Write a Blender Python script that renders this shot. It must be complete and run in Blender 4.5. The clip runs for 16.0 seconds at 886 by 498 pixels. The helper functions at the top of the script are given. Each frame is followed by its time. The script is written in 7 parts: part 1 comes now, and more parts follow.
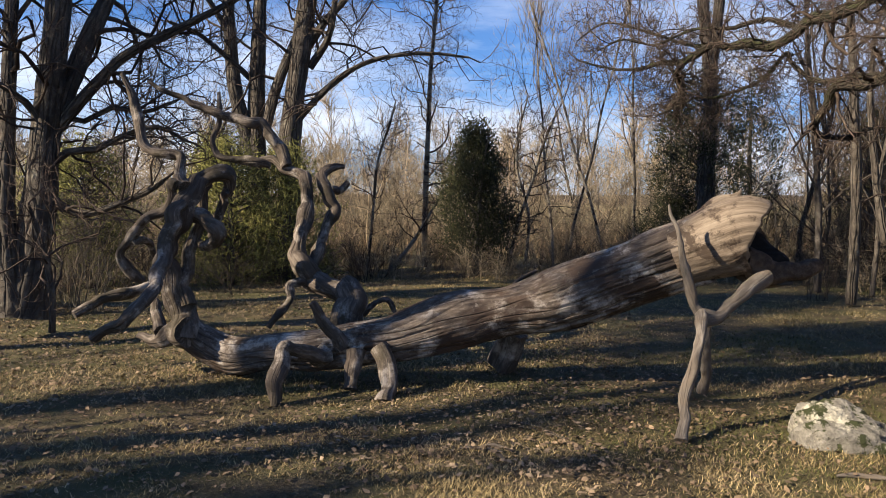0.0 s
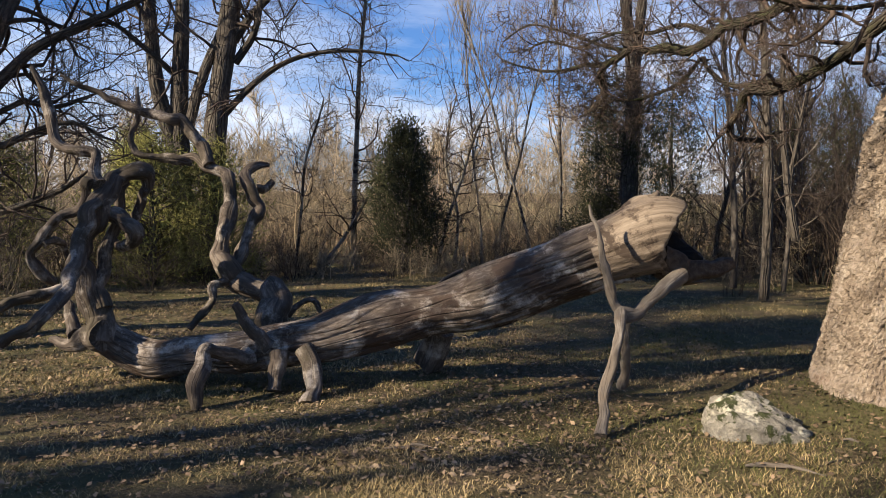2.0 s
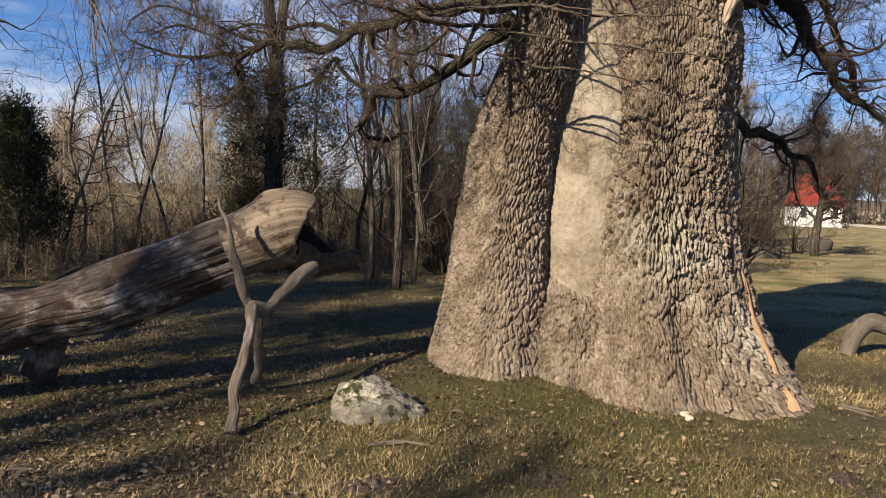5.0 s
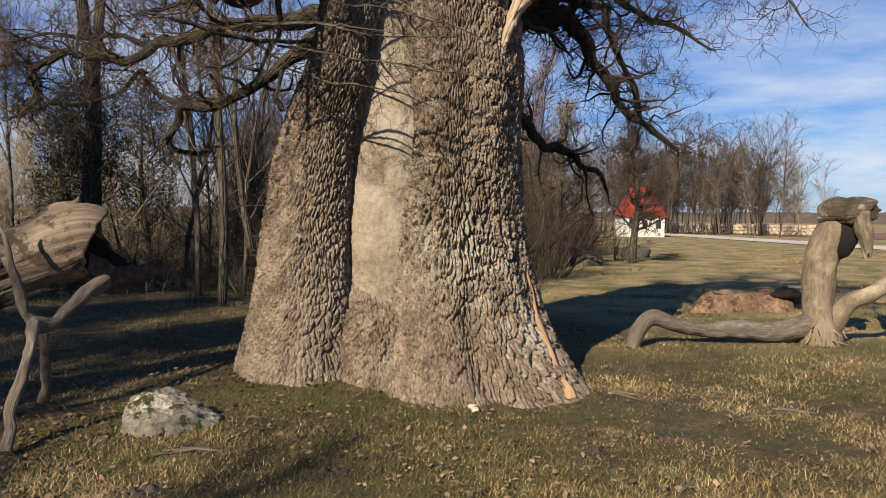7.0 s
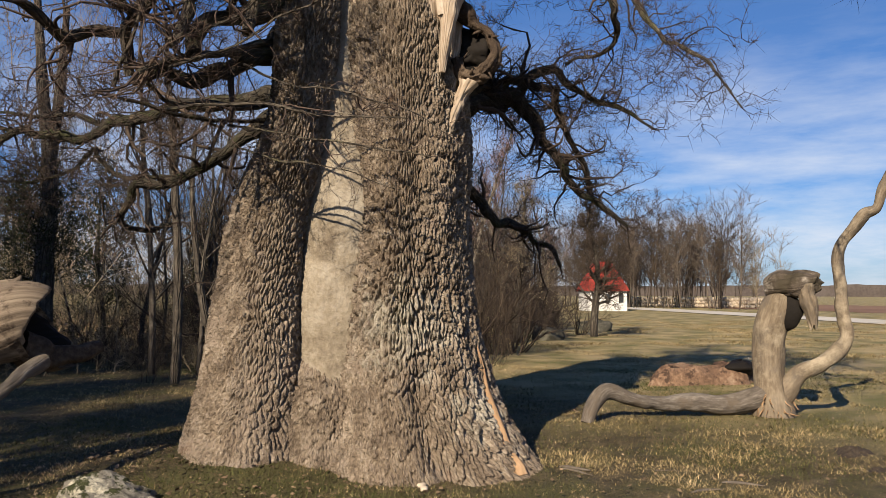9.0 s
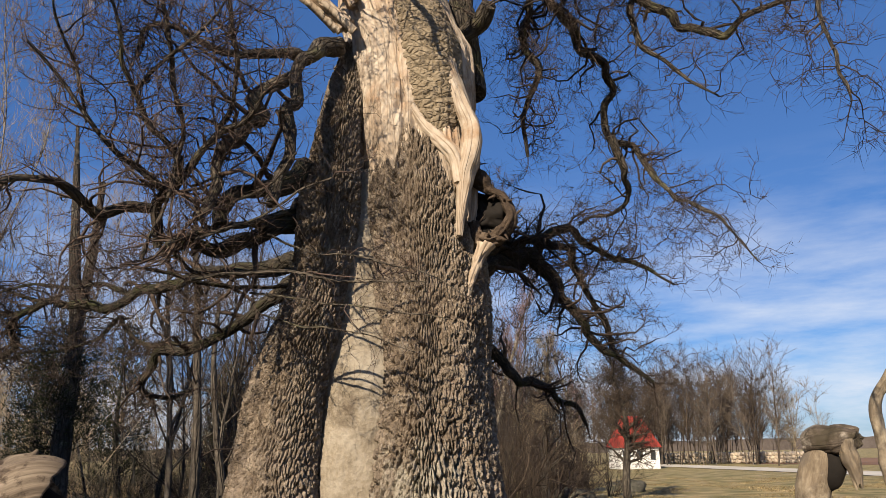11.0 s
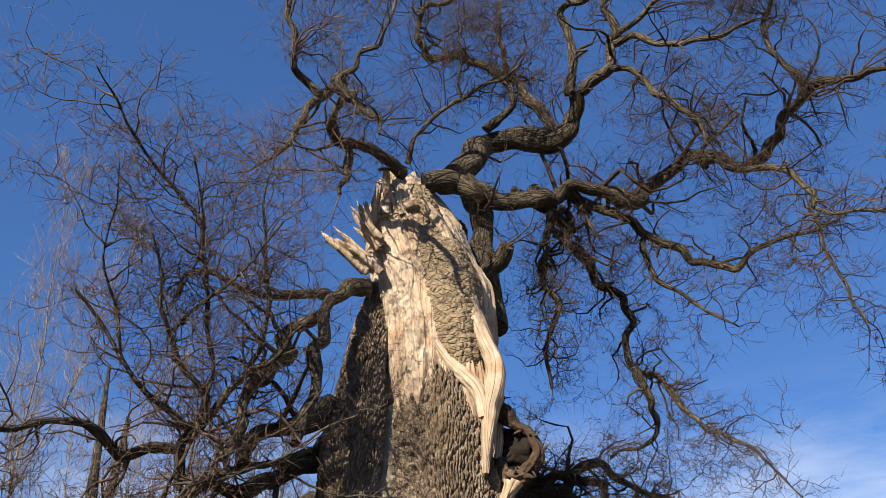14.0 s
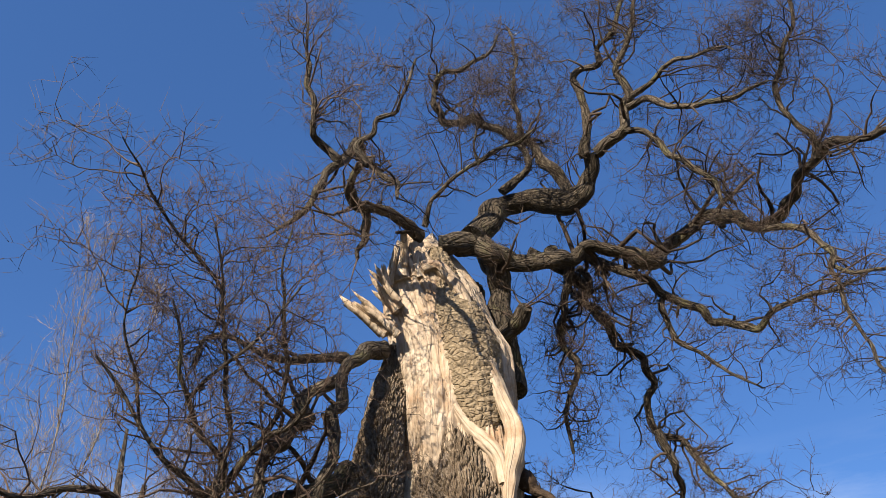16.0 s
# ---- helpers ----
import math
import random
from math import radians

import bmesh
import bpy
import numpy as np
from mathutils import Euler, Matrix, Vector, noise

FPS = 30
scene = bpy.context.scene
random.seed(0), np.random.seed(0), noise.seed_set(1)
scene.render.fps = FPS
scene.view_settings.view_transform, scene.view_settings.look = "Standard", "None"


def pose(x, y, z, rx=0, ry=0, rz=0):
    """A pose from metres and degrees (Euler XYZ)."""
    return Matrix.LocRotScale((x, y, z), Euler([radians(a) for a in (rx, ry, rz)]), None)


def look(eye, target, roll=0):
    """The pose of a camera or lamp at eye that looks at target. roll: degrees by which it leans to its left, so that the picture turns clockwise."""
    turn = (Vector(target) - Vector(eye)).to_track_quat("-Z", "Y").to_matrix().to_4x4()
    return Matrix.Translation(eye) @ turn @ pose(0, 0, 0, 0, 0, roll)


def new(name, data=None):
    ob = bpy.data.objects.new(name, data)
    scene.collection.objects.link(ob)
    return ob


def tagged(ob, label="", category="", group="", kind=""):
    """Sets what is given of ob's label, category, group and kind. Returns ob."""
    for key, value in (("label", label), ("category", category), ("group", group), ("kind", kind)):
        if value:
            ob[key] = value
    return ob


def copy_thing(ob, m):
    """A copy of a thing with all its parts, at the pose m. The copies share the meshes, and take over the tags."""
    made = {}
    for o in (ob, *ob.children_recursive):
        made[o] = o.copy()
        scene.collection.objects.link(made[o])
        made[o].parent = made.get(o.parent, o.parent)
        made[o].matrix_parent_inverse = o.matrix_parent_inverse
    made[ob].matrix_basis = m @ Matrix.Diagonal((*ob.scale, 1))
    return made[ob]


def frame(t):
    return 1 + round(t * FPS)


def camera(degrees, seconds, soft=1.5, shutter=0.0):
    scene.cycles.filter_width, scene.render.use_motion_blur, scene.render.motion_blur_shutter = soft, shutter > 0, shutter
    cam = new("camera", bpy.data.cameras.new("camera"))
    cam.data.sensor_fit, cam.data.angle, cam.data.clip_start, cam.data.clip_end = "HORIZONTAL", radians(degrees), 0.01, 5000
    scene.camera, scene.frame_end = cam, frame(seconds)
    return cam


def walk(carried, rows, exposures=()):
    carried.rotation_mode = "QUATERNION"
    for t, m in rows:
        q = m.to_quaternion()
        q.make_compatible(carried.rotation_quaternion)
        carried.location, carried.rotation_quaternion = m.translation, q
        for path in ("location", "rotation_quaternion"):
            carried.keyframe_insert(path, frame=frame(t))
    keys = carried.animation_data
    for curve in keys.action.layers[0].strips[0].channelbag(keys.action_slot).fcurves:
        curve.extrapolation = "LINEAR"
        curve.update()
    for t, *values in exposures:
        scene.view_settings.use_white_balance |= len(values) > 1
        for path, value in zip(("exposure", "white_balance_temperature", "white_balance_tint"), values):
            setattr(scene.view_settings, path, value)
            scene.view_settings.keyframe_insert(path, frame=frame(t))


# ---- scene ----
cam = camera(60.42, 16.0, soft=0.8)
# seconds, x, y, z, yaw, pitch, roll (degrees)
ROWS = [
    (0, 0.000, 0.000, 1.535, 0.00, -3.49, 0.26),
    (0.5, 0.006, -0.001, 1.539, -0.13, -3.58, 0.29),
    (1, 0.019, -0.008, 1.549, -0.53, -3.63, 0.24),
    (1.5, 0.033, -0.009, 1.550, -2.52, -3.59, 0.25),
    (2, 0.053, -0.006, 1.551, -5.13, -3.63, 0.39),
    (2.5, 0.071, -0.002, 1.545, -8.32, -3.64, 0.74),
    (3, 0.109, 0.013, 1.542, -12.84, -3.70, 0.79),
    (3.5, 0.134, -0.002, 1.549, -17.68, -3.68, 0.81),
    (4, 0.159, -0.006, 1.556, -21.90, -3.85, 0.97),
    (4.5, 0.181, -0.017, 1.560, -26.06, -3.95, 1.14),
    (5, 0.213, -0.027, 1.560, -30.89, -3.76, 1.40),
    (5.2, 0.238, -0.039, 1.559, -32.53, -3.63, 1.49),
    (7.3, 0.442, -0.532, 1.509, -43.09, -2.27, 0.66),
    (7.5, 0.443, -0.529, 1.514, -43.87, -2.21, 0.76),
    (8, 0.495, -0.600, 1.509, -44.68, -1.61, 0.69),
    (8.5, 0.488, -0.626, 1.510, -44.90, 0.27, 0.67),
    (9, 0.512, -0.639, 1.511, -44.35, 3.36, 0.17),
    (9.2, 0.508, -0.647, 1.515, -44.28, 4.66, -0.15),
    (11.3, 0.512, -0.663, 1.561, -42.47, 16.64, -0.87),
    (11.5, 0.474, -0.699, 1.548, -42.24, 17.74, -0.80),
    (12, 0.482, -0.711, 1.542, -41.77, 21.08, -0.72),
    (12.5, 0.472, -0.721, 1.546, -41.78, 23.76, -0.87),
    (13, 0.465, -0.734, 1.553, -41.96, 26.25, -1.10),
    (13.5, 0.448, -0.759, 1.557, -41.72, 29.21, -1.23),
    (14, 0.446, -0.750, 1.574, -41.15, 32.18, -1.22),
    (14.5, 0.450, -0.748, 1.592, -40.75, 34.22, -1.22),
    (15, 0.433, -0.771, 1.590, -40.39, 35.67, -1.24),
    (15.5, 0.437, -0.772, 1.587, -40.13, 36.41, -1.20),
    (16, 0.427, -0.773, 1.582, -39.66, 36.73, -0.90),
]


def aim(x, y, z, yaw, pitch, roll):
    cy, sy, cp, sp = math.cos(radians(yaw)), math.sin(radians(yaw)), math.cos(radians(pitch)), math.sin(radians(pitch))
    return look((x, y, z), (x - sy * cp, y + cy * cp, z + sp), roll)


walk(cam, [(t, aim(*row)) for t, *row in ROWS], [(0.0, 1.46), (4.0, 1.20), (8.0, 0.86), (12.0, 0.92), (13.5, 1.02), (14.2, 1.18), (16.0, 1.25)])

# ---- daylight ----
SUN_TO = Vector((0.94, 0.345, -0.60)).normalized()
world = bpy.data.worlds.new("sky")
scene.world = world
world.use_nodes = True


def make_sky():
    tree = world.node_tree
    tree.nodes.clear()
    out, bg = tree.nodes.new("ShaderNodeOutputWorld"), tree.nodes.new("ShaderNodeBackground")
    sky = tree.nodes.new("ShaderNodeTexSky")
    sky.sky_type, sky.sun_disc = "NISHITA", False
    sky.sun_elevation, sky.sun_rotation = math.asin(-SUN_TO.z), math.atan2(-SUN_TO.x, -SUN_TO.y)
    sky.air_density, sky.dust_density, sky.ozone_density = 1.0, 0.3, 3.0
    coord, sep = tree.nodes.new("ShaderNodeTexCoord"), tree.nodes.new("ShaderNodeSeparateXYZ")
    stretch = tree.nodes.new("ShaderNodeMapping")
    stretch.inputs["Scale"].default_value = (2.2, 2.2, 11.0)
    cloud = tree.nodes.new("ShaderNodeTexNoise")
    cloud.inputs["Scale"].default_value, cloud.inputs["Detail"].default_value, cloud.inputs["Roughness"].default_value = 1.3, 7, 0.6
    ramp = tree.nodes.new("ShaderNodeMapRange")
    ramp.inputs["From Min"].default_value, ramp.inputs["From Max"].default_value = 0.37, 0.62
    low = tree.nodes.new("ShaderNodeMapRange")
    low.inputs["From Min"].default_value, low.inputs["From Max"].default_value = 0.36, 0.06
    mul, mix = tree.nodes.new("ShaderNodeMath"), tree.nodes.new("ShaderNodeMixRGB")
    mul.operation = "MULTIPLY"
    mix.inputs["Color2"].default_value = (8.5, 9.0, 10.0, 1)
    L = tree.links.new
    L(coord.outputs["Generated"], stretch.inputs["Vector"])
    L(coord.outputs["Generated"], sep.inputs[0])
    L(stretch.outputs[0], cloud.inputs["Vector"])
    L(cloud.outputs["Fac"], ramp.inputs["Value"])
    L(sep.outputs["Z"], low.inputs["Value"])
    L(ramp.outputs[0], mul.inputs[0])
    L(low.outputs[0], mul.inputs[1])
    L(mul.outputs[0], mix.inputs["Fac"])
    L(mix.outputs[0], bg.inputs["Color"])
    hue = tree.nodes.new("ShaderNodeMixRGB")
    hue.blend_type, hue.inputs["Fac"].default_value, hue.inputs["Color2"].default_value = "MULTIPLY", 1.0, (0.62, 0.86, 1.22, 1)
    L(sky.outputs[0], hue.inputs["Color1"])
    even = tree.nodes.new("ShaderNodeMixRGB")
    even.inputs["Fac"].default_value, even.inputs["Color2"].default_value = 0.3, (0.75, 2.1, 5.6, 1)
    L(hue.outputs[0], even.inputs["Color1"])
    L(even.outputs[0], mix.inputs["Color1"])
    bg.inputs["Strength"].default_value = 0.05
    L(bg.outputs[0], out.inputs["Surface"])


make_sky()
sun_data = bpy.data.lights.new("sun", "SUN")
sun_data.energy, sun_data.angle, sun_data.color = 5.0, radians(0.53), (1.0, 0.845, 0.65)
sun = new("sun", sun_data)
sun.matrix_world = look((-SUN_TO * 60), (0, 0, 0))


# ---- materials ----
def surface(name, colours, grain=8.0, stretch=(1, 1, 1), rough=0.85, bump=0.4, depth=0.01, crack=0.0, crack_scale=20.0,
            crack_stretch=(1, 1, 0.3), crack_colour=(0.03, 0.025, 0.02), uv=True, patch=None, patch_scale=2.0, patch_at=(0.5, 0.62), vary=0.0, stain=None, stain_scale=1.2, stain_at=(0.48, 0.66), crack_width=0.16):
    """A rough natural surface: ramp of colours over two scales of noise, cracks between plates, and patches of a second colour."""
    m = bpy.data.materials.new(name)
    m.use_nodes = True
    tree = m.node_tree
    N, L = tree.nodes.new, tree.links.new
    bsdf = tree.nodes["Principled BSDF"]
    bsdf.inputs["Roughness"].default_value = rough
    bsdf.inputs["Specular IOR Level"].default_value = 0.25
    coord, size = N("ShaderNodeTexCoord"), N("ShaderNodeMapping")
    size.inputs["Scale"].default_value = stretch
    L(coord.outputs["UV" if uv else "Object"], size.inputs["Vector"])
    fine, wide = N("ShaderNodeTexNoise"), N("ShaderNodeTexNoise")
    fine.inputs["Scale"].default_value, fine.inputs["Detail"].default_value, fine.inputs["Roughness"].default_value = grain, 8, 0.65
    wide.inputs["Scale"].default_value, wide.inputs["Detail"].default_value = grain * 0.14, 4
    L(size.outputs[0], fine.inputs["Vector"])
    L(size.outputs[0], wide.inputs["Vector"])
    both = N("ShaderNodeMath")
    both.operation = "MULTIPLY_ADD"
    both.inputs[1].default_value = 0.55
    half = N("ShaderNodeMath")
    half.operation = "MULTIPLY"
    half.inputs[1].default_value = 0.45
    L(wide.outputs["Fac"], half.inputs[0])
    L(fine.outputs["Fac"], both.inputs[0])
    L(half.outputs[0], both.inputs[2])
    ramp = N("ShaderNodeValToRGB")
    el = ramp.color_ramp.elements
    n = len(colours)
    while len(el) < n:
        el.new(0.5)
    for i, c in enumerate(colours):
        el[i].position = 0.33 + 0.34 * i / max(1, n - 1)
        el[i].color = (*c, 1)
    L(both.outputs[0], ramp.inputs["Fac"])
    colour, height = ramp.outputs["Color"], fine.outputs["Fac"]
    for tint, tint_scale, tint_at in ((stain, stain_scale, stain_at), (patch, patch_scale, patch_at)):
        if not tint:
            continue
        spot, cut, mix = N("ShaderNodeTexNoise"), N("ShaderNodeMapRange"), N("ShaderNodeMixRGB")
        spot.inputs["Scale"].default_value, spot.inputs["Detail"].default_value, spot.inputs["Roughness"].default_value = tint_scale, 6, 0.7
        cut.inputs["From Min"].default_value, cut.inputs["From Max"].default_value = tint_at
        mix.inputs["Color2"].default_value = (*tint, 1)
        L(coord.outputs["Object"], spot.inputs["Vector"])
        L(spot.outputs["Fac"], cut.inputs["Value"])
        L(cut.outputs[0], mix.inputs["Fac"])
        L(colour, mix.inputs["Color1"])
        colour = mix.outputs[0]
    if crack:
        warp, add, cs = N("ShaderNodeTexNoise"), N("ShaderNodeMixRGB"), N("ShaderNodeMapping")
        warp.inputs["Scale"].default_value = crack_scale * 0.4
        add.blend_type, add.inputs["Fac"].default_value = "ADD", 0.05
        cs.inputs["Scale"].default_value = crack_stretch
        L(size.outputs[0], warp.inputs["Vector"])
        L(size.outputs[0], add.inputs["Color1"])
        L(warp.outputs["Color"], add.inputs["Color2"])
        L(add.outputs[0], cs.inputs["Vector"])
        vor, cut, mix = N("ShaderNodeTexVoronoi"), N("ShaderNodeMapRange"), N("ShaderNodeMixRGB")
        vor.feature = "DISTANCE_TO_EDGE"
        vor.inputs["Scale"].default_value = crack_scale
        cut.inputs["From Max"].default_value = crack_width
        mix.inputs["Color1"].default_value = (*crack_colour, 1)
        L(cs.outputs[0], vor.inputs["Vector"])
        L(vor.outputs["Distance"], cut.inputs["Value"])
        L(cut.outputs[0], mix.inputs["Fac"])
        L(colour, mix.inputs["Color2"])
        soft = N("ShaderNodeMixRGB")
        soft.inputs["Fac"].default_value = crack
        L(colour, soft.inputs["Color1"])
        L(mix.outputs[0], soft.inputs["Color2"])
        colour = soft.outputs[0]
        tall = N("ShaderNodeMath")
        tall.operation = "MULTIPLY_ADD"
        tall.inputs[1].default_value = 1.6 * crack
        L(cut.outputs[0], tall.inputs[0])
        L(fine.outputs["Fac"], tall.inputs[2])
        height = tall.outputs[0]
    if vary:
        geo, hsv, rng = N("ShaderNodeNewGeometry"), N("ShaderNodeHueSaturation"), N("ShaderNodeMapRange")
        rng.inputs["To Min"].default_value, rng.inputs["To Max"].default_value = 1 - vary, 1 + vary
        L(geo.outputs["Random Per Island"], rng.inputs["Value"])
        L(rng.outputs[0], hsv.inputs["Value"])
        L(colour, hsv.inputs["Color"])
        colour = hsv.outputs[0]
    L(colour, bsdf.inputs["Base Color"])
    if bump:
        b = N("ShaderNodeBump")
        b.inputs["Strength"].default_value, b.inputs["Distance"].default_value = bump, depth
        L(height, b.inputs["Height"])
        L(b.outputs[0], bsdf.inputs["Normal"])
    return m


OAK_BARK = surface("oak_bark", [(0.062, 0.046, 0.033), (0.178, 0.138, 0.10), (0.37, 0.312, 0.242)], grain=60, stretch=(1, 0.5, 1), bump=1.0, depth=0.024,
                   crack=0.2, crack_scale=60, crack_stretch=(1, 0.45, 1), crack_width=0.14, crack_colour=(0.03, 0.021, 0.015), patch=(0.155, 0.102, 0.068), patch_scale=2.2, patch_at=(0.53, 0.70),
                   stain=(0.44, 0.40, 0.335), stain_scale=2.2, stain_at=(0.52, 0.74))
LIMB_BARK = surface("limb_bark", [(0.026, 0.021, 0.016), (0.078, 0.064, 0.049), (0.21, 0.178, 0.137)], grain=30, stretch=(1, 0.5, 1), bump=1.0, depth=0.016,
                    crack=0.8, crack_scale=34, crack_stretch=(1, 0.3, 1), patch=(0.105, 0.10, 0.052), patch_scale=2.4, patch_at=(0.54, 0.66))
# Darker mossy copy of LIMB_BARK; part of the low limbs' shade is its colour.
SHADED_MOSSY_LIMB = surface("shaded_mossy_limb", [(0.014, 0.012, 0.008), (0.040, 0.034, 0.024), (0.12, 0.10, 0.075)], grain=30, stretch=(1, 0.5, 1), bump=1.0, depth=0.016,
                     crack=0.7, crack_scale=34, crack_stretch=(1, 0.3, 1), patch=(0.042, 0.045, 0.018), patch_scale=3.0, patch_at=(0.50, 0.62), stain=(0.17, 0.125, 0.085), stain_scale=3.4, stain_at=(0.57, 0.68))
TWIG = surface("twig", [(0.021, 0.015, 0.012), (0.048, 0.034, 0.026), (0.10, 0.074, 0.055)], grain=6, uv=False, bump=0, vary=0.45)
TWIG_RED = surface("budding_twig", [(0.030, 0.021, 0.017), (0.068, 0.047, 0.037), (0.14, 0.10, 0.076)], grain=6, uv=False, bump=0, vary=0.45)
CLAY = surface("clay_filling", [(0.145, 0.118, 0.084), (0.226, 0.190, 0.139), (0.32, 0.275, 0.21)], grain=22, bump=1.0, depth=0.02, uv=False,
               stain=(0.105, 0.082, 0.058), stain_scale=3.0, stain_at=(0.50, 0.66), patch=(0.30, 0.265, 0.21), patch_scale=1.6, patch_at=(0.50, 0.64))
DARK_CLAY = surface("cracked_filling", [(0.139, 0.107, 0.070), (0.221, 0.176, 0.119), (0.287, 0.238, 0.168)], grain=14, bump=1.0, depth=0.02, uv=False,
                    crack=0.3, crack_scale=9, crack_stretch=(1, 1, 2.2))
BARE_WOOD = surface("bare_wood", [(0.225, 0.165, 0.11), (0.385, 0.315, 0.24), (0.51, 0.445, 0.365)], grain=22, stretch=(1, 0.22, 1), bump=0.9, depth=0.010,
                    crack=0.32, crack_scale=16, crack_stretch=(1, 0.2, 1), crack_width=0.07, crack_colour=(0.12, 0.07, 0.04), stain=(0.271, 0.164, 0.090), stain_scale=2.4, stain_at=(0.54, 0.72))
GREY_WOOD = surface("weathered_wood", [(0.030, 0.021, 0.016), (0.10, 0.078, 0.06), (0.27, 0.23, 0.19)], grain=40, stretch=(1, 0.22, 1), bump=1.0, depth=0.010,
                    stain=(0.38, 0.335, 0.285), stain_scale=2.9, stain_at=(0.52, 0.62), crack=0.5, crack_scale=11, crack_stretch=(1, 0.3, 1), crack_width=0.06, crack_colour=(0.018, 0.013, 0.010), patch=(0.055, 0.037, 0.026), patch_scale=2.6, patch_at=(0.49, 0.57))
LIMB_WOOD = surface("weathered_limb", [(0.028, 0.021, 0.016), (0.074, 0.058, 0.045), (0.22, 0.185, 0.15)], grain=34, stretch=(1, 0.22, 1), bump=0.9, depth=0.008,
                    stain=(0.29, 0.255, 0.215), stain_scale=3.6, stain_at=(0.53, 0.64), crack=0.35, crack_scale=14, crack_stretch=(1, 0.3, 1), crack_width=0.07, crack_colour=(0.02, 0.015, 0.011), patch=(0.042, 0.034, 0.022), patch_scale=2.6, patch_at=(0.5, 0.62))
PROP_WOOD = surface("silver_wood", [(0.048, 0.039, 0.03), (0.112, 0.095, 0.078), (0.25, 0.222, 0.186)], grain=30, stretch=(1, 0.22, 1), bump=0.9, depth=0.008,
                    stain=(0.10, 0.08, 0.06), stain_scale=4.0, stain_at=(0.52, 0.64), crack=0.2, crack_scale=16, crack_stretch=(1, 0.25, 1), crack_width=0.07, crack_colour=(0.04, 0.03, 0.022))
PALE_WOOD = surface("pale_wood", [(0.074, 0.054, 0.036), (0.156, 0.123, 0.086), (0.254, 0.212, 0.156)], grain=24, stretch=(1, 0.22, 1), bump=0.8, depth=0.008,
                    crack=0.12, crack_scale=16, crack_stretch=(1, 0.25, 1), crack_width=0.08, crack_colour=(0.06, 0.04, 0.026), stain=(0.098, 0.082, 0.066), stain_scale=2.2, patch=(0.33, 0.28, 0.205), patch_scale=2.6, patch_at=(0.50, 0.70))
TREE_BARK = surface("tree_bark", [(0.023, 0.019, 0.015), (0.070, 0.059, 0.047), (0.16, 0.14, 0.112)], grain=26, stretch=(1, 0.4, 1), bump=1.0, depth=0.02, stain=(0.19, 0.178, 0.142), stain_scale=3.5, stain_at=(0.57, 0.70),
                    crack=0.75, crack_scale=15, crack_stretch=(1, 0.3, 1))
BIRCH_BARK = surface("pale_bark", [(0.075, 0.062, 0.048), (0.20, 0.17, 0.13), (0.35, 0.31, 0.25)], grain=14, bump=0.5, patch=(0.041, 0.033, 0.026), patch_scale=3.0, patch_at=(0.50, 0.56))
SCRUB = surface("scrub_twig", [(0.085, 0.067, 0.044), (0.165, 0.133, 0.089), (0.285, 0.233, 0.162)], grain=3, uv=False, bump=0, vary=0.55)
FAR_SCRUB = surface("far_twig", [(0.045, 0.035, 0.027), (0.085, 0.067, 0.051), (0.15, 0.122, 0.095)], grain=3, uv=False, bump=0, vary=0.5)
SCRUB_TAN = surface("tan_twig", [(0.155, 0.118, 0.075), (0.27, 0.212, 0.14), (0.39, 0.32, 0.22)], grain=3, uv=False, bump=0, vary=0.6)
# Darker SCRUB copy: dark bark, and the thicket's deep shade put into colour.
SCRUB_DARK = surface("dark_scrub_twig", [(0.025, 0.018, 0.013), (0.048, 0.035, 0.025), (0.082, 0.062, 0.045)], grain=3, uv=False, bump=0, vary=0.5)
SCRUB_PURPLE = surface("purple_twig", [(0.107, 0.066, 0.061), (0.164, 0.107, 0.098), (0.221, 0.148, 0.135)], grain=3, uv=False, bump=0, vary=0.4)
NEEDLES = surface("evergreen_needles", [(0.012, 0.014, 0.005), (0.028, 0.030, 0.011), (0.055, 0.052, 0.022)], grain=5, uv=False, bump=0, vary=0.5)
OLIVE_NEEDLES = surface("olive_needles", [(0.075, 0.078, 0.022), (0.15, 0.145, 0.042), (0.22, 0.196, 0.07)], grain=5, uv=False, bump=0, vary=0.5)
SAWN = surface("broken_wood", [(0.065, 0.047, 0.032), (0.145, 0.112, 0.08), (0.26, 0.212, 0.16)], grain=36, stretch=(1, 0.2, 1), bump=0.9, depth=0.008, crack=0.15, crack_scale=9, crack_stretch=(1, 0.25, 1), crack_width=0.05, patch=(0.05, 0.035, 0.024), patch_scale=5.2, patch_at=(0.52, 0.60))
TORN_WOOD = surface("torn_wood", [(0.16, 0.09, 0.045), (0.30, 0.19, 0.105), (0.42, 0.29, 0.18)], grain=20, stretch=(1, 0.2, 1), bump=0.9, depth=0.012, crack=0.5, crack_scale=14, crack_stretch=(1, 0.3, 1), crack_width=0.08)
ROTTEN = surface("rotten_edge", [(0.016, 0.011, 0.008), (0.055, 0.038, 0.026), (0.13, 0.095, 0.066)], grain=18, uv=False, bump=1.0, depth=0.03)
# Near-black rot: the shade inside hollows is put into this colour.
HOLLOW_SHADE = surface("rotten_hollow_shade", [(0.004, 0.003, 0.002), (0.011, 0.008, 0.006)], grain=12, uv=False, bump=0.6)
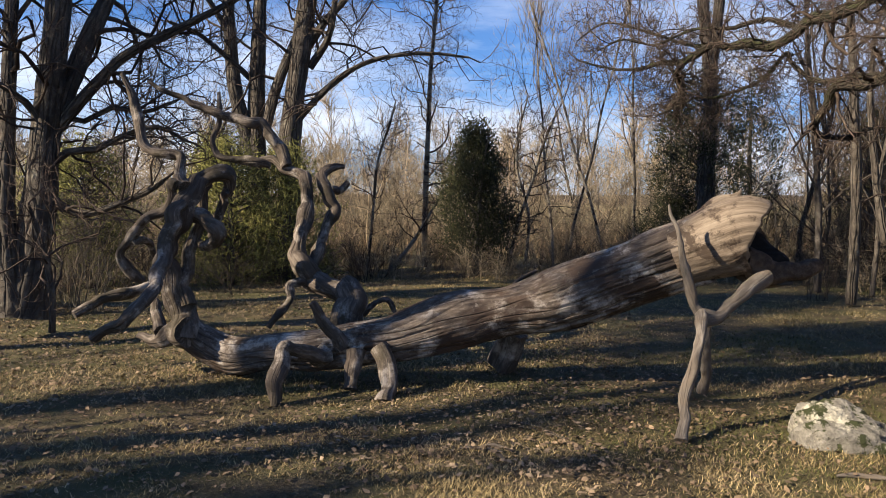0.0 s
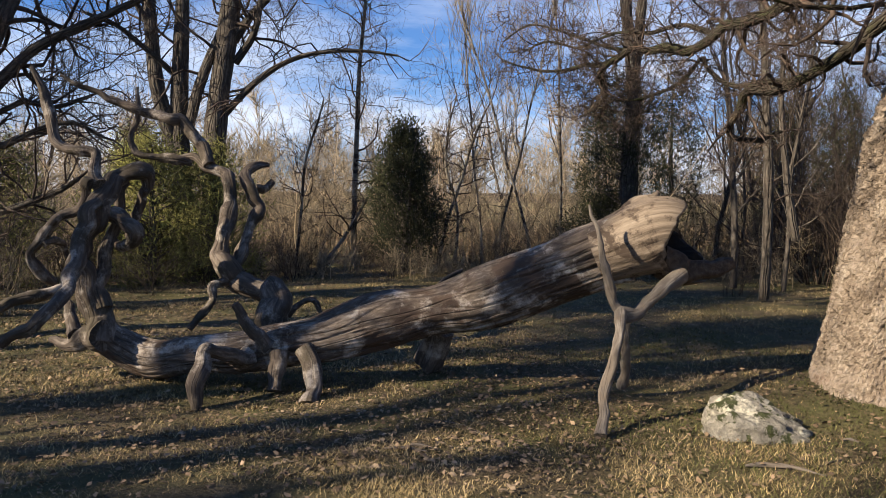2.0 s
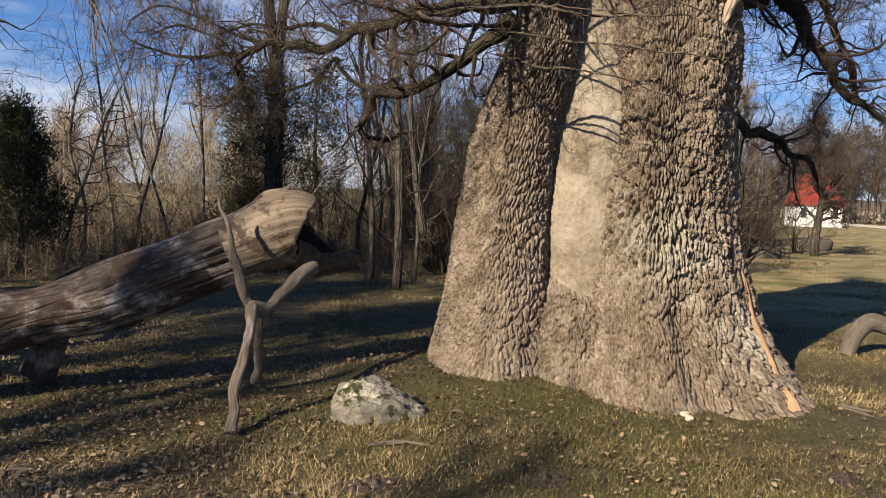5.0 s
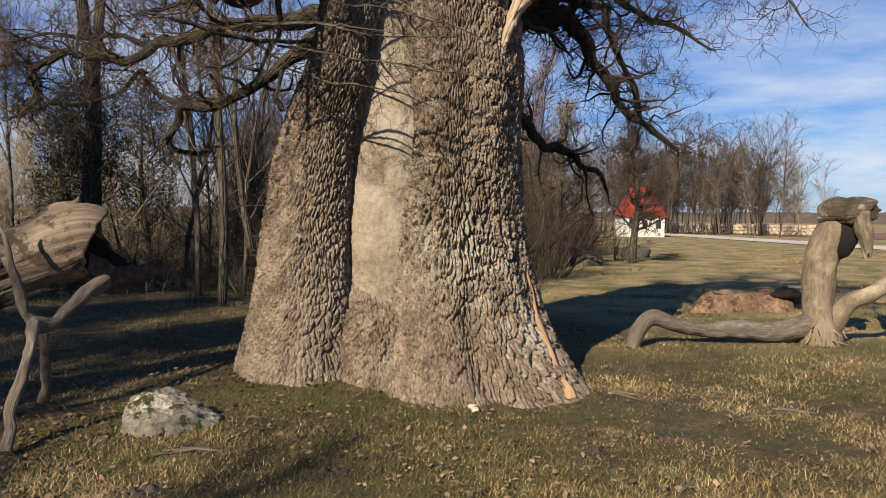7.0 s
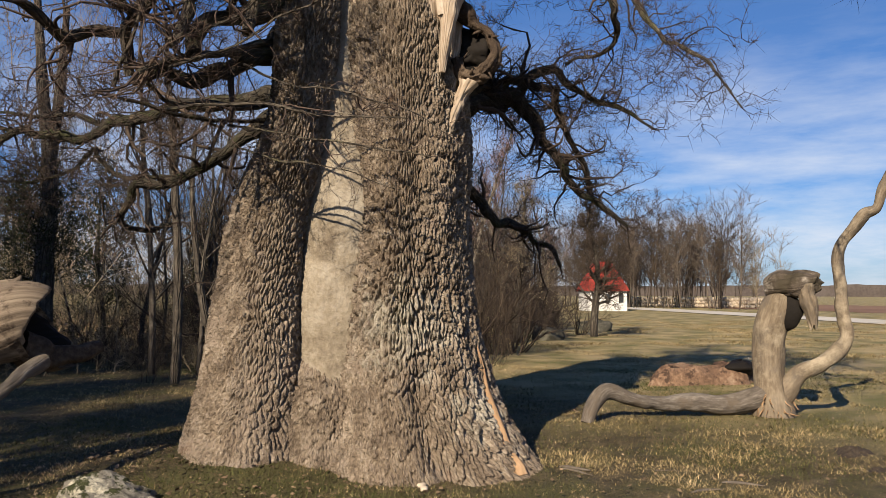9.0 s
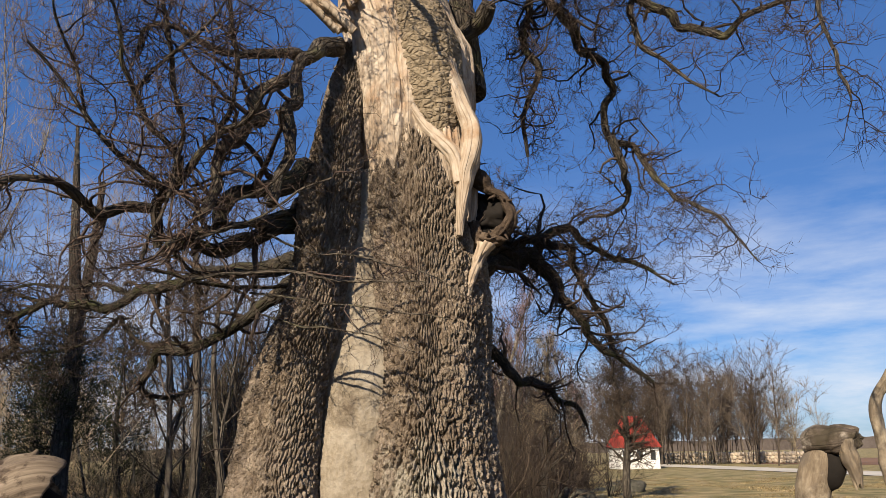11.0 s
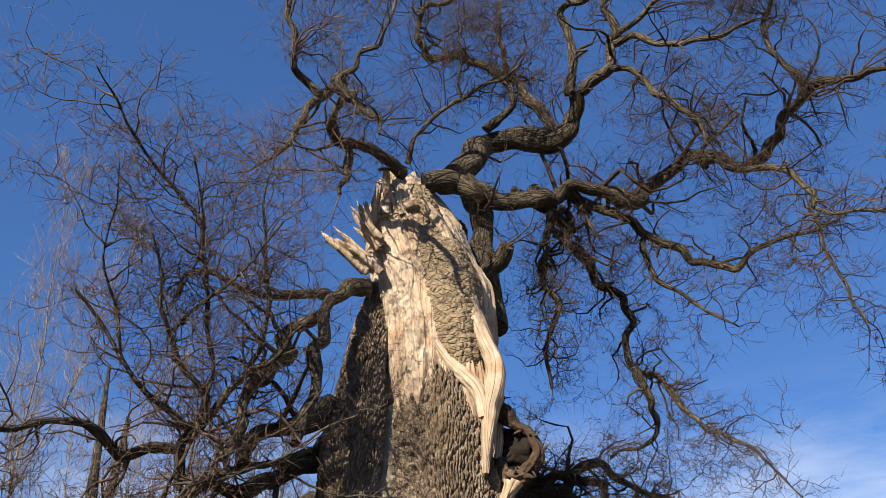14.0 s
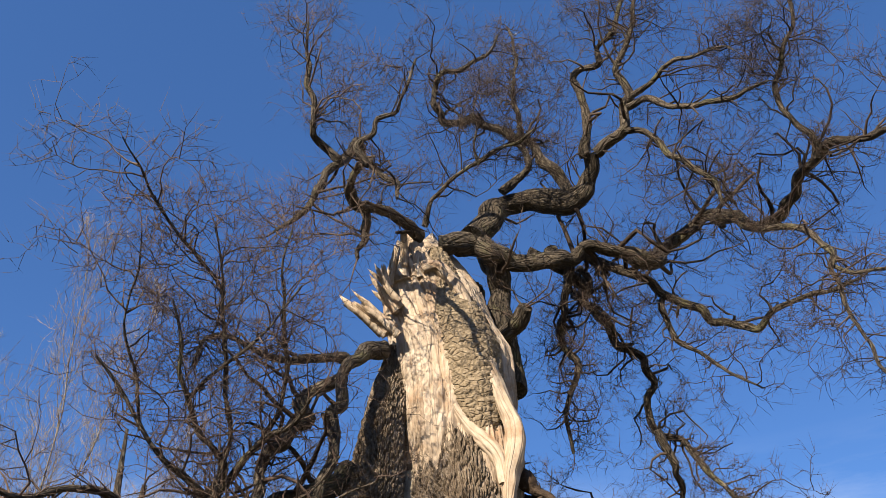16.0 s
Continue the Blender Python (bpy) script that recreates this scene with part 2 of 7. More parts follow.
ROCK = surface("lichened_rock", [(0.065, 0.06, 0.05), (0.155, 0.142, 0.117), (0.30, 0.28, 0.235)], grain=24, uv=False, bump=1.0, depth=0.03,
               stain=(0.47, 0.44, 0.34), stain_scale=4.0, stain_at=(0.50, 0.62), patch=(0.03, 0.034, 0.012), patch_scale=7.0, patch_at=(0.525, 0.565))
GRASS = surface("dry_grass", [(0.105, 0.081, 0.034), (0.23, 0.175, 0.085), (0.40, 0.31, 0.175)], grain=1.3, uv=False, bump=0, vary=0.6)
GREEN_GRASS = surface("green_grass", [(0.035, 0.040, 0.012), (0.068, 0.068, 0.021), (0.135, 0.115, 0.045)], grain=2.0, uv=False, bump=0, vary=0.4)
LEAF = surface("dead_leaf", [(0.080, 0.053, 0.032), (0.160, 0.111, 0.068), (0.30, 0.233, 0.155)], grain=2.2, uv=False, bump=0, vary=0.5)
GROUND = surface("meadow_ground", [(0.022, 0.017, 0.009), (0.070, 0.053, 0.026), (0.165, 0.124, 0.068)], grain=34, uv=False, bump=1.0, depth=0.04,
                 patch=(0.068, 0.064, 0.022), patch_scale=0.9, patch_at=(0.44, 0.64))


def lawn_over(m):
    """Past the trees to the right the rough ground turns into a shorter, paler lawn."""
    tree = m.node_tree
    N, L = tree.nodes.new, tree.links.new
    bsdf = tree.nodes["Principled BSDF"]
    old = bsdf.inputs["Base Color"].links[0].from_socket
    coord, sep, rag, add, cut, mix, tone, ramp = (N("ShaderNode" + k) for k in ("TexCoord", "SeparateXYZ", "TexNoise", "Math", "MapRange", "MixRGB", "TexNoise", "ValToRGB"))
    rag.inputs["Scale"].default_value, tone.inputs["Scale"].default_value, tone.inputs["Detail"].default_value = 0.3, 0.9, 8
    add.operation = "MULTIPLY_ADD"
    add.inputs[1].default_value = 7.0
    cut.inputs["From Min"].default_value, cut.inputs["From Max"].default_value = 11.0, 16.0
    for e, p, c in zip(ramp.color_ramp.elements, (0.36, 0.64), ((0.115, 0.108, 0.038, 1), (0.32, 0.25, 0.13, 1))):
        e.position, e.color = p, c
    L(coord.outputs["Object"], sep.inputs[0])
    L(coord.outputs["Object"], rag.inputs["Vector"])
    L(coord.outputs["Object"], tone.inputs["Vector"])
    L(rag.outputs["Fac"], add.inputs[0])
    L(sep.outputs["X"], add.inputs[2])
    L(add.outputs[0], cut.inputs["Value"])
    L(tone.outputs["Fac"], ramp.inputs["Fac"])
    L(cut.outputs[0], mix.inputs["Fac"])
    L(old, mix.inputs["Color1"])
    L(ramp.outputs["Color"], mix.inputs["Color2"])
    L(mix.outputs[0], bsdf.inputs["Base Color"])


lawn_over(GROUND)


def lichen_over(m, places, colour):
    """Ragged crusts of pale lichen round the given places: x, y, z, reach."""
    tree = m.node_tree
    N, L = tree.nodes.new, tree.links.new
    bsdf = tree.nodes["Principled BSDF"]
    last = bsdf.inputs["Base Color"].links[0].from_socket
    coord = N("ShaderNodeTexCoord")
    rag = N("ShaderNodeTexNoise")
    rag.inputs["Scale"].default_value, rag.inputs["Detail"].default_value, rag.inputs["Roughness"].default_value = 7.0, 8, 0.75
    L(coord.outputs["Object"], rag.inputs["Vector"])
    for x, y, z, reach in places:
        far, ease, mul, cut, mix = N("ShaderNodeVectorMath"), N("ShaderNodeMapRange"), N("ShaderNodeMath"), N("ShaderNodeMapRange"), N("ShaderNodeMixRGB")
        far.operation = "DISTANCE"
        far.inputs[1].default_value = (x, y, z)
        ease.inputs["From Min"].default_value, ease.inputs["From Max"].default_value = 0.0, reach
        ease.inputs["To Min"].default_value, ease.inputs["To Max"].default_value = 0.24, -0.1
        mul.operation = "ADD"
        cut.inputs["From Min"].default_value, cut.inputs["From Max"].default_value, cut.inputs["To Max"].default_value = 0.52, 0.70, 0.6
        mix.inputs["Color2"].default_value = (*colour, 1)
        L(coord.outputs["Object"], far.inputs[0])
        L(far.outputs["Value"], ease.inputs["Value"])
        L(ease.outputs[0], mul.inputs[0])
        L(rag.outputs["Fac"], mul.inputs[1])
        L(mul.outputs[0], cut.inputs["Value"])
        L(cut.outputs[0], mix.inputs["Fac"])
        L(last, mix.inputs["Color1"])
        last = mix.outputs[0]
    L(last, bsdf.inputs["Base Color"])


lichen_over(OAK_BARK, ((4.88, 4.33, 1.25, 0.75), (5.35, 3.95, 0.45, 0.6)), (0.42, 0.395, 0.325))
REED = surface("dry_reed", [(0.13, 0.088, 0.05), (0.23, 0.16, 0.095), (0.34, 0.25, 0.155)], grain=1, uv=False, bump=0, vary=0.4)
SOIL = surface("bare_soil", [(0.025, 0.018, 0.013), (0.049, 0.037, 0.027), (0.082, 0.066, 0.049)], grain=14, uv=False, bump=1, depth=0.03)
ROAD = surface("gravel_road", [(0.328, 0.295, 0.246), (0.426, 0.394, 0.336), (0.492, 0.459, 0.402)], grain=1.0, uv=False, bump=0.2)
STONE = surface("field_stone", [(0.28, 0.23, 0.17), (0.41, 0.345, 0.265), (0.52, 0.45, 0.355)], grain=3, uv=False, bump=0.5, vary=0.25)
# Dark tone that stands for the shade on the lawn boulders.
SHADED_STONE = surface("shaded_stone", [(0.03, 0.028, 0.02), (0.07, 0.066, 0.05), (0.14, 0.13, 0.10)], grain=5, uv=False, bump=0.7)
ROOF = surface("red_roof_tile", [(0.13, 0.018, 0.013), (0.20, 0.028, 0.02), (0.26, 0.042, 0.03)], grain=6, uv=False, bump=0.3)
PLASTER = surface("white_plaster", [(0.508, 0.500, 0.476), (0.623, 0.615, 0.590), (0.672, 0.664, 0.648)], grain=4, uv=False, bump=0.2)
FIELD = surface("stubble_field", [(0.107, 0.057, 0.033), (0.164, 0.094, 0.056), (0.230, 0.143, 0.086)], grain=0.4, uv=False, bump=0.3)
GLASS = surface("dark_pane", [(0.025, 0.029, 0.033), (0.041, 0.045, 0.049)], grain=3, uv=False, rough=0.1, bump=0)
BROWN_HILL = surface("far_wood", [(0.045, 0.037, 0.033), (0.070, 0.057, 0.051), (0.094, 0.080, 0.072)], grain=0.6, uv=False, bump=0)


# ---- shared builders ----
class Geo:
    """Collects rows of vertices and faces, with a UV (metres round, metres along) for each corner."""

    def __init__(self):
        self.v, self.q, self.t, self.uq, self.ut, self.n = [], [], [], [], [], 0

    def quads(self, verts, faces, uv=None):
        faces = np.asarray(faces, np.int64)
        self.v.append(np.asarray(verts, float))
        self.q.append(faces + self.n)
        self.uq.append((np.asarray(verts, float)[:, :2] if uv is None else np.asarray(uv, float))[faces.ravel()] if uv is None or len(uv) == len(verts) else np.asarray(uv, float))
        self.n += len(verts)

    def tris(self, verts, faces, uv=None):
        faces = np.asarray(faces, np.int64)
        self.v.append(np.asarray(verts, float))
        self.t.append(faces + self.n)
        self.ut.append((np.asarray(verts, float)[:, :2] if uv is None else np.asarray(uv, float))[faces.ravel()])
        self.n += len(verts)

    def grid(self, P, U, V, closed=True, cap=False, caps=(0, 1)):
        """P (rows, cols, 3): a sheet or, closed, a pipe. U (cols + closed) and V (rows) in metres."""
        r, c = P.shape[:2]
        i, j = np.meshgrid(np.arange(r - 1), np.arange(c if closed else c - 1), indexing="ij")
        i, j = i.ravel(), j.ravel()
        k = (j + 1) % c
        faces = np.stack([i * c + j, i * c + k, (i + 1) * c + k, (i + 1) * c + j], 1)
        uv = np.stack([np.stack([U[j], V[i]], -1), np.stack([U[j + 1], V[i]], -1), np.stack([U[j + 1], V[i + 1]], -1), np.stack([U[j], V[i + 1]], -1)], 1).reshape(-1, 2)
        self.v.append(P.reshape(-1, 3))
        self.q.append(faces + self.n)
        self.uq.append(uv)
        self.n += r * c
        if cap:
            for row, flip in [((0, True), (r - 1, False))[e] for e in caps]:
                ring = P[row]
                verts = np.vstack([ring, ring.mean(0)])
                a = np.arange(c)
                b = (a + 1) % c
                f = np.stack([b, a, np.full(c, c)], 1) if flip else np.stack([a, b, np.full(c, c)], 1)
                self.tris(verts, f, np.vstack([np.stack([0.1 * np.cos(a), 0.1 * np.sin(a)], 1), [[0, 0]]]))

    def batch(self, P, R, sides=3):
        """N pipes at once: P (N, K, 3), R (N, K); each ends in a point."""
        N, K = R.shape
        if N == 0:
            return
        T = np.empty_like(P)
        T[:, 1:] = P[:, 1:] - P[:, :-1]
        T[:, 0] = T[:, 1]
        T /= np.linalg.norm(T, axis=2, keepdims=True) + 1e-9
        up = np.where(np.abs(T[:, :1, 2:3]) > 0.9, np.array([1.0, 0, 0]), np.array([0, 0, 1.0]))
        A = np.cross(T, np.broadcast_to(up, T.shape))
        A /= np.linalg.norm(A, axis=2, keepdims=True) + 1e-9
        B = np.cross(T, A)
        ang = np.arange(sides) * 2 * math.pi / sides
        ring = P[:, :-1, None] + R[:, :-1, None, None] * (np.cos(ang)[:, None] * A[:, :-1, None] + np.sin(ang)[:, None] * B[:, :-1, None])
        verts = np.concatenate([ring.reshape(N, -1, 3), P[:, -1:]], 1)
        per = (K - 1) * sides + 1
        base = (np.arange(N) * per)[:, None, None]
        s = np.arange(sides)
        flat = verts.reshape(-1, 3)
        start = self.n
        self.v.append(flat)
        self.n += len(flat)
        if K > 2:
            k = np.arange(K - 2)[:, None]
            f = np.stack([k * sides + s, k * sides + (s + 1) % sides, (k + 1) * sides + (s + 1) % sides, (k + 1) * sides + s], -1).reshape(1, -1, 4)
            f = (f + base).reshape(-1, 4)
            self.q.append(f + start)
            self.uq.append(flat[f.ravel()][:, [0, 2]])
        last = (K - 2) * sides
        f = np.stack([last + s, last + (s + 1) % sides, np.full(sides, (K - 1) * sides)], -1)[None]
        f = (f + base).reshape(-1, 3)
        self.t.append(f + start)
        self.ut.append(flat[f.ravel()][:, [0, 2]])

    def mesh(self, name, material, smooth=True):
        me = bpy.data.meshes.new(name)
        v = np.concatenate(self.v)
        q = np.concatenate(self.q) if self.q else np.zeros((0, 4), np.int64)
        t = np.concatenate(self.t) if self.t else np.zeros((0, 3), np.int64)
        me.vertices.add(len(v))
        me.vertices.foreach_set("co", v.astype(np.float32).ravel())
        me.loops.add(q.size + t.size)
        me.loops.foreach_set("vertex_index", np.concatenate([q.ravel(), t.ravel()]).astype(np.int32))
        me.polygons.add(len(q) + len(t))
        starts = np.concatenate([np.arange(len(q)) * 4, q.size + np.arange(len(t)) * 3])
        me.polygons.foreach_set("loop_start", starts.astype(np.int32))
        layer = me.uv_layers.new(name="UVMap")
        uv = np.concatenate([u.reshape(-1, 2) for u in self.uq + self.ut])
        layer.data.foreach_set("uv", uv.astype(np.float32).ravel())
        me.polygons.foreach_set("use_smooth", np.full(len(q) + len(t), smooth))
        me.update(calc_edges=True)
        me.validate()
        me.materials.append(material)
        return me


def part(name, geo, material, parent=None, label="", smooth=True, kind=""):
    """Links what geo holds as one mesh, under a thing or a part where one is given."""
    ob = new(name, geo if isinstance(geo, bpy.types.Mesh) else geo.mesh(name, material, smooth))
    ob.parent = parent
    return tagged(ob, label=label, kind=kind)


def thing(name, label, category, group="", at=None):
    ob = tagged(new(name), label, category, group)
    if at:
        ob.location = at
    return ob


def spline(points, step):
    """A smooth line through control points (rows of any width), sampled about every step metres."""
    p = np.asarray(points, float)
    p = np.vstack([2 * p[0] - p[1], p, 2 * p[-1] - p[-2]])
    out = []
    for i in range(1, len(p) - 2):
        a, b, c, d = p[i - 1:i + 3]
        n = max(2, int(np.linalg.norm(c[:3] - b[:3]) / step))
        t = (np.arange(n) / n)[:, None]
        out.append(0.5 * (2 * b + (c - a) * t + (2 * a - 5 * b + 4 * c - d) * t**2 + (3 * b - a - 3 * c + d) * t**3))
    out.append(p[-2:-1])
    return np.vstack(out)


def lattice(ix, iy, seed):
    h = (ix.astype(np.int64) * 374761393 + iy.astype(np.int64) * 668265263 + seed * 69069) & 0x7FFFFFFF
    h = ((h ^ (h >> 13)) * 1274126177) & 0x7FFFFFFF
    return ((h ^ (h >> 16)) & 0xFFFF) / 65535.0


def smooth_noise(x, y, seed=0, wrap=0):
    x, y = np.asarray(x, float), np.asarray(y, float)
    ix, iy = np.floor(x), np.floor(y)
    fx, fy = x - ix, y - iy
    fx, fy = fx * fx * (3 - 2 * fx), fy * fy * (3 - 2 * fy)
    w = (lambda a: np.mod(a, wrap)) if wrap else (lambda a: a)
    a, b = lattice(w(ix), iy, seed), lattice(w(ix + 1), iy, seed)
    c, d = lattice(w(ix), iy + 1, seed), lattice(w(ix + 1), iy + 1, seed)
    return (a * (1 - fx) + b * fx) * (1 - fy) + (c * (1 - fx) + d * fx) * fy


def crack_gap(x, y, seed=0, wrap=0):
    """Distance to the nearest crack of a cellular pattern, one cell per unit."""
    ix, iy = np.floor(x), np.floor(y)
    f1, f2 = np.full(x.shape, 9.0), np.full(x.shape, 9.0)
    ax, ay, bx, by = (np.zeros(x.shape) for _ in range(4))
    for dx in (-1, 0, 1):
        for dy in (-1, 0, 1):
            cx, cy = ix + dx, iy + dy
            kx = np.mod(cx, wrap) if wrap else cx
            px, py = cx + lattice(kx, cy, seed), cy + lattice(kx, cy, seed + 77)
            d = np.hypot(px - x, py - y)
            first, second = d < f1, (d >= f1) & (d < f2)
            bx, by, f2 = np.where(first, ax, np.where(second, px, bx)), np.where(first, ay, np.where(second, py, by)), np.where(first, f1, np.where(second, d, f2))
            ax, ay, f1 = np.where(first, px, ax), np.where(first, py, ay), np.where(first, d, f1)
    return (f2**2 - f1**2) / (2 * np.hypot(ax - bx, ay - by) + 1e-6)


def pipe(geo, line, sides=10, lumps=0.12, seed=0, cap=True, knots=0.0, fibre=0.0, reach=None, splits=0.0):
    """A gnarled limb: line rows of x, y, z, r."""
    P, R = line[:, :3], np.maximum(line[:, 3], 0.002)
    T = np.gradient(P, axis=0)
    T /= np.linalg.norm(T, axis=1, keepdims=True) + 1e-9
    A = np.empty_like(T)
    a = np.cross(T[0], (0, 0, 1) if abs(T[0, 2]) < 0.9 else (1, 0, 0))
    for i, t in enumerate(T):
        a = a - t * (a @ t)
        a /= np.linalg.norm(a) + 1e-9
        A[i] = a
    B = np.cross(T, A)
    ang = np.arange(sides) * 2 * math.pi / sides
    s = np.concatenate([[0], np.cumsum(np.linalg.norm(np.diff(P, axis=0), axis=1))])
    lump = 1 + lumps * (2 * smooth_noise(ang[None] / (2 * math.pi) * 4 + 0 * s[:, None], s[:, None] / (4 * R.mean() + 0.02), seed, 4) - 1)
    lump = lump + 0.5 * lumps * (2 * smooth_noise(ang[None] / (2 * math.pi) * 8 + 0 * s[:, None], s[:, None] / (1.3 * R.mean() + 0.01), seed + 3, 8) - 1)
    if knots:
        lump = lump + knots * np.clip(smooth_noise(0 * ang[None] + seed, s[:, None] / 0.22, seed + 9) - 0.6, 0, 1) * 1.5
    if fibre:
        w = 3 * smooth_noise(ang[None] / (2 * math.pi) * 5 + 0 * s[:, None], s[:, None] * 1.2, seed + 21, 5)
        lump = lump + fibre * (smooth_noise(ang[None] / (2 * math.pi) * 30 + w, s[:, None] * 1.3, seed + 22) - 0.5)
        lump = lump + 0.6 * fibre * (smooth_noise(ang[None] / (2 * math.pi) * 70 + w, s[:, None] * 2.2, seed + 23) - 0.5)
        lump = lump - 1.6 * fibre * np.clip(smooth_noise(ang[None] / (2 * math.pi) * 9 + w, s[:, None] * 2.6, seed + 24) - 0.62, 0, 1)
    if splits:
        U, S = ang[None] / (2 * math.pi), s[:, None]
        line = U * 13 + 1.6 * smooth_noise(U * 4 + 0 * S, S * 0.8, seed + 41, 4) + 0.3 * smooth_noise(U * 16 + 0 * S, S * 4, seed + 42, 16)
        lump = lump - splits * np.exp(-(((line - np.floor(line)) - 0.5) / 0.06) ** 2) * np.clip(5 * (smooth_noise(U * 13 + 0 * S, S * 1.1, seed + 43, 13) - 0.42), 0, 1)
        lump = lump + 0.7 * splits * (np.floor(5 * smooth_noise(U * 15 + 0.8 * smooth_noise(U * 30 + 0 * S, S * 9, seed + 46, 30), S * 1.7, seed + 44, 15)) / 5 - 0.4)
        lump = lump + 0.25 * splits * (smooth_noise(U * 60 + 0 * S, S * 9, seed + 45, 60) - 0.5)
    rr = R[:, None] * lump
    ring = P[:, None] + rr[..., None] * (np.cos(ang)[None, :, None] * A[:, None] + np.sin(ang)[None, :, None] * B[:, None])
    r0 = max(0.01, R.mean())
    if reach is not None:
        ring = ring + T[:, None] * reach(ang)[None, :, None] * np.clip((s - s[-1] + 0.5) / 0.5, 0, 1)[:, None, None]
    geo.grid(ring, np.arange(sides + 1) / sides * 2 * math.pi * r0, s, True, cap)
    return s


def unit(v):
    return v / (np.linalg.norm(v, axis=-1, keepdims=True) + 1e-9)


def sprout(rng, base, way, length, radius, K, wiggle=0.3, lift=0.0, taper=0.25):
    """N shoots that wander off from base along way. Returns lines (N, K, 3) and radii (N, K)."""
    N = len(base)
    P = np.empty((N, K, 3))
    P[:, 0] = base
    d = way.copy()
    step = (length / (K - 1))[:, None]
    for k in range(1, K):
        d = unit(d + wiggle * rng.normal(size=(N, 3)) + np.array([0, 0, lift]))
        P[:, k] = P[:, k - 1] + d * step
    R = radius[:, None] * np.linspace(1, taper, K)[None]
    return P, R


def offshoots(rng, P, R, n, lo=0.25, hi=1.0, spread=0.9, lift=0.1):
    """n places on each of the lines, with a way that leaves them sideways."""
    N, K = R.shape
    who = np.repeat(np.arange(N), n)
    t = rng.uniform(lo, hi, len(who)) * (K - 1) * 0.999
    i = t.astype(int)
    f = (t - i)[:, None]
    base = P[who, i] * (1 - f) + P[who, i + 1] * f
    tang = unit(P[who, i + 1] - P[who, i])
    side = unit(np.cross(tang, rng.normal(size=tang.shape)))
    way = unit(tang * (1 - 0.5 * spread) + side * spread + np.array([0, 0, lift]))
    rad = R[who, i] * (1 - f[:, 0]) + R[who, i + 1] * f[:, 0]
    return base, way, rad, who


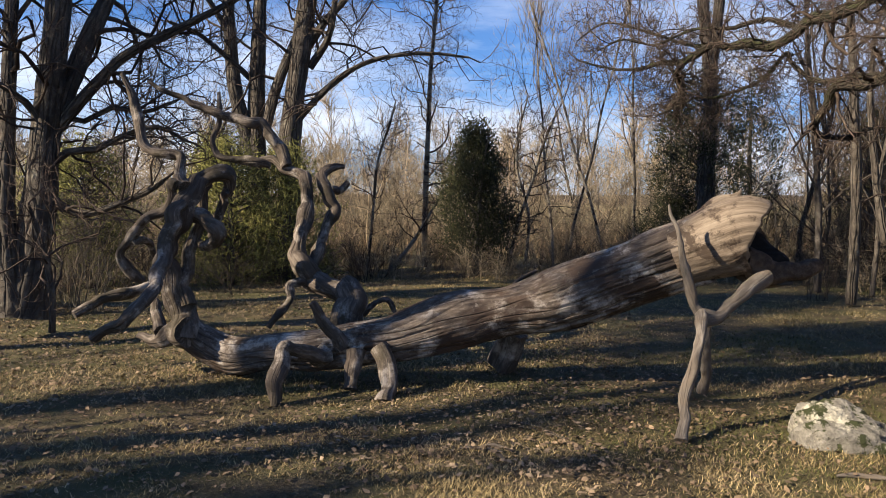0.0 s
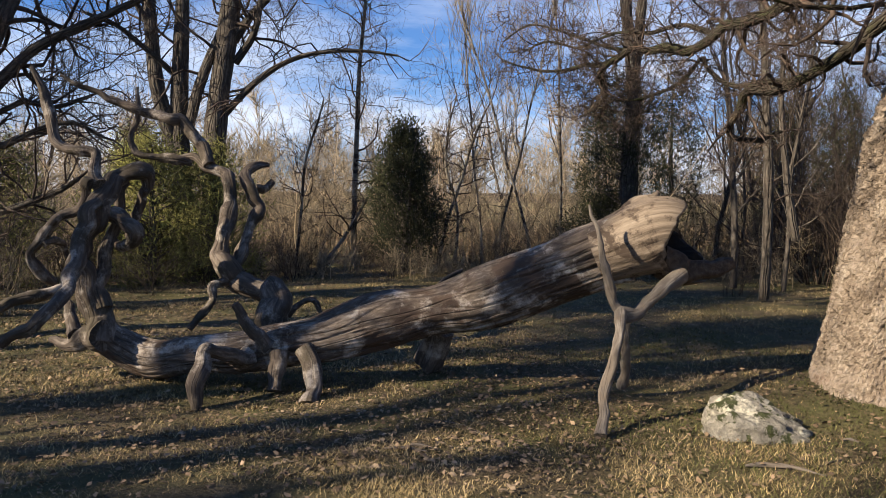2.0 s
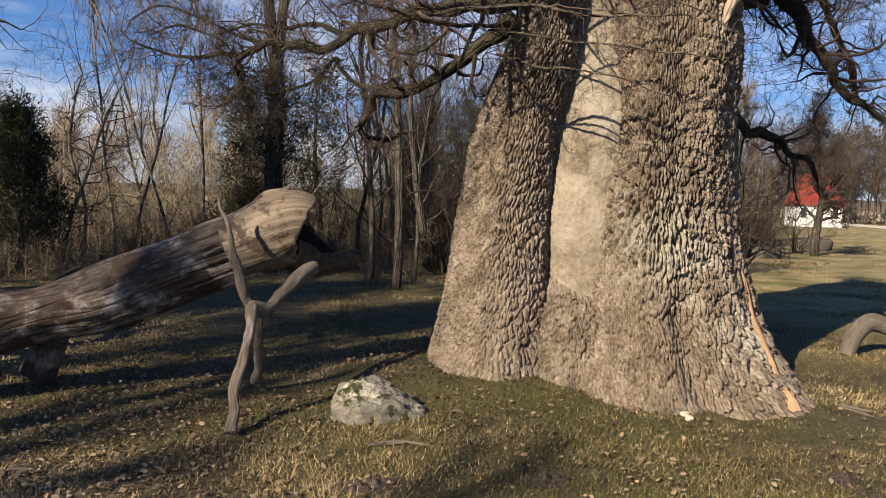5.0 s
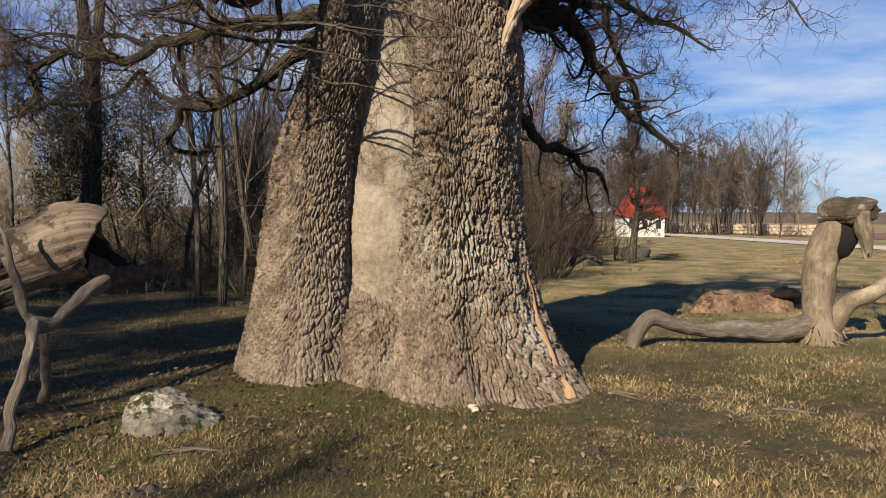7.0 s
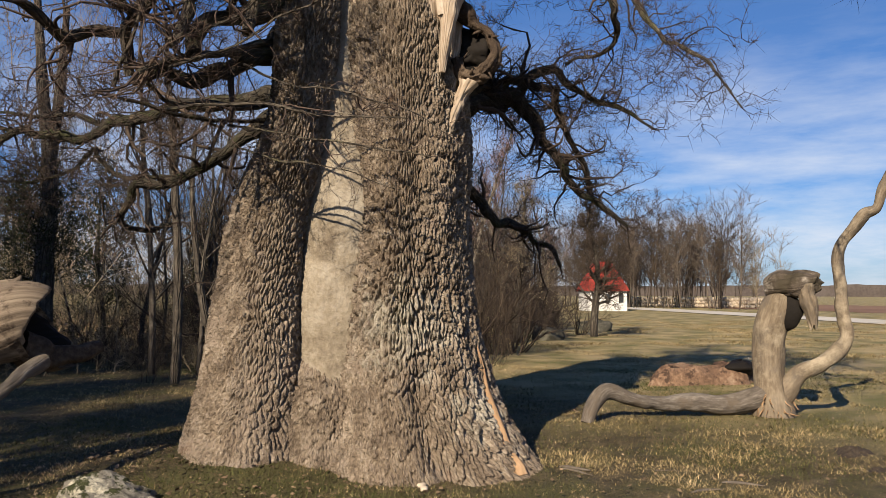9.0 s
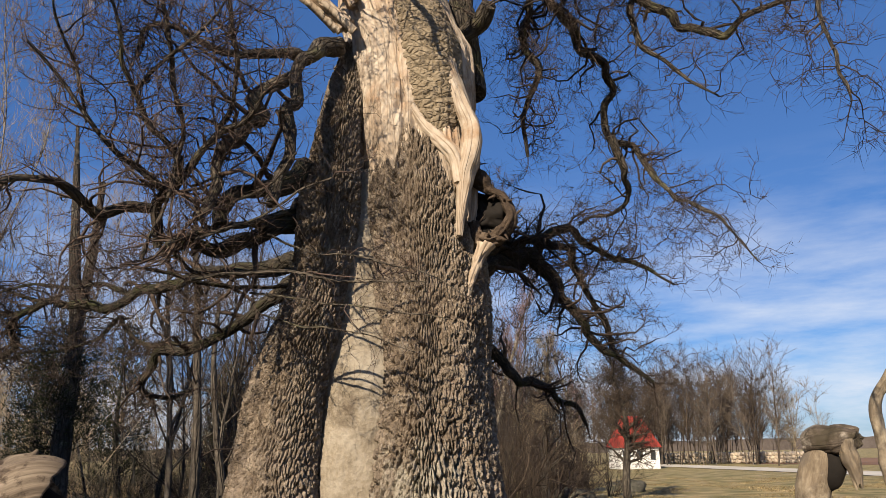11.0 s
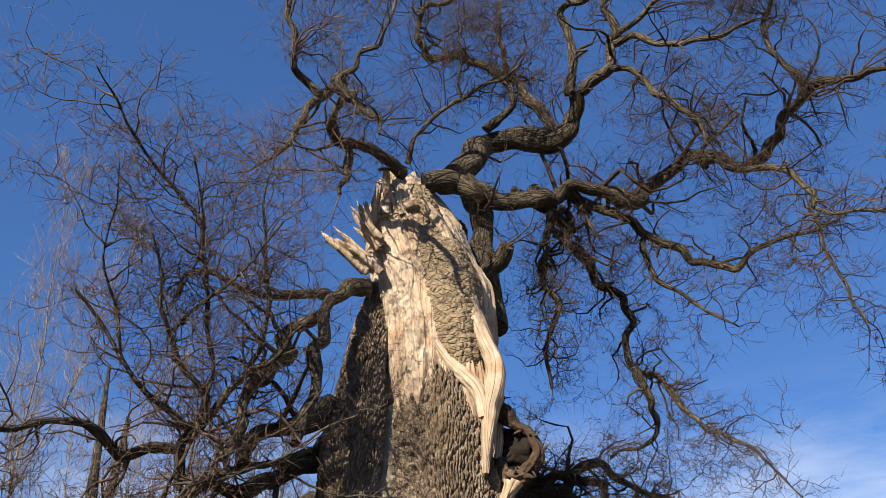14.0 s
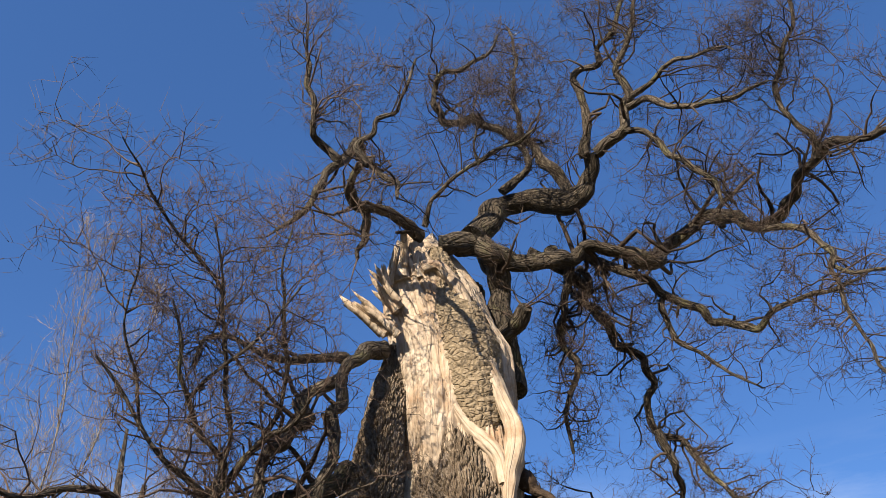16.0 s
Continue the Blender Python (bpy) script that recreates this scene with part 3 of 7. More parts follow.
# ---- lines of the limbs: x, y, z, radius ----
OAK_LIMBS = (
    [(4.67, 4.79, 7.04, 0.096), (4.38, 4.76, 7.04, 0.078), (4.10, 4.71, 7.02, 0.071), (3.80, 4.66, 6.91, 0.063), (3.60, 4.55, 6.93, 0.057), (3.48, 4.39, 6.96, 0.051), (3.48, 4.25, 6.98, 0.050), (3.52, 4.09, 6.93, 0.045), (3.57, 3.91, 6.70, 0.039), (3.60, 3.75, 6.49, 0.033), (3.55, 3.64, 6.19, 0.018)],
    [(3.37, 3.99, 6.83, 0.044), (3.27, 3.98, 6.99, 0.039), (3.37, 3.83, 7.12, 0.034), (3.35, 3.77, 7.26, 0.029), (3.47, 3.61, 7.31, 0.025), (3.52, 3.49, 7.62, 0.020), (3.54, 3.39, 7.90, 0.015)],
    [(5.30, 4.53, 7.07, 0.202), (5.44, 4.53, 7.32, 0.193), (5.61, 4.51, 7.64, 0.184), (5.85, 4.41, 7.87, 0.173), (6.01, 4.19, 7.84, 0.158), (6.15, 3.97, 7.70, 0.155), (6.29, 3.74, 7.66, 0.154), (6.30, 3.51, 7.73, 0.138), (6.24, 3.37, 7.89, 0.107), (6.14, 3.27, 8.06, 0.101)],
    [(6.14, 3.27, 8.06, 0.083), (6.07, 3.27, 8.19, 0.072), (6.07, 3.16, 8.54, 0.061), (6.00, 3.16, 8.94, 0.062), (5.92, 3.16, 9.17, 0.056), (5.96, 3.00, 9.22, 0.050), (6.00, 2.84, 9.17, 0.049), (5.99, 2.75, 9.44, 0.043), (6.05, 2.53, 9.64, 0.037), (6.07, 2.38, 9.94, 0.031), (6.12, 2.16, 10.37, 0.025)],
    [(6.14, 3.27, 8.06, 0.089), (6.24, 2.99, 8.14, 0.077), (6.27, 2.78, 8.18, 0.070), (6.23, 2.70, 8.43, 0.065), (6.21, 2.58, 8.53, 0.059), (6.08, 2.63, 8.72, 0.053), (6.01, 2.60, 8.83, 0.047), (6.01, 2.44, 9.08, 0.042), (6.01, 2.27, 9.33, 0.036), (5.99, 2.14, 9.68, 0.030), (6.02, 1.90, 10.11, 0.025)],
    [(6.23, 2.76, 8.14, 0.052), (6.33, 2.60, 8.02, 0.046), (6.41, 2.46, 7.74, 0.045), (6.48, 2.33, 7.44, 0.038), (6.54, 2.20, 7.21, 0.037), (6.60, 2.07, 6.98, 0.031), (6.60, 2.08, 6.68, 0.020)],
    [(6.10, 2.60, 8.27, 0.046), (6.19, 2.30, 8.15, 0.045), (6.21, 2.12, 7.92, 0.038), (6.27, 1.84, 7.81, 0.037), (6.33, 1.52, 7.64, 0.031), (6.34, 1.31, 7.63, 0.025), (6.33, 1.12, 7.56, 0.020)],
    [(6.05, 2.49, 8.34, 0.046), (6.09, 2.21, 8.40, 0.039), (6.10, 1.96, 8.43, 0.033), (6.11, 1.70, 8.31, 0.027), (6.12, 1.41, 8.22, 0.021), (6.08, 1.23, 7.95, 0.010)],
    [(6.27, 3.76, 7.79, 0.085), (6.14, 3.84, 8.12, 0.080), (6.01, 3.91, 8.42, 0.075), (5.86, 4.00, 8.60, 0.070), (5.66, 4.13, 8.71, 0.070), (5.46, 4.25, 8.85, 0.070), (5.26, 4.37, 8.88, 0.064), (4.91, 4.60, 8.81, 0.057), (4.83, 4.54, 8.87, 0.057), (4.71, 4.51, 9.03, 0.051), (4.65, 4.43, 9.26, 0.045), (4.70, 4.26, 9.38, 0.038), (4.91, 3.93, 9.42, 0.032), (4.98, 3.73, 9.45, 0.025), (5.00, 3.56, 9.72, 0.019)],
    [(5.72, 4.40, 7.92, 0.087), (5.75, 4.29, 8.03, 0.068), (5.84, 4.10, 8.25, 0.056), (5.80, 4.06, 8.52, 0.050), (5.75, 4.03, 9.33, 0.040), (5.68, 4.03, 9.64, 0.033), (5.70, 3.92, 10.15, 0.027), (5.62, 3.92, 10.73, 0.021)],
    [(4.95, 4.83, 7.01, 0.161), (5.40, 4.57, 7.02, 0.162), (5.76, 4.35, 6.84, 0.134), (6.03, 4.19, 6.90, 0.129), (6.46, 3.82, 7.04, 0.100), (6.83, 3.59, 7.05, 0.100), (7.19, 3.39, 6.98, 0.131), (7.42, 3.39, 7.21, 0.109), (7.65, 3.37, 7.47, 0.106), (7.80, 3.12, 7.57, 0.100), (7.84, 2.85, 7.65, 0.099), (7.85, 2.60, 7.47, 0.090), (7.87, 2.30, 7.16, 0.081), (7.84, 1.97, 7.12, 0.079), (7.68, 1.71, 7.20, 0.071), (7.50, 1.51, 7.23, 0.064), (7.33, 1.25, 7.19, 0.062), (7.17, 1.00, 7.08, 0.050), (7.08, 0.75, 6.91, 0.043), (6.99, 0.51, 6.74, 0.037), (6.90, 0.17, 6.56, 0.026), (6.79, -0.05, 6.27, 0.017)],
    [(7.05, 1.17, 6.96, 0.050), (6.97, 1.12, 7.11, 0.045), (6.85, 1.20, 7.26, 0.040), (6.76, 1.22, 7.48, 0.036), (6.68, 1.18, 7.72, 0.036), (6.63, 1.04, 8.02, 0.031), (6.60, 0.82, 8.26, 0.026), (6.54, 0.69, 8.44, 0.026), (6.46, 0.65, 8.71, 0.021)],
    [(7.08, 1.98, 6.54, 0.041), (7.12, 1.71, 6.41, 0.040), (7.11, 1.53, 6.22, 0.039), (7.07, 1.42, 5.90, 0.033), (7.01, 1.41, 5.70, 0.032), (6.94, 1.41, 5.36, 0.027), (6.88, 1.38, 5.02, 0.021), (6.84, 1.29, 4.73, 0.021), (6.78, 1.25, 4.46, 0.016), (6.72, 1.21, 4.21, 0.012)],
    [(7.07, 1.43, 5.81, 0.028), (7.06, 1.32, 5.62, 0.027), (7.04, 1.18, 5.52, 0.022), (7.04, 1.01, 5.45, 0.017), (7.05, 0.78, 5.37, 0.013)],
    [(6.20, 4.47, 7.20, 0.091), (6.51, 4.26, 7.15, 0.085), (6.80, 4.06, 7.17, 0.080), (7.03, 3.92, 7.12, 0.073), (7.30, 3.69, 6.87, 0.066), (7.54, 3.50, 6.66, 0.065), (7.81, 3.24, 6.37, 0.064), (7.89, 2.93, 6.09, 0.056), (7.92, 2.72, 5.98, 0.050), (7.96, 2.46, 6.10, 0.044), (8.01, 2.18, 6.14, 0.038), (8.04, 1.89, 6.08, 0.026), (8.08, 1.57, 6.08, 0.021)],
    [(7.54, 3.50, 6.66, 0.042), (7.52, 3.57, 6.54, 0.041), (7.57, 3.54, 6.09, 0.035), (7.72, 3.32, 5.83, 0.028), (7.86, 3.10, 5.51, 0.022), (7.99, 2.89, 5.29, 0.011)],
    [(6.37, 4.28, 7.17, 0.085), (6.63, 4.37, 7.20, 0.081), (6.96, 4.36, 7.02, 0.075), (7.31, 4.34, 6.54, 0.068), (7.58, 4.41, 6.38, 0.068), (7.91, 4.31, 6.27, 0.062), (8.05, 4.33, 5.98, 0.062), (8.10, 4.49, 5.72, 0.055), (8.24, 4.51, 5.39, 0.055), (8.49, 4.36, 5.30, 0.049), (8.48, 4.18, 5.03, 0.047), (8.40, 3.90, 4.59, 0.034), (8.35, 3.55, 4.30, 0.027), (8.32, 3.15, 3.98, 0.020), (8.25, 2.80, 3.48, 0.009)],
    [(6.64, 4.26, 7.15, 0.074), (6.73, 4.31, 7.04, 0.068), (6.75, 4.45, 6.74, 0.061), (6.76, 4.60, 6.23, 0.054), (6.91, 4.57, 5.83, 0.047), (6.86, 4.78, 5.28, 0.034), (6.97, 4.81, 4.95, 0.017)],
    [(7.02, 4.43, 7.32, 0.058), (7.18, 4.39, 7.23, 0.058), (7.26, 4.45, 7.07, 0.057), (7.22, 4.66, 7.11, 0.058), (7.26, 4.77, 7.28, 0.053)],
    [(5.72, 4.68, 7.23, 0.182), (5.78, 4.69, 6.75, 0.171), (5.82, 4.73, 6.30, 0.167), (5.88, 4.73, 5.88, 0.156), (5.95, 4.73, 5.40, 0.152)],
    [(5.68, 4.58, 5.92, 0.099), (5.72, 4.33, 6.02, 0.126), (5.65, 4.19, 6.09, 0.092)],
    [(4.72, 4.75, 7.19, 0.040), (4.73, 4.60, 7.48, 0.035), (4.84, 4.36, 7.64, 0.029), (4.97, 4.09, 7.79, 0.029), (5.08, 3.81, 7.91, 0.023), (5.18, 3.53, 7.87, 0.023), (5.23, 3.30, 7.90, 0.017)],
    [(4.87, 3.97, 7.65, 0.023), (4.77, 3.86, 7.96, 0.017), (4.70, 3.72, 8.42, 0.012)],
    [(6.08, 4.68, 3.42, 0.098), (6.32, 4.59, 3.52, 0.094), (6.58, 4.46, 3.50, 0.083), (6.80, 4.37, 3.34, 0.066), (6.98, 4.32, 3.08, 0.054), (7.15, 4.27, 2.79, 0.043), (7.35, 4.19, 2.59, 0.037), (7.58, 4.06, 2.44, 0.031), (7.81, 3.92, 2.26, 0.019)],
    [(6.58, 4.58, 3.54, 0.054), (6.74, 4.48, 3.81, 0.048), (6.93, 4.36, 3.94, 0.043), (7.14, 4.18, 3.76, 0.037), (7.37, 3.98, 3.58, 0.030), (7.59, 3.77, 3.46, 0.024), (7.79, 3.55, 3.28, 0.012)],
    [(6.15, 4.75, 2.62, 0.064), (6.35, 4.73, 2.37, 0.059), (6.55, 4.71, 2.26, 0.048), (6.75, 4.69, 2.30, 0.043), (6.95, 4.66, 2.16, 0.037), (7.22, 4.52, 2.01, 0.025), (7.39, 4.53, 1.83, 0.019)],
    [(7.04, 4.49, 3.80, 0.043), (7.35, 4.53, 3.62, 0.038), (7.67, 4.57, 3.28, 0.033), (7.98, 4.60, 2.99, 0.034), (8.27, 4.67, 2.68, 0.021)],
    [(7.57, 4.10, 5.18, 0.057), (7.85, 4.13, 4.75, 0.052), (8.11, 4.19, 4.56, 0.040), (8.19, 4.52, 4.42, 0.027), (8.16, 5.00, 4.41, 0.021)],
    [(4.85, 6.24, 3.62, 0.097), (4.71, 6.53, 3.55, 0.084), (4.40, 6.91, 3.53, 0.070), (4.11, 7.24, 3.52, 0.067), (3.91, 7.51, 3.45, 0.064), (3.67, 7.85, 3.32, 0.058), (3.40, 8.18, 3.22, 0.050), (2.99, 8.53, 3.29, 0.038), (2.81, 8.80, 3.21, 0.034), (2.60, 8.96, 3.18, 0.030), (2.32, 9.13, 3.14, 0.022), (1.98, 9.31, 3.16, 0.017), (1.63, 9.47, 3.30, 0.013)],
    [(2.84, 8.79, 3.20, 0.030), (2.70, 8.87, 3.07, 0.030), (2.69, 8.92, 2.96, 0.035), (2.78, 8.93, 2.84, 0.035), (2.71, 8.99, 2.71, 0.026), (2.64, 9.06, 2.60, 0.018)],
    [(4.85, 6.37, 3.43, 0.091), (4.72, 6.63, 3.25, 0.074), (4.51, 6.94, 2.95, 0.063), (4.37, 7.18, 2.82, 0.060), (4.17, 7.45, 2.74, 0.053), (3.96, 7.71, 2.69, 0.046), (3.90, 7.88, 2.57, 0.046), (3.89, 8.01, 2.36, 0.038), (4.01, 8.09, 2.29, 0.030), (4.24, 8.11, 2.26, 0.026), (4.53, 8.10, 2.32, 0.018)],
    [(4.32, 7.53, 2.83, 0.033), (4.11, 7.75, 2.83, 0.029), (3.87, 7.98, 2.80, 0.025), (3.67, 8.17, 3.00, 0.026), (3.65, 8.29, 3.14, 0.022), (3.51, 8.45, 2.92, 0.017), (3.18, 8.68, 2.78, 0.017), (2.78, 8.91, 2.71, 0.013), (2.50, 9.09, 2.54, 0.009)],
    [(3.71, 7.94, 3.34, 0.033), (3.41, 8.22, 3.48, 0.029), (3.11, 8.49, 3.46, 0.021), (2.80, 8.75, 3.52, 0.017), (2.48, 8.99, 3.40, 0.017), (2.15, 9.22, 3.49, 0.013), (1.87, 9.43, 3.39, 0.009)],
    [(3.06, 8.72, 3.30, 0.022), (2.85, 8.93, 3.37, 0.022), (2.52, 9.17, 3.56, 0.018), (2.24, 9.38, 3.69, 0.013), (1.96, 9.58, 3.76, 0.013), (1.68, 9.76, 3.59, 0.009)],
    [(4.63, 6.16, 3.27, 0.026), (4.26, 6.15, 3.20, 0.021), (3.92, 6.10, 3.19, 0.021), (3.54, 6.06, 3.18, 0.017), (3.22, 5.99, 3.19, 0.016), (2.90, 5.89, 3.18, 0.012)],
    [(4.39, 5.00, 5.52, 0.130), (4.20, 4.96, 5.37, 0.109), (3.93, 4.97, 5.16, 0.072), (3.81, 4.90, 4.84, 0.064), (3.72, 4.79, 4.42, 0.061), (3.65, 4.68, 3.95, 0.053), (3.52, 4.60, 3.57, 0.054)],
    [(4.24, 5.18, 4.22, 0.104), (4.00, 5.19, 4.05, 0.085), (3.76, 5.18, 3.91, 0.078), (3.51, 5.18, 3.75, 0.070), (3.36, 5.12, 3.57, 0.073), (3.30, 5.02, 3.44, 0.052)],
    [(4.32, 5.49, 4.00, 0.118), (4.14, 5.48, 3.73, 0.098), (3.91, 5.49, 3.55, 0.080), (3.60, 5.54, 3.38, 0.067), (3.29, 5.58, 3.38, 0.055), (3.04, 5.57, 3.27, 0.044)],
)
SHOOT_LIMBS = (
    [(3.95, 4.93, 7.96, 0.061), (3.83, 4.91, 8.06, 0.061), (3.63, 4.95, 7.71, 0.052), (3.47, 4.96, 7.40, 0.045), (3.35, 4.94, 7.11, 0.043), (3.28, 4.89, 6.79, 0.036), (3.13, 4.89, 6.52, 0.023), (2.91, 4.91, 6.29, 0.017)],
    [(3.60, 4.90, 7.66, 0.052), (3.36, 4.92, 7.80, 0.045), (3.21, 4.88, 7.85, 0.039), (3.18, 4.78, 8.05, 0.032), (3.03, 4.74, 8.33, 0.033), (2.92, 4.68, 8.82, 0.020), (2.84, 4.61, 9.25, 0.014)],
    [(3.85, 4.98, 7.36, 0.046), (3.96, 4.80, 6.92, 0.044), (3.87, 4.74, 6.56, 0.036), (3.79, 4.67, 6.19, 0.023)],
    [(4.26, 5.44, 5.50, 0.066), (4.07, 5.38, 5.48, 0.059), (3.81, 5.36, 5.36, 0.046), (3.52, 5.34, 5.23, 0.039), (3.26, 5.30, 5.17, 0.033), (3.04, 5.23, 5.17, 0.027), (2.85, 5.15, 5.11, 0.021), (2.57, 5.10, 5.04, 0.020), (2.46, 4.98, 4.68, 0.014)],
    [(4.12, 5.41, 5.24, 0.070), (3.80, 5.41, 5.01, 0.062), (3.67, 5.30, 4.75, 0.065), (3.60, 5.16, 4.56, 0.063), (3.44, 5.07, 4.33, 0.061), (3.27, 4.98, 4.11, 0.053), (3.11, 4.88, 3.73, 0.046), (2.95, 4.78, 3.38, 0.039)],
    [(4.42, 5.65, 3.98, 0.040), (3.95, 5.47, 3.69, 0.032), (3.50, 5.26, 3.49, 0.030), (3.08, 5.01, 3.30, 0.028), (2.70, 4.74, 3.10, 0.021)],
    [(2.89, 5.31, 3.21, 0.042), (2.80, 5.24, 3.42, 0.042), (2.77, 5.15, 3.58, 0.037), (2.78, 5.03, 3.63, 0.037), (2.59, 5.00, 3.74, 0.027), (2.38, 4.97, 3.82, 0.022), (2.13, 4.94, 3.99, 0.017), (1.86, 4.91, 4.27, 0.013), (1.65, 4.86, 4.42, 0.008)],
    [(2.88, 5.32, 3.73, 0.038), (2.92, 5.15, 3.92, 0.029), (2.77, 5.05, 4.00, 0.028), (2.57, 4.98, 4.12, 0.023), (2.41, 4.88, 4.30, 0.023), (2.26, 4.78, 4.46, 0.018), (2.16, 4.66, 4.68, 0.013), (2.01, 4.56, 4.93, 0.009)],
    [(2.90, 5.31, 3.70, 0.038), (2.99, 5.06, 3.85, 0.033), (3.08, 4.79, 4.10, 0.028), (3.19, 4.52, 4.19, 0.023), (3.20, 4.29, 4.32, 0.018)],
    [(2.92, 5.51, 3.61, 0.039), (2.62, 5.48, 3.56, 0.042), (2.42, 5.39, 3.45, 0.041), (2.24, 5.30, 3.51, 0.036), (1.99, 5.22, 3.57, 0.030), (1.71, 5.14, 3.50, 0.025), (1.49, 5.03, 3.36, 0.020), (1.26, 4.92, 3.32, 0.015)],
    [(5.01, 5.50, 4.51, 0.024), (4.68, 5.44, 4.22, 0.029), (4.32, 5.39, 3.92, 0.028), (3.97, 5.32, 3.74, 0.027), (3.64, 5.23, 3.58, 0.020), (3.37, 5.10, 3.42, 0.019)],
    [(5.00, 5.63, 3.33, 0.029), (4.48, 5.67, 3.32, 0.028), (4.07, 5.61, 3.22, 0.027), (3.67, 5.53, 3.18, 0.026), (3.35, 5.40, 3.06, 0.019), (2.97, 5.28, 3.17, 0.014)],
    [(2.84, 5.12, 3.69, 0.023), (2.85, 4.93, 4.09, 0.019), (2.71, 4.81, 4.36, 0.019), (2.58, 4.68, 4.69, 0.019), (2.46, 4.55, 5.01, 0.014), (2.32, 4.43, 5.31, 0.009), (2.13, 4.31, 5.60, 0.009)],
    [(3.17, 4.97, 4.19, 0.024), (3.20, 4.78, 4.51, 0.020), (3.11, 4.64, 4.87, 0.020), (2.99, 4.53, 5.22, 0.015), (2.84, 4.42, 5.56, 0.010), (2.83, 4.25, 5.87, 0.010)],
    [(2.18, 5.13, 4.07, 0.013), (1.97, 4.93, 4.42, 0.013), (1.77, 4.73, 4.70, 0.009), (1.68, 4.49, 5.00, 0.008), (1.56, 4.26, 5.26, 0.004)],
    [(2.47, 5.04, 4.38, 0.019), (2.58, 4.79, 4.57, 0.014), (2.68, 4.53, 4.71, 0.014), (2.78, 4.27, 4.89, 0.009), (2.87, 4.01, 5.12, 0.009)],
    [(2.51, 4.74, 5.29, 0.015), (2.07, 4.68, 5.55, 0.015), (1.78, 4.56, 5.70, 0.014), (1.49, 4.42, 5.89, 0.009), (1.22, 4.26, 6.06, 0.005)],
)
CROSS_LIMBS = (
    [(3.00, 4.87, 2.91, 0.021), (3.26, 4.66, 2.94, 0.021), (3.55, 4.41, 2.95, 0.022), (3.82, 4.13, 2.88, 0.017), (4.08, 3.84, 2.86, 0.013), (4.26, 3.59, 2.80, 0.008)],
    [(3.42, 4.78, 2.81, 0.018), (3.78, 4.37, 2.74, 0.013), (4.11, 3.93, 2.66, 0.013), (4.39, 3.47, 2.55, 0.008)],
    [(3.48, 4.63, 3.27, 0.018), (3.77, 4.37, 3.14, 0.013), (4.09, 4.06, 3.07, 0.013), (4.38, 3.72, 2.93, 0.009), (4.55, 3.46, 2.74, 0.009)],
    [(2.96, 4.79, 3.19, 0.021), (3.34, 4.48, 3.38, 0.017), (3.57, 4.23, 3.59, 0.017), (3.72, 4.01, 3.68, 0.013)],
    [(3.15, 4.92, 3.53, 0.022), (3.45, 4.59, 3.70, 0.022), (3.55, 4.36, 3.93, 0.017)],
    [(2.67, 5.12, 3.07, 0.030), (2.72, 4.99, 3.31, 0.029), (2.75, 4.87, 3.59, 0.025), (2.76, 4.76, 3.90, 0.017)],
    [(3.64, 5.00, 2.72, 0.014), (3.85, 4.64, 2.60, 0.014), (4.11, 4.22, 2.49, 0.009), (4.33, 3.79, 2.34, 0.009)],
)
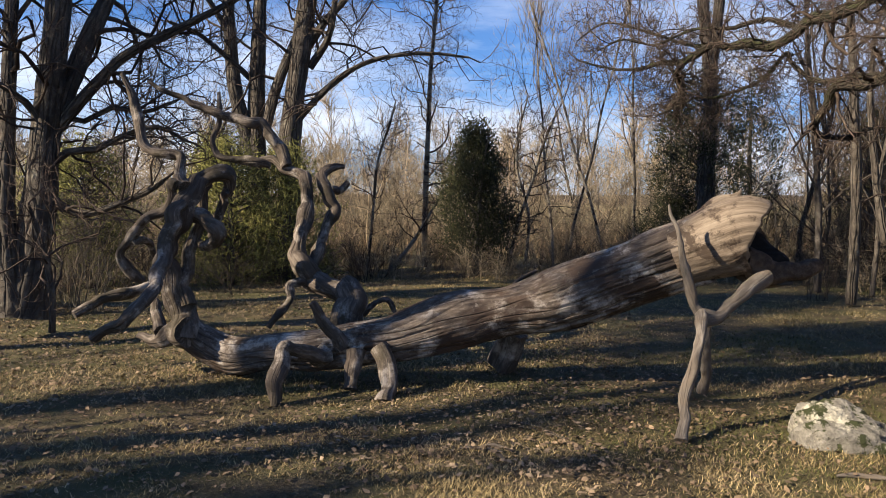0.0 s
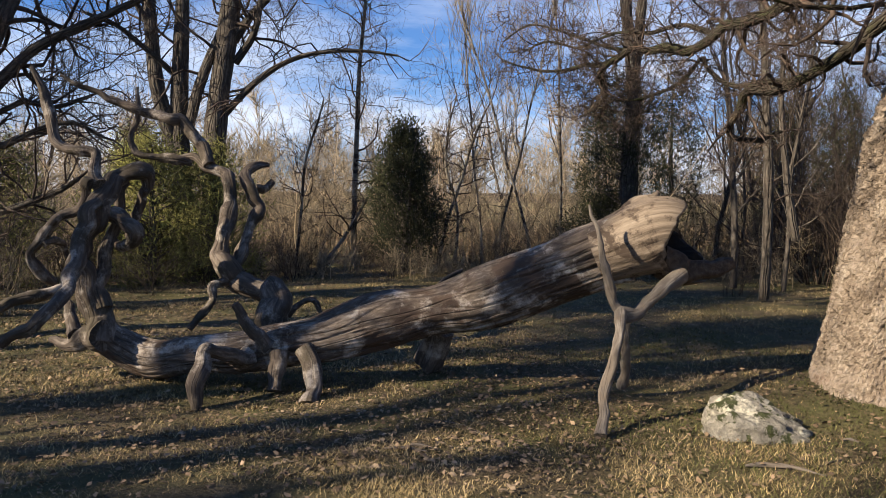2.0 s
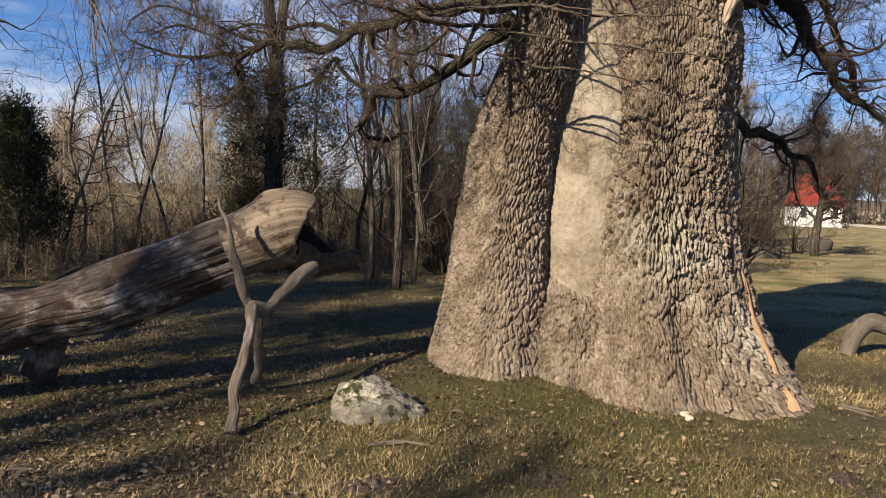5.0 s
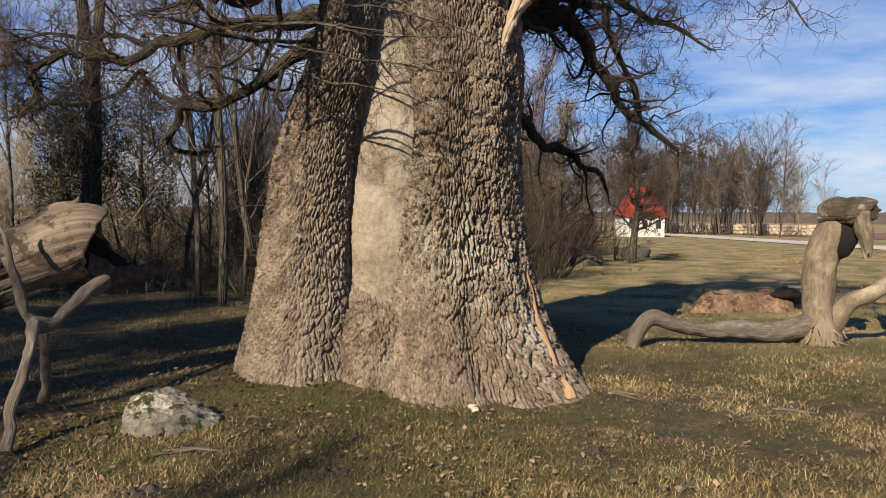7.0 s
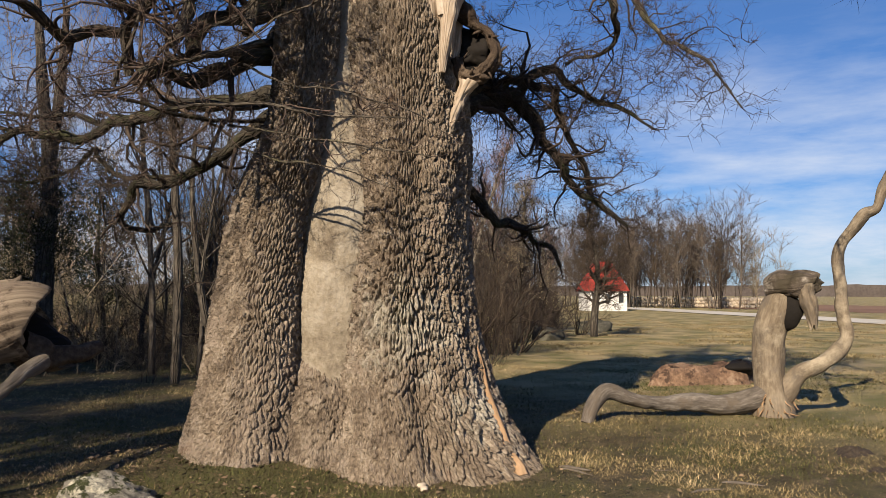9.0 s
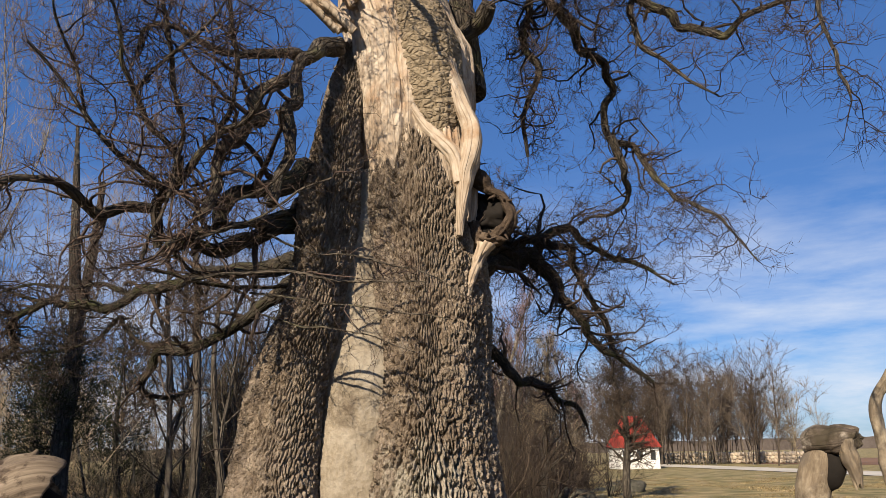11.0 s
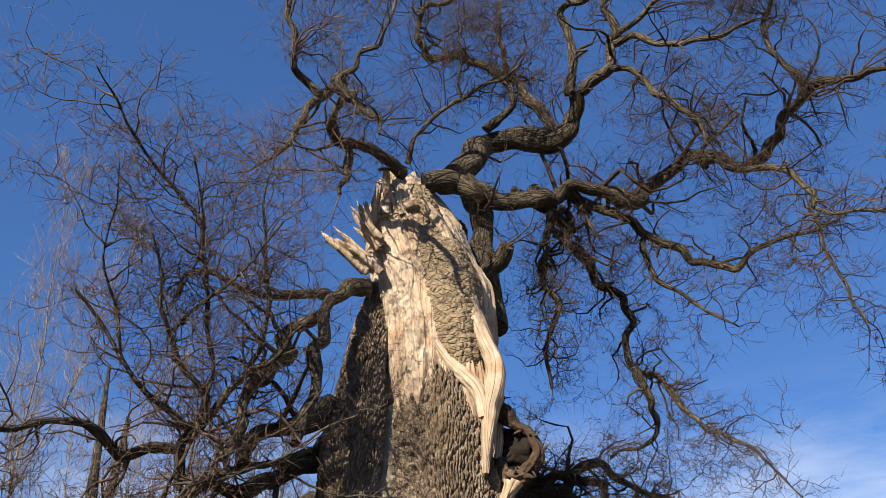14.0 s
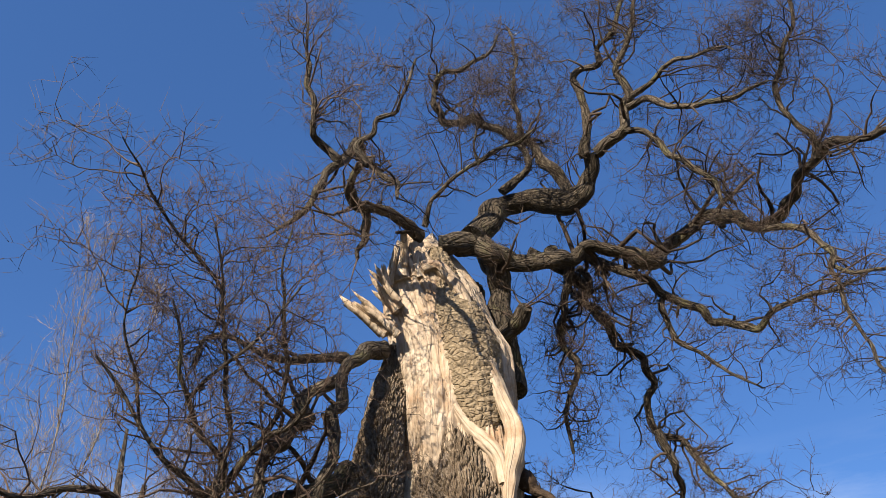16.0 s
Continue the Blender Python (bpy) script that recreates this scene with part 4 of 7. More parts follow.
OAK_WOOD = (
    [(5.22, 4.19, 3.50, 0.026), (5.24, 4.17, 3.80, 0.053), (5.27, 4.14, 4.08, 0.081), (5.30, 4.10, 4.31, 0.098), (5.31, 4.09, 4.57, 0.094), (5.25, 4.14, 4.82, 0.079), (5.16, 4.22, 5.19, 0.069), (5.07, 4.31, 5.58, 0.064), (4.97, 4.39, 6.08, 0.066), (4.82, 4.52, 6.41, 0.067), (4.73, 4.59, 6.48, 0.061), (4.63, 4.66, 6.42, 0.036)],
    [(4.75, 4.65, 6.31, 0.030), (4.80, 4.60, 5.54, 0.035), (4.87, 4.53, 4.94, 0.040), (5.00, 4.42, 4.62, 0.050), (5.11, 4.30, 4.44, 0.066), (5.19, 4.21, 4.26, 0.065), (5.22, 4.18, 4.02, 0.043)],
    [(4.41, 4.94, 5.68, 0.130), (4.17, 5.02, 5.96, 0.065), (3.96, 5.08, 6.07, 0.041), (3.74, 5.13, 6.15, 0.012)],
    [(4.48, 4.90, 5.96, 0.120), (4.30, 4.96, 6.20, 0.060), (4.16, 4.99, 6.32, 0.036), (4.04, 5.01, 6.41, 0.012)],
    [(4.53, 4.92, 6.35, 0.147), (4.46, 4.93, 6.66, 0.087), (4.46, 4.89, 6.86, 0.050), (4.46, 4.85, 7.03, 0.019)],
    [(4.70, 4.80, 6.40, 0.123), (4.68, 4.77, 6.67, 0.075), (4.59, 4.79, 6.87, 0.038), (4.54, 4.79, 6.97, 0.013)],
    [(4.29, 4.97, 5.78, 0.071), (4.08, 5.04, 5.97, 0.035), (3.93, 5.08, 5.99, 0.018)],
    [(4.40, 4.95, 6.24, 0.073), (4.31, 4.96, 6.49, 0.043), (4.24, 4.94, 6.65, 0.012)],
    [(5.52, 4.27, 4.18, 0.045), (5.49, 4.28, 3.82, 0.049), (5.45, 4.29, 3.48, 0.043), (5.41, 4.31, 3.20, 0.021)],
    [(5.70, 4.31, 1.38, 0.016), (5.65, 4.22, 1.15, 0.021), (5.62, 4.12, 0.90, 0.026), (5.58, 4.01, 0.65, 0.030), (5.52, 3.84, 0.43, 0.034), (5.48, 3.66, 0.17, 0.043), (5.43, 3.47, -0.02, 0.061)],
    [(3.85, 5.65, 1.15, 0.025), (3.83, 5.64, 0.85, 0.030), (3.85, 5.61, 0.61, 0.035), (3.87, 5.58, 0.36, 0.035), (3.83, 5.58, 0.17, 0.030)],
)
STUB_RIM = (
    [(5.45, 4.20, 4.26, 0.044), (5.47, 4.19, 4.16, 0.072), (5.54, 4.13, 4.02, 0.049), (5.64, 4.03, 3.92, 0.049), (5.70, 3.97, 3.74, 0.054), (5.66, 4.03, 3.59, 0.070), (5.58, 4.12, 3.51, 0.075), (5.50, 4.21, 3.54, 0.059), (5.47, 4.25, 3.70, 0.043)],
    [(5.51, 4.14, 3.46, 0.069), (5.45, 4.18, 3.30, 0.053), (5.39, 4.22, 3.13, 0.042), (5.33, 4.25, 2.90, 0.031)],
)
STUB_AT = (5.70, 4.23, 3.79)
FALLEN_LIMBS = (
    ('limb', [(-2.68, 5.81, 0.51, 0.044), (-2.59, 5.77, 0.57, 0.048), (-2.44, 5.75, 0.63, 0.052), (-2.33, 5.81, 0.75, 0.052), (-2.29, 6.03, 0.89, 0.058), (-2.32, 6.22, 1.05, 0.060), (-2.33, 6.34, 1.25, 0.066), (-2.28, 6.43, 1.39, 0.067), (-2.20, 6.54, 1.50, 0.058)]),
    ('limb', [(-2.32, 6.61, 0.41, 0.129), (-2.30, 6.61, 0.54, 0.119), (-2.35, 6.59, 0.77, 0.098), (-2.41, 6.57, 0.96, 0.093), (-2.35, 6.60, 1.12, 0.088), (-2.29, 6.62, 1.37, 0.093), (-2.21, 6.67, 1.53, 0.089), (-2.20, 6.73, 1.67, 0.080), (-2.07, 6.83, 1.77, 0.071), (-1.96, 6.92, 1.76, 0.067), (-1.93, 6.98, 1.66, 0.052), (-2.02, 7.01, 1.56, 0.042)]),
    ('limb', [(-2.27, 6.62, 0.61, 0.099), (-2.30, 6.66, 0.73, 0.090), (-2.29, 6.70, 0.85, 0.080), (-2.27, 6.76, 1.04, 0.081), (-2.24, 6.81, 1.27, 0.076), (-2.19, 6.88, 1.44, 0.071), (-2.17, 6.93, 1.59, 0.072), (-2.12, 6.99, 1.70, 0.052)]),
    ('limb', [(-2.29, 6.62, 1.64, 0.044), (-2.36, 6.65, 1.65, 0.049), (-2.44, 6.68, 1.46, 0.050), (-2.60, 6.68, 1.38, 0.045), (-2.73, 6.69, 1.23, 0.045), (-2.84, 6.71, 1.04, 0.050), (-2.82, 6.78, 0.91, 0.045), (-2.75, 6.87, 0.82, 0.041)]),
    ('limb', [(-2.23, 6.63, 1.67, 0.069), (-2.28, 6.71, 1.72, 0.065), (-2.33, 6.79, 1.87, 0.060), (-2.43, 6.85, 1.95, 0.061), (-2.54, 6.90, 1.98, 0.056), (-2.69, 6.92, 2.07, 0.051), (-2.75, 6.94, 2.21, 0.051), (-2.80, 6.97, 2.36, 0.046), (-2.86, 6.99, 2.54, 0.036), (-2.93, 7.01, 2.69, 0.026)]),
    ('limb', [(-2.32, 6.82, 1.46, 0.066), (-2.23, 6.74, 1.43, 0.075), (-2.06, 6.69, 1.40, 0.074), (-1.96, 6.62, 1.31, 0.069), (-2.02, 6.70, 1.20, 0.055), (-2.12, 6.78, 1.15, 0.050), (-2.18, 6.86, 1.19, 0.041)]),
    ('limb', [(-1.95, 6.93, 1.65, 0.041), (-2.01, 6.98, 1.56, 0.047), (-2.09, 7.03, 1.36, 0.047), (-2.15, 7.08, 1.20, 0.042)]),
    ('limb', [(-2.72, 6.67, 1.17, 0.030), (-2.68, 6.75, 1.21, 0.035), (-2.65, 6.84, 1.16, 0.031), (-2.64, 6.91, 1.06, 0.026)]),
    ('limb', [(-0.89, 7.25, 0.55, 0.092), (-1.00, 7.31, 0.63, 0.104), (-1.18, 7.36, 0.69, 0.115), (-1.32, 7.41, 0.81, 0.127), (-1.42, 7.47, 1.00, 0.111), (-1.43, 7.57, 1.20, 0.084), (-1.41, 7.67, 1.42, 0.080), (-1.36, 7.78, 1.60, 0.075), (-1.40, 7.88, 1.74, 0.070), (-1.50, 7.96, 1.85, 0.065), (-1.66, 8.03, 1.92, 0.065), (-1.82, 8.10, 1.96, 0.060), (-1.99, 8.16, 1.94, 0.048)]),
    ('limb', [(-1.61, 8.04, 1.94, 0.065), (-1.70, 8.07, 2.06, 0.066), (-1.82, 8.09, 2.18, 0.066), (-1.94, 8.10, 2.33, 0.060), (-2.12, 8.11, 2.40, 0.054), (-2.35, 8.09, 2.44, 0.048), (-2.61, 8.05, 2.56, 0.041), (-2.70, 8.07, 2.63, 0.036), (-2.93, 8.04, 2.70, 0.030), (-3.09, 8.03, 2.78, 0.018)]),
    ('limb', [(-1.82, 8.10, 1.94, 0.048), (-2.06, 8.09, 2.00, 0.048), (-2.30, 8.08, 2.00, 0.042), (-2.43, 8.09, 2.04, 0.042), (-2.43, 8.14, 2.24, 0.036), (-2.40, 8.21, 2.48, 0.030), (-2.40, 8.26, 2.70, 0.018)]),
    ('limb', [(-1.35, 7.58, 0.85, 0.079), (-1.29, 7.65, 0.98, 0.074), (-1.26, 7.72, 1.09, 0.069), (-1.18, 7.79, 1.27, 0.064), (-1.13, 7.86, 1.45, 0.064), (-1.18, 7.91, 1.64, 0.064), (-1.25, 7.96, 1.77, 0.059), (-1.28, 8.02, 1.85, 0.059), (-1.22, 8.09, 1.90, 0.054), (-1.15, 8.16, 1.92, 0.042), (-1.05, 8.23, 1.91, 0.030)]),
    ('limb', [(-1.22, 8.11, 1.67, 0.054), (-1.14, 8.22, 1.69, 0.055), (-1.05, 8.33, 1.75, 0.037)]),
    ('stub', [(-0.85, 7.05, 0.31, 0.143), (-0.84, 7.10, 0.47, 0.127), (-0.85, 7.15, 0.62, 0.118), (-0.92, 7.19, 0.71, 0.097), (-0.97, 7.24, 0.74, 0.076)]),
    ('limb', [(-0.79, 7.36, 0.43, 0.033), (-0.71, 7.39, 0.53, 0.033), (-0.62, 7.42, 0.58, 0.033), (-0.52, 7.46, 0.55, 0.033), (-0.46, 7.49, 0.43, 0.022)]),
    ('limb', [(-1.32, 7.38, 0.75, 0.055), (-1.42, 7.33, 0.74, 0.049), (-1.50, 7.28, 0.71, 0.054), (-1.47, 7.25, 0.60, 0.049), (-1.50, 7.21, 0.53, 0.043), (-1.58, 7.16, 0.44, 0.038), (-1.66, 7.11, 0.35, 0.032)]),
    ('stub', [(-1.29, 5.76, -0.02, 0.039), (-1.27, 5.80, 0.09, 0.048), (-1.24, 5.85, 0.23, 0.053), (-1.24, 5.95, 0.36, 0.054), (-1.16, 6.13, 0.31, 0.060), (-1.01, 6.32, 0.27, 0.085)]),
    ('limb', [(-1.08, 6.21, 0.71, 0.032), (-1.04, 6.24, 0.63, 0.042), (-0.99, 6.27, 0.52, 0.052), (-0.91, 6.31, 0.42, 0.071), (-0.80, 6.35, 0.34, 0.095)]),
    ('stub', [(-0.74, 6.06, -0.01, 0.050), (-0.74, 6.16, 0.14, 0.051), (-0.76, 6.25, 0.29, 0.061)]),
    ('stub', [(-0.45, 5.93, -0.01, 0.071), (-0.44, 6.02, 0.11, 0.059), (-0.47, 6.10, 0.23, 0.060), (-0.50, 6.18, 0.35, 0.074)]),
    ('limb', [(-3.34, 6.83, 0.52, 0.041), (-3.19, 6.98, 0.62, 0.052), (-3.08, 7.11, 0.67, 0.053), (-2.94, 7.25, 0.68, 0.049), (-2.80, 7.39, 0.75, 0.039)]),
    ('limb', [(-2.75, 6.76, 0.34, 0.030), (-2.55, 6.70, 0.33, 0.060), (-2.37, 6.62, 0.37, 0.099), (-2.22, 6.53, 0.40, 0.117)]),
    ('limb', [(-2.72, 6.99, 0.68, 0.037), (-2.60, 6.82, 0.55, 0.051), (-2.46, 6.66, 0.42, 0.070)]),
    ('lip', [(2.34, 5.85, 1.08, 0.131), (2.47, 5.86, 1.03, 0.114), (2.63, 5.86, 1.01, 0.096), (2.76, 5.86, 1.05, 0.083), (2.87, 5.88, 1.09, 0.074), (2.94, 5.91, 1.10, 0.053)]),
    ('crest', [(2.06, 5.95, 1.41, 0.115), (2.18, 5.94, 1.51, 0.106), (2.28, 5.94, 1.58, 0.066), (2.32, 5.96, 1.64, 0.018)]),
    ('prop_log', [(0.62, 6.77, 0.39, 0.122), (0.57, 6.83, 0.26, 0.123), (0.54, 6.88, 0.09, 0.134)]),
    ('limb', [(0.60, 6.87, 0.72, 0.036), (0.74, 7.01, 0.84, 0.026), (0.88, 7.15, 0.90, 0.016)]),
)
PROP_LIMBS = (
    ('leg', [(1.54, 4.81, 0.02, 0.047), (1.59, 4.92, 0.13, 0.048), (1.63, 5.03, 0.25, 0.049), (1.69, 5.13, 0.38, 0.054), (1.77, 5.22, 0.54, 0.055), (1.83, 5.33, 0.68, 0.064), (1.87, 5.44, 0.75, 0.065)]),
    ('fork', [(1.87, 5.44, 0.71, 0.069), (1.82, 5.46, 0.81, 0.053), (1.78, 5.49, 0.97, 0.045), (1.73, 5.51, 1.17, 0.037), (1.70, 5.53, 1.33, 0.029), (1.66, 5.55, 1.44, 0.021), (1.65, 5.56, 1.53, 0.012)]),
    ('fork', [(1.85, 5.44, 0.72, 0.069), (1.99, 5.48, 0.71, 0.070), (2.09, 5.53, 0.78, 0.070), (2.23, 5.57, 0.89, 0.075), (2.34, 5.63, 0.95, 0.076), (2.43, 5.70, 0.99, 0.068)]),
    ('leg', [(2.03, 5.86, 0.07, 0.053), (2.03, 5.79, 0.24, 0.052), (2.01, 5.72, 0.43, 0.051), (1.98, 5.66, 0.63, 0.055)]),
)
SNAG_LIMBS = (
    ('limb', [(8.04, 4.66, -0.02, 0.080), (8.21, 4.66, 0.20, 0.088), (8.43, 4.61, 0.34, 0.089), (8.75, 4.46, 0.23, 0.083), (9.15, 4.30, 0.16, 0.091), (9.57, 4.07, 0.15, 0.114), (9.89, 3.85, 0.12, 0.129), (10.17, 3.61, 0.19, 0.144), (10.41, 3.42, 0.30, 0.174)]),
    ('trunk', [(10.40, 3.44, -0.10, 0.26), (10.40, 3.45, 0.22, 0.205), (10.40, 3.46, 0.51, 0.196), (10.40, 3.45, 0.87, 0.196), (10.41, 3.42, 1.12, 0.203), (10.44, 3.36, 1.34, 0.189), (10.46, 3.30, 1.52, 0.145)]),
    ('limb', [(10.42, 3.41, 0.19, 0.202), (10.46, 3.26, 0.31, 0.172), (10.51, 3.10, 0.53, 0.142), (10.57, 2.88, 0.67, 0.127), (10.62, 2.70, 0.83, 0.112), (10.64, 2.60, 1.04, 0.097), (10.61, 2.64, 1.35, 0.091), (10.59, 2.65, 1.66, 0.084), (10.57, 2.67, 1.94, 0.084), (10.58, 2.62, 2.14, 0.084), (10.61, 2.48, 2.34, 0.083), (10.63, 2.37, 2.49, 0.089), (10.65, 2.24, 2.56, 0.075), (10.66, 2.17, 2.78, 0.075), (10.67, 2.09, 2.98, 0.061), (10.68, 1.99, 3.21, 0.040)]),
    ('head', [(10.50, 3.48, 1.60, 0.12), (10.49, 3.42, 1.61, 0.155), (10.48, 3.28, 1.62, 0.168), (10.47, 3.08, 1.64, 0.155), (10.46, 2.92, 1.67, 0.135), (10.45, 2.86, 1.68, 0.09)]),
    ('flap', [(10.37, 2.99, 1.63, 0.099), (10.36, 2.94, 1.42, 0.091), (10.36, 2.91, 1.25, 0.070), (10.35, 2.89, 1.11, 0.035)]),
)
STICKS = (
    ((6.06, 2.29), (6.34, 2.17), 0.022),
    ((6.58, 2.29), (6.72, 2.00), 0.022),
    ((5.89, 3.40), (5.91, 3.09), 0.020),
    ((6.55, 2.88), (6.70, 2.74), 0.012),
    ((0.55, 5.15), (0.84, 4.87), 0.008),
    ((5.93, 3.45), (6.05, 3.21), 0.025),
    ((2.34, 4.27), (2.62, 4.03), 0.022),
    ((2.69, 4.19), (2.89, 4.29), 0.012),
    ((3.09, 4.60), (3.17, 4.56), 0.020),
    ((0.12, 4.72), (0.38, 4.65), 0.020),
    ((2.25, 4.25), (2.48, 4.16), 0.030),
    ((5.02, 4.53), (4.91, 4.33), 0.020),
    ((4.84, 4.12), (4.63, 3.80), 0.020),
    ((0.25, 4.76), (0.41, 4.72), 0.020),
    ((0.49, 5.28), (0.82, 4.93), 0.007),
    ((4.19, 1.71), (4.48, 1.72), 0.020),
    ((3.38, 2.71), (3.42, 2.61), 0.015),
)
LOG_AT = ((12.15, 6.07), (13.85, 5.17))
SNAG_HOLE = (10.40, 3.24, 1.29)
MOUNDS = ((2.89, 3.24, 0.32), (1.93, 3.64, 0.40), (4.42, 2.46, 0.30), (8.54, 1.91, 0.45), (4.84, 4.17, 0.28), (4.35, 2.25, 0.25), (7.92, 1.51, 0.30))
FALLEN_TRUNK = [(2.41, 5.87, 1.25, 0.288), (2.27, 5.88, 1.27, 0.297), (1.88, 6.01, 1.12, 0.255), (1.49, 6.22, 0.93, 0.246), (1.03, 6.37, 0.73, 0.257), (0.56, 6.48, 0.61, 0.204), (0.08, 6.50, 0.48, 0.234), (-0.35, 6.44, 0.38, 0.203), (-0.69, 6.46, 0.34, 0.179), (-1.11, 6.51, 0.25, 0.171), (-1.51, 6.53, 0.22, 0.152), (-1.84, 6.65, 0.16, 0.160), (-2.10, 6.68, 0.26, 0.145), (-2.33, 6.65, 0.43, 0.129)]
LEFT_TREE = (
    [(-4.81, 8.65, 0.21, 0.272), (-4.74, 8.72, 0.79, 0.221), (-4.65, 8.81, 1.70, 0.183), (-4.60, 8.86, 2.36, 0.163), (-4.52, 8.94, 3.21, 0.144), (-4.47, 8.99, 3.87, 0.131), (-4.44, 9.04, 4.65, 0.112), (-4.37, 9.10, 5.83, 0.066)],
    [(-4.84, 8.52, 0.23, 0.166), (-4.94, 8.60, 1.12, 0.115), (-5.00, 8.71, 1.89, 0.103), (-5.00, 8.84, 2.87, 0.084), (-5.01, 8.98, 3.86, 0.072), (-4.94, 9.15, 5.21, 0.040)],
    [(-4.59, 8.89, 2.26, 0.118), (-4.51, 9.01, 2.63, 0.113), (-4.40, 9.16, 3.05, 0.108), (-4.23, 9.32, 3.62, 0.102), (-4.08, 9.48, 4.13, 0.090), (-3.83, 9.67, 5.42, 0.056)],
    [(-4.54, 8.91, 2.30, 0.072), (-4.19, 8.97, 2.76, 0.066), (-3.75, 9.05, 3.23, 0.060), (-3.25, 9.14, 3.52, 0.053), (-2.73, 9.20, 3.80, 0.040), (-2.39, 9.20, 3.99, 0.034), (-1.92, 9.20, 4.33, 0.020)],
    [(-4.60, 8.88, 1.64, 0.053), (-4.41, 8.82, 1.48, 0.046), (-4.14, 8.79, 1.38, 0.046), (-3.81, 8.79, 1.48, 0.039), (-3.42, 8.80, 1.64, 0.033), (-3.20, 8.73, 1.77, 0.026)],
    [(-4.65, 8.85, 1.83, 0.052), (-4.37, 8.90, 2.10, 0.046), (-4.07, 8.96, 2.14, 0.040), (-3.75, 9.01, 2.31, 0.033), (-3.38, 9.07, 2.41, 0.027), (-3.05, 9.10, 2.25, 0.020)],
    [(-4.62, 8.87, 2.03, 0.046), (-4.66, 8.73, 2.53, 0.045), (-4.76, 8.57, 2.70, 0.038), (-4.85, 8.40, 2.80, 0.031), (-4.97, 8.21, 2.95, 0.024)],
    [(-4.50, 8.93, 2.56, 0.039), (-4.22, 9.01, 2.47, 0.033), (-3.92, 9.09, 2.65, 0.033), (-3.61, 9.16, 2.59, 0.027), (-3.23, 9.25, 2.74, 0.020)],
    [(-4.14, 7.99, 0.14, 0.036), (-4.13, 8.00, 0.56, 0.036), (-4.18, 7.97, 0.98, 0.030), (-4.25, 7.93, 1.27, 0.024), (-4.30, 7.90, 1.51, 0.012)],
)
MIDDLE_TREE = (
    [(-3.78, 16.57, -0.10, 0.272), (-3.95, 16.53, 1.26, 0.221), (-4.02, 16.52, 2.72, 0.195), (-4.01, 16.52, 4.05, 0.170), (-3.93, 16.54, 5.84, 0.145), (-3.86, 16.56, 7.61, 0.108), (-3.78, 16.57, 9.94, 0.048)],
    [(-4.03, 16.52, 2.24, 0.147), (-4.28, 16.45, 3.20, 0.158), (-4.46, 16.40, 4.03, 0.145), (-4.56, 16.38, 5.44, 0.132), (-4.59, 16.37, 7.54, 0.083), (-4.68, 16.34, 9.25, 0.035)],
    [(-3.38, 16.25, -0.07, 0.315), (-3.29, 16.27, 1.27, 0.266), (-3.28, 16.27, 2.59, 0.240), (-3.12, 16.30, 4.02, 0.215), (-2.96, 16.33, 5.21, 0.203), (-2.84, 16.36, 6.27, 0.179), (-2.69, 16.38, 8.13, 0.118), (-2.45, 16.42, 10.44, 0.047)],
    [(-3.75, 16.17, 3.05, 0.107), (-3.58, 16.21, 3.77, 0.107), (-3.23, 16.28, 4.72, 0.095), (-2.88, 16.35, 5.56, 0.084), (-2.46, 16.42, 6.52, 0.060)],
    [(-3.06, 16.31, 3.31, 0.072), (-2.58, 16.32, 3.85, 0.072), (-1.98, 16.32, 4.32, 0.060), (-1.26, 16.31, 4.60, 0.048), (-0.31, 16.28, 4.68, 0.036), (0.53, 16.19, 4.58, 0.024)],
    [(-2.94, 16.34, 4.73, 0.096), (-2.51, 16.27, 5.31, 0.083), (-2.08, 16.20, 5.76, 0.071), (-1.48, 16.13, 6.44, 0.047)],
    [(-2.85, 16.35, 4.38, 0.084), (-2.44, 16.22, 4.95, 0.071), (-2.29, 16.04, 5.49, 0.059), (-2.15, 15.86, 6.35, 0.046)],
    [(-4.01, 16.52, 4.05, 0.073), (-4.58, 16.20, 4.58, 0.059), (-5.06, 15.88, 4.98, 0.046), (-5.52, 15.55, 5.13, 0.034)],
    [(-4.56, 16.38, 5.09, 0.072), (-4.87, 16.03, 5.70, 0.058), (-5.20, 15.66, 6.28, 0.046)],
    [(-2.70, 16.38, 6.51, 0.095), (-1.74, 16.37, 6.74, 0.071), (-0.67, 16.32, 6.50, 0.047), (0.16, 16.20, 6.00, 0.024)],
)
IVY_TREE = (
    [(5.54, 16.07, 0.83, 0.179), (5.55, 16.07, 2.26, 0.166), (5.59, 16.06, 3.43, 0.154), (5.54, 16.07, 4.37, 0.141), (5.41, 16.12, 5.54, 0.118), (5.30, 16.15, 6.93, 0.082), (5.17, 16.19, 8.66, 0.035)],
    [(5.56, 16.06, 4.14, 0.118), (5.65, 16.03, 5.06, 0.106), (5.71, 16.01, 5.98, 0.093), (5.77, 15.99, 7.45, 0.058)],
    [(6.17, 11.44, 0.02, 0.077), (6.19, 11.43, 0.96, 0.076), (6.18, 11.44, 2.06, 0.076), (6.12, 11.47, 3.15, 0.067), (6.07, 11.50, 4.07, 0.059), (5.99, 11.54, 5.07, 0.042), (5.92, 11.57, 6.23, 0.025)],
    [(7.05, 12.10, 0.93, 0.072), (6.94, 12.16, 1.65, 0.063), (6.85, 12.21, 2.46, 0.054), (6.79, 12.24, 3.35, 0.045), (6.82, 12.23, 4.23, 0.036)],
)
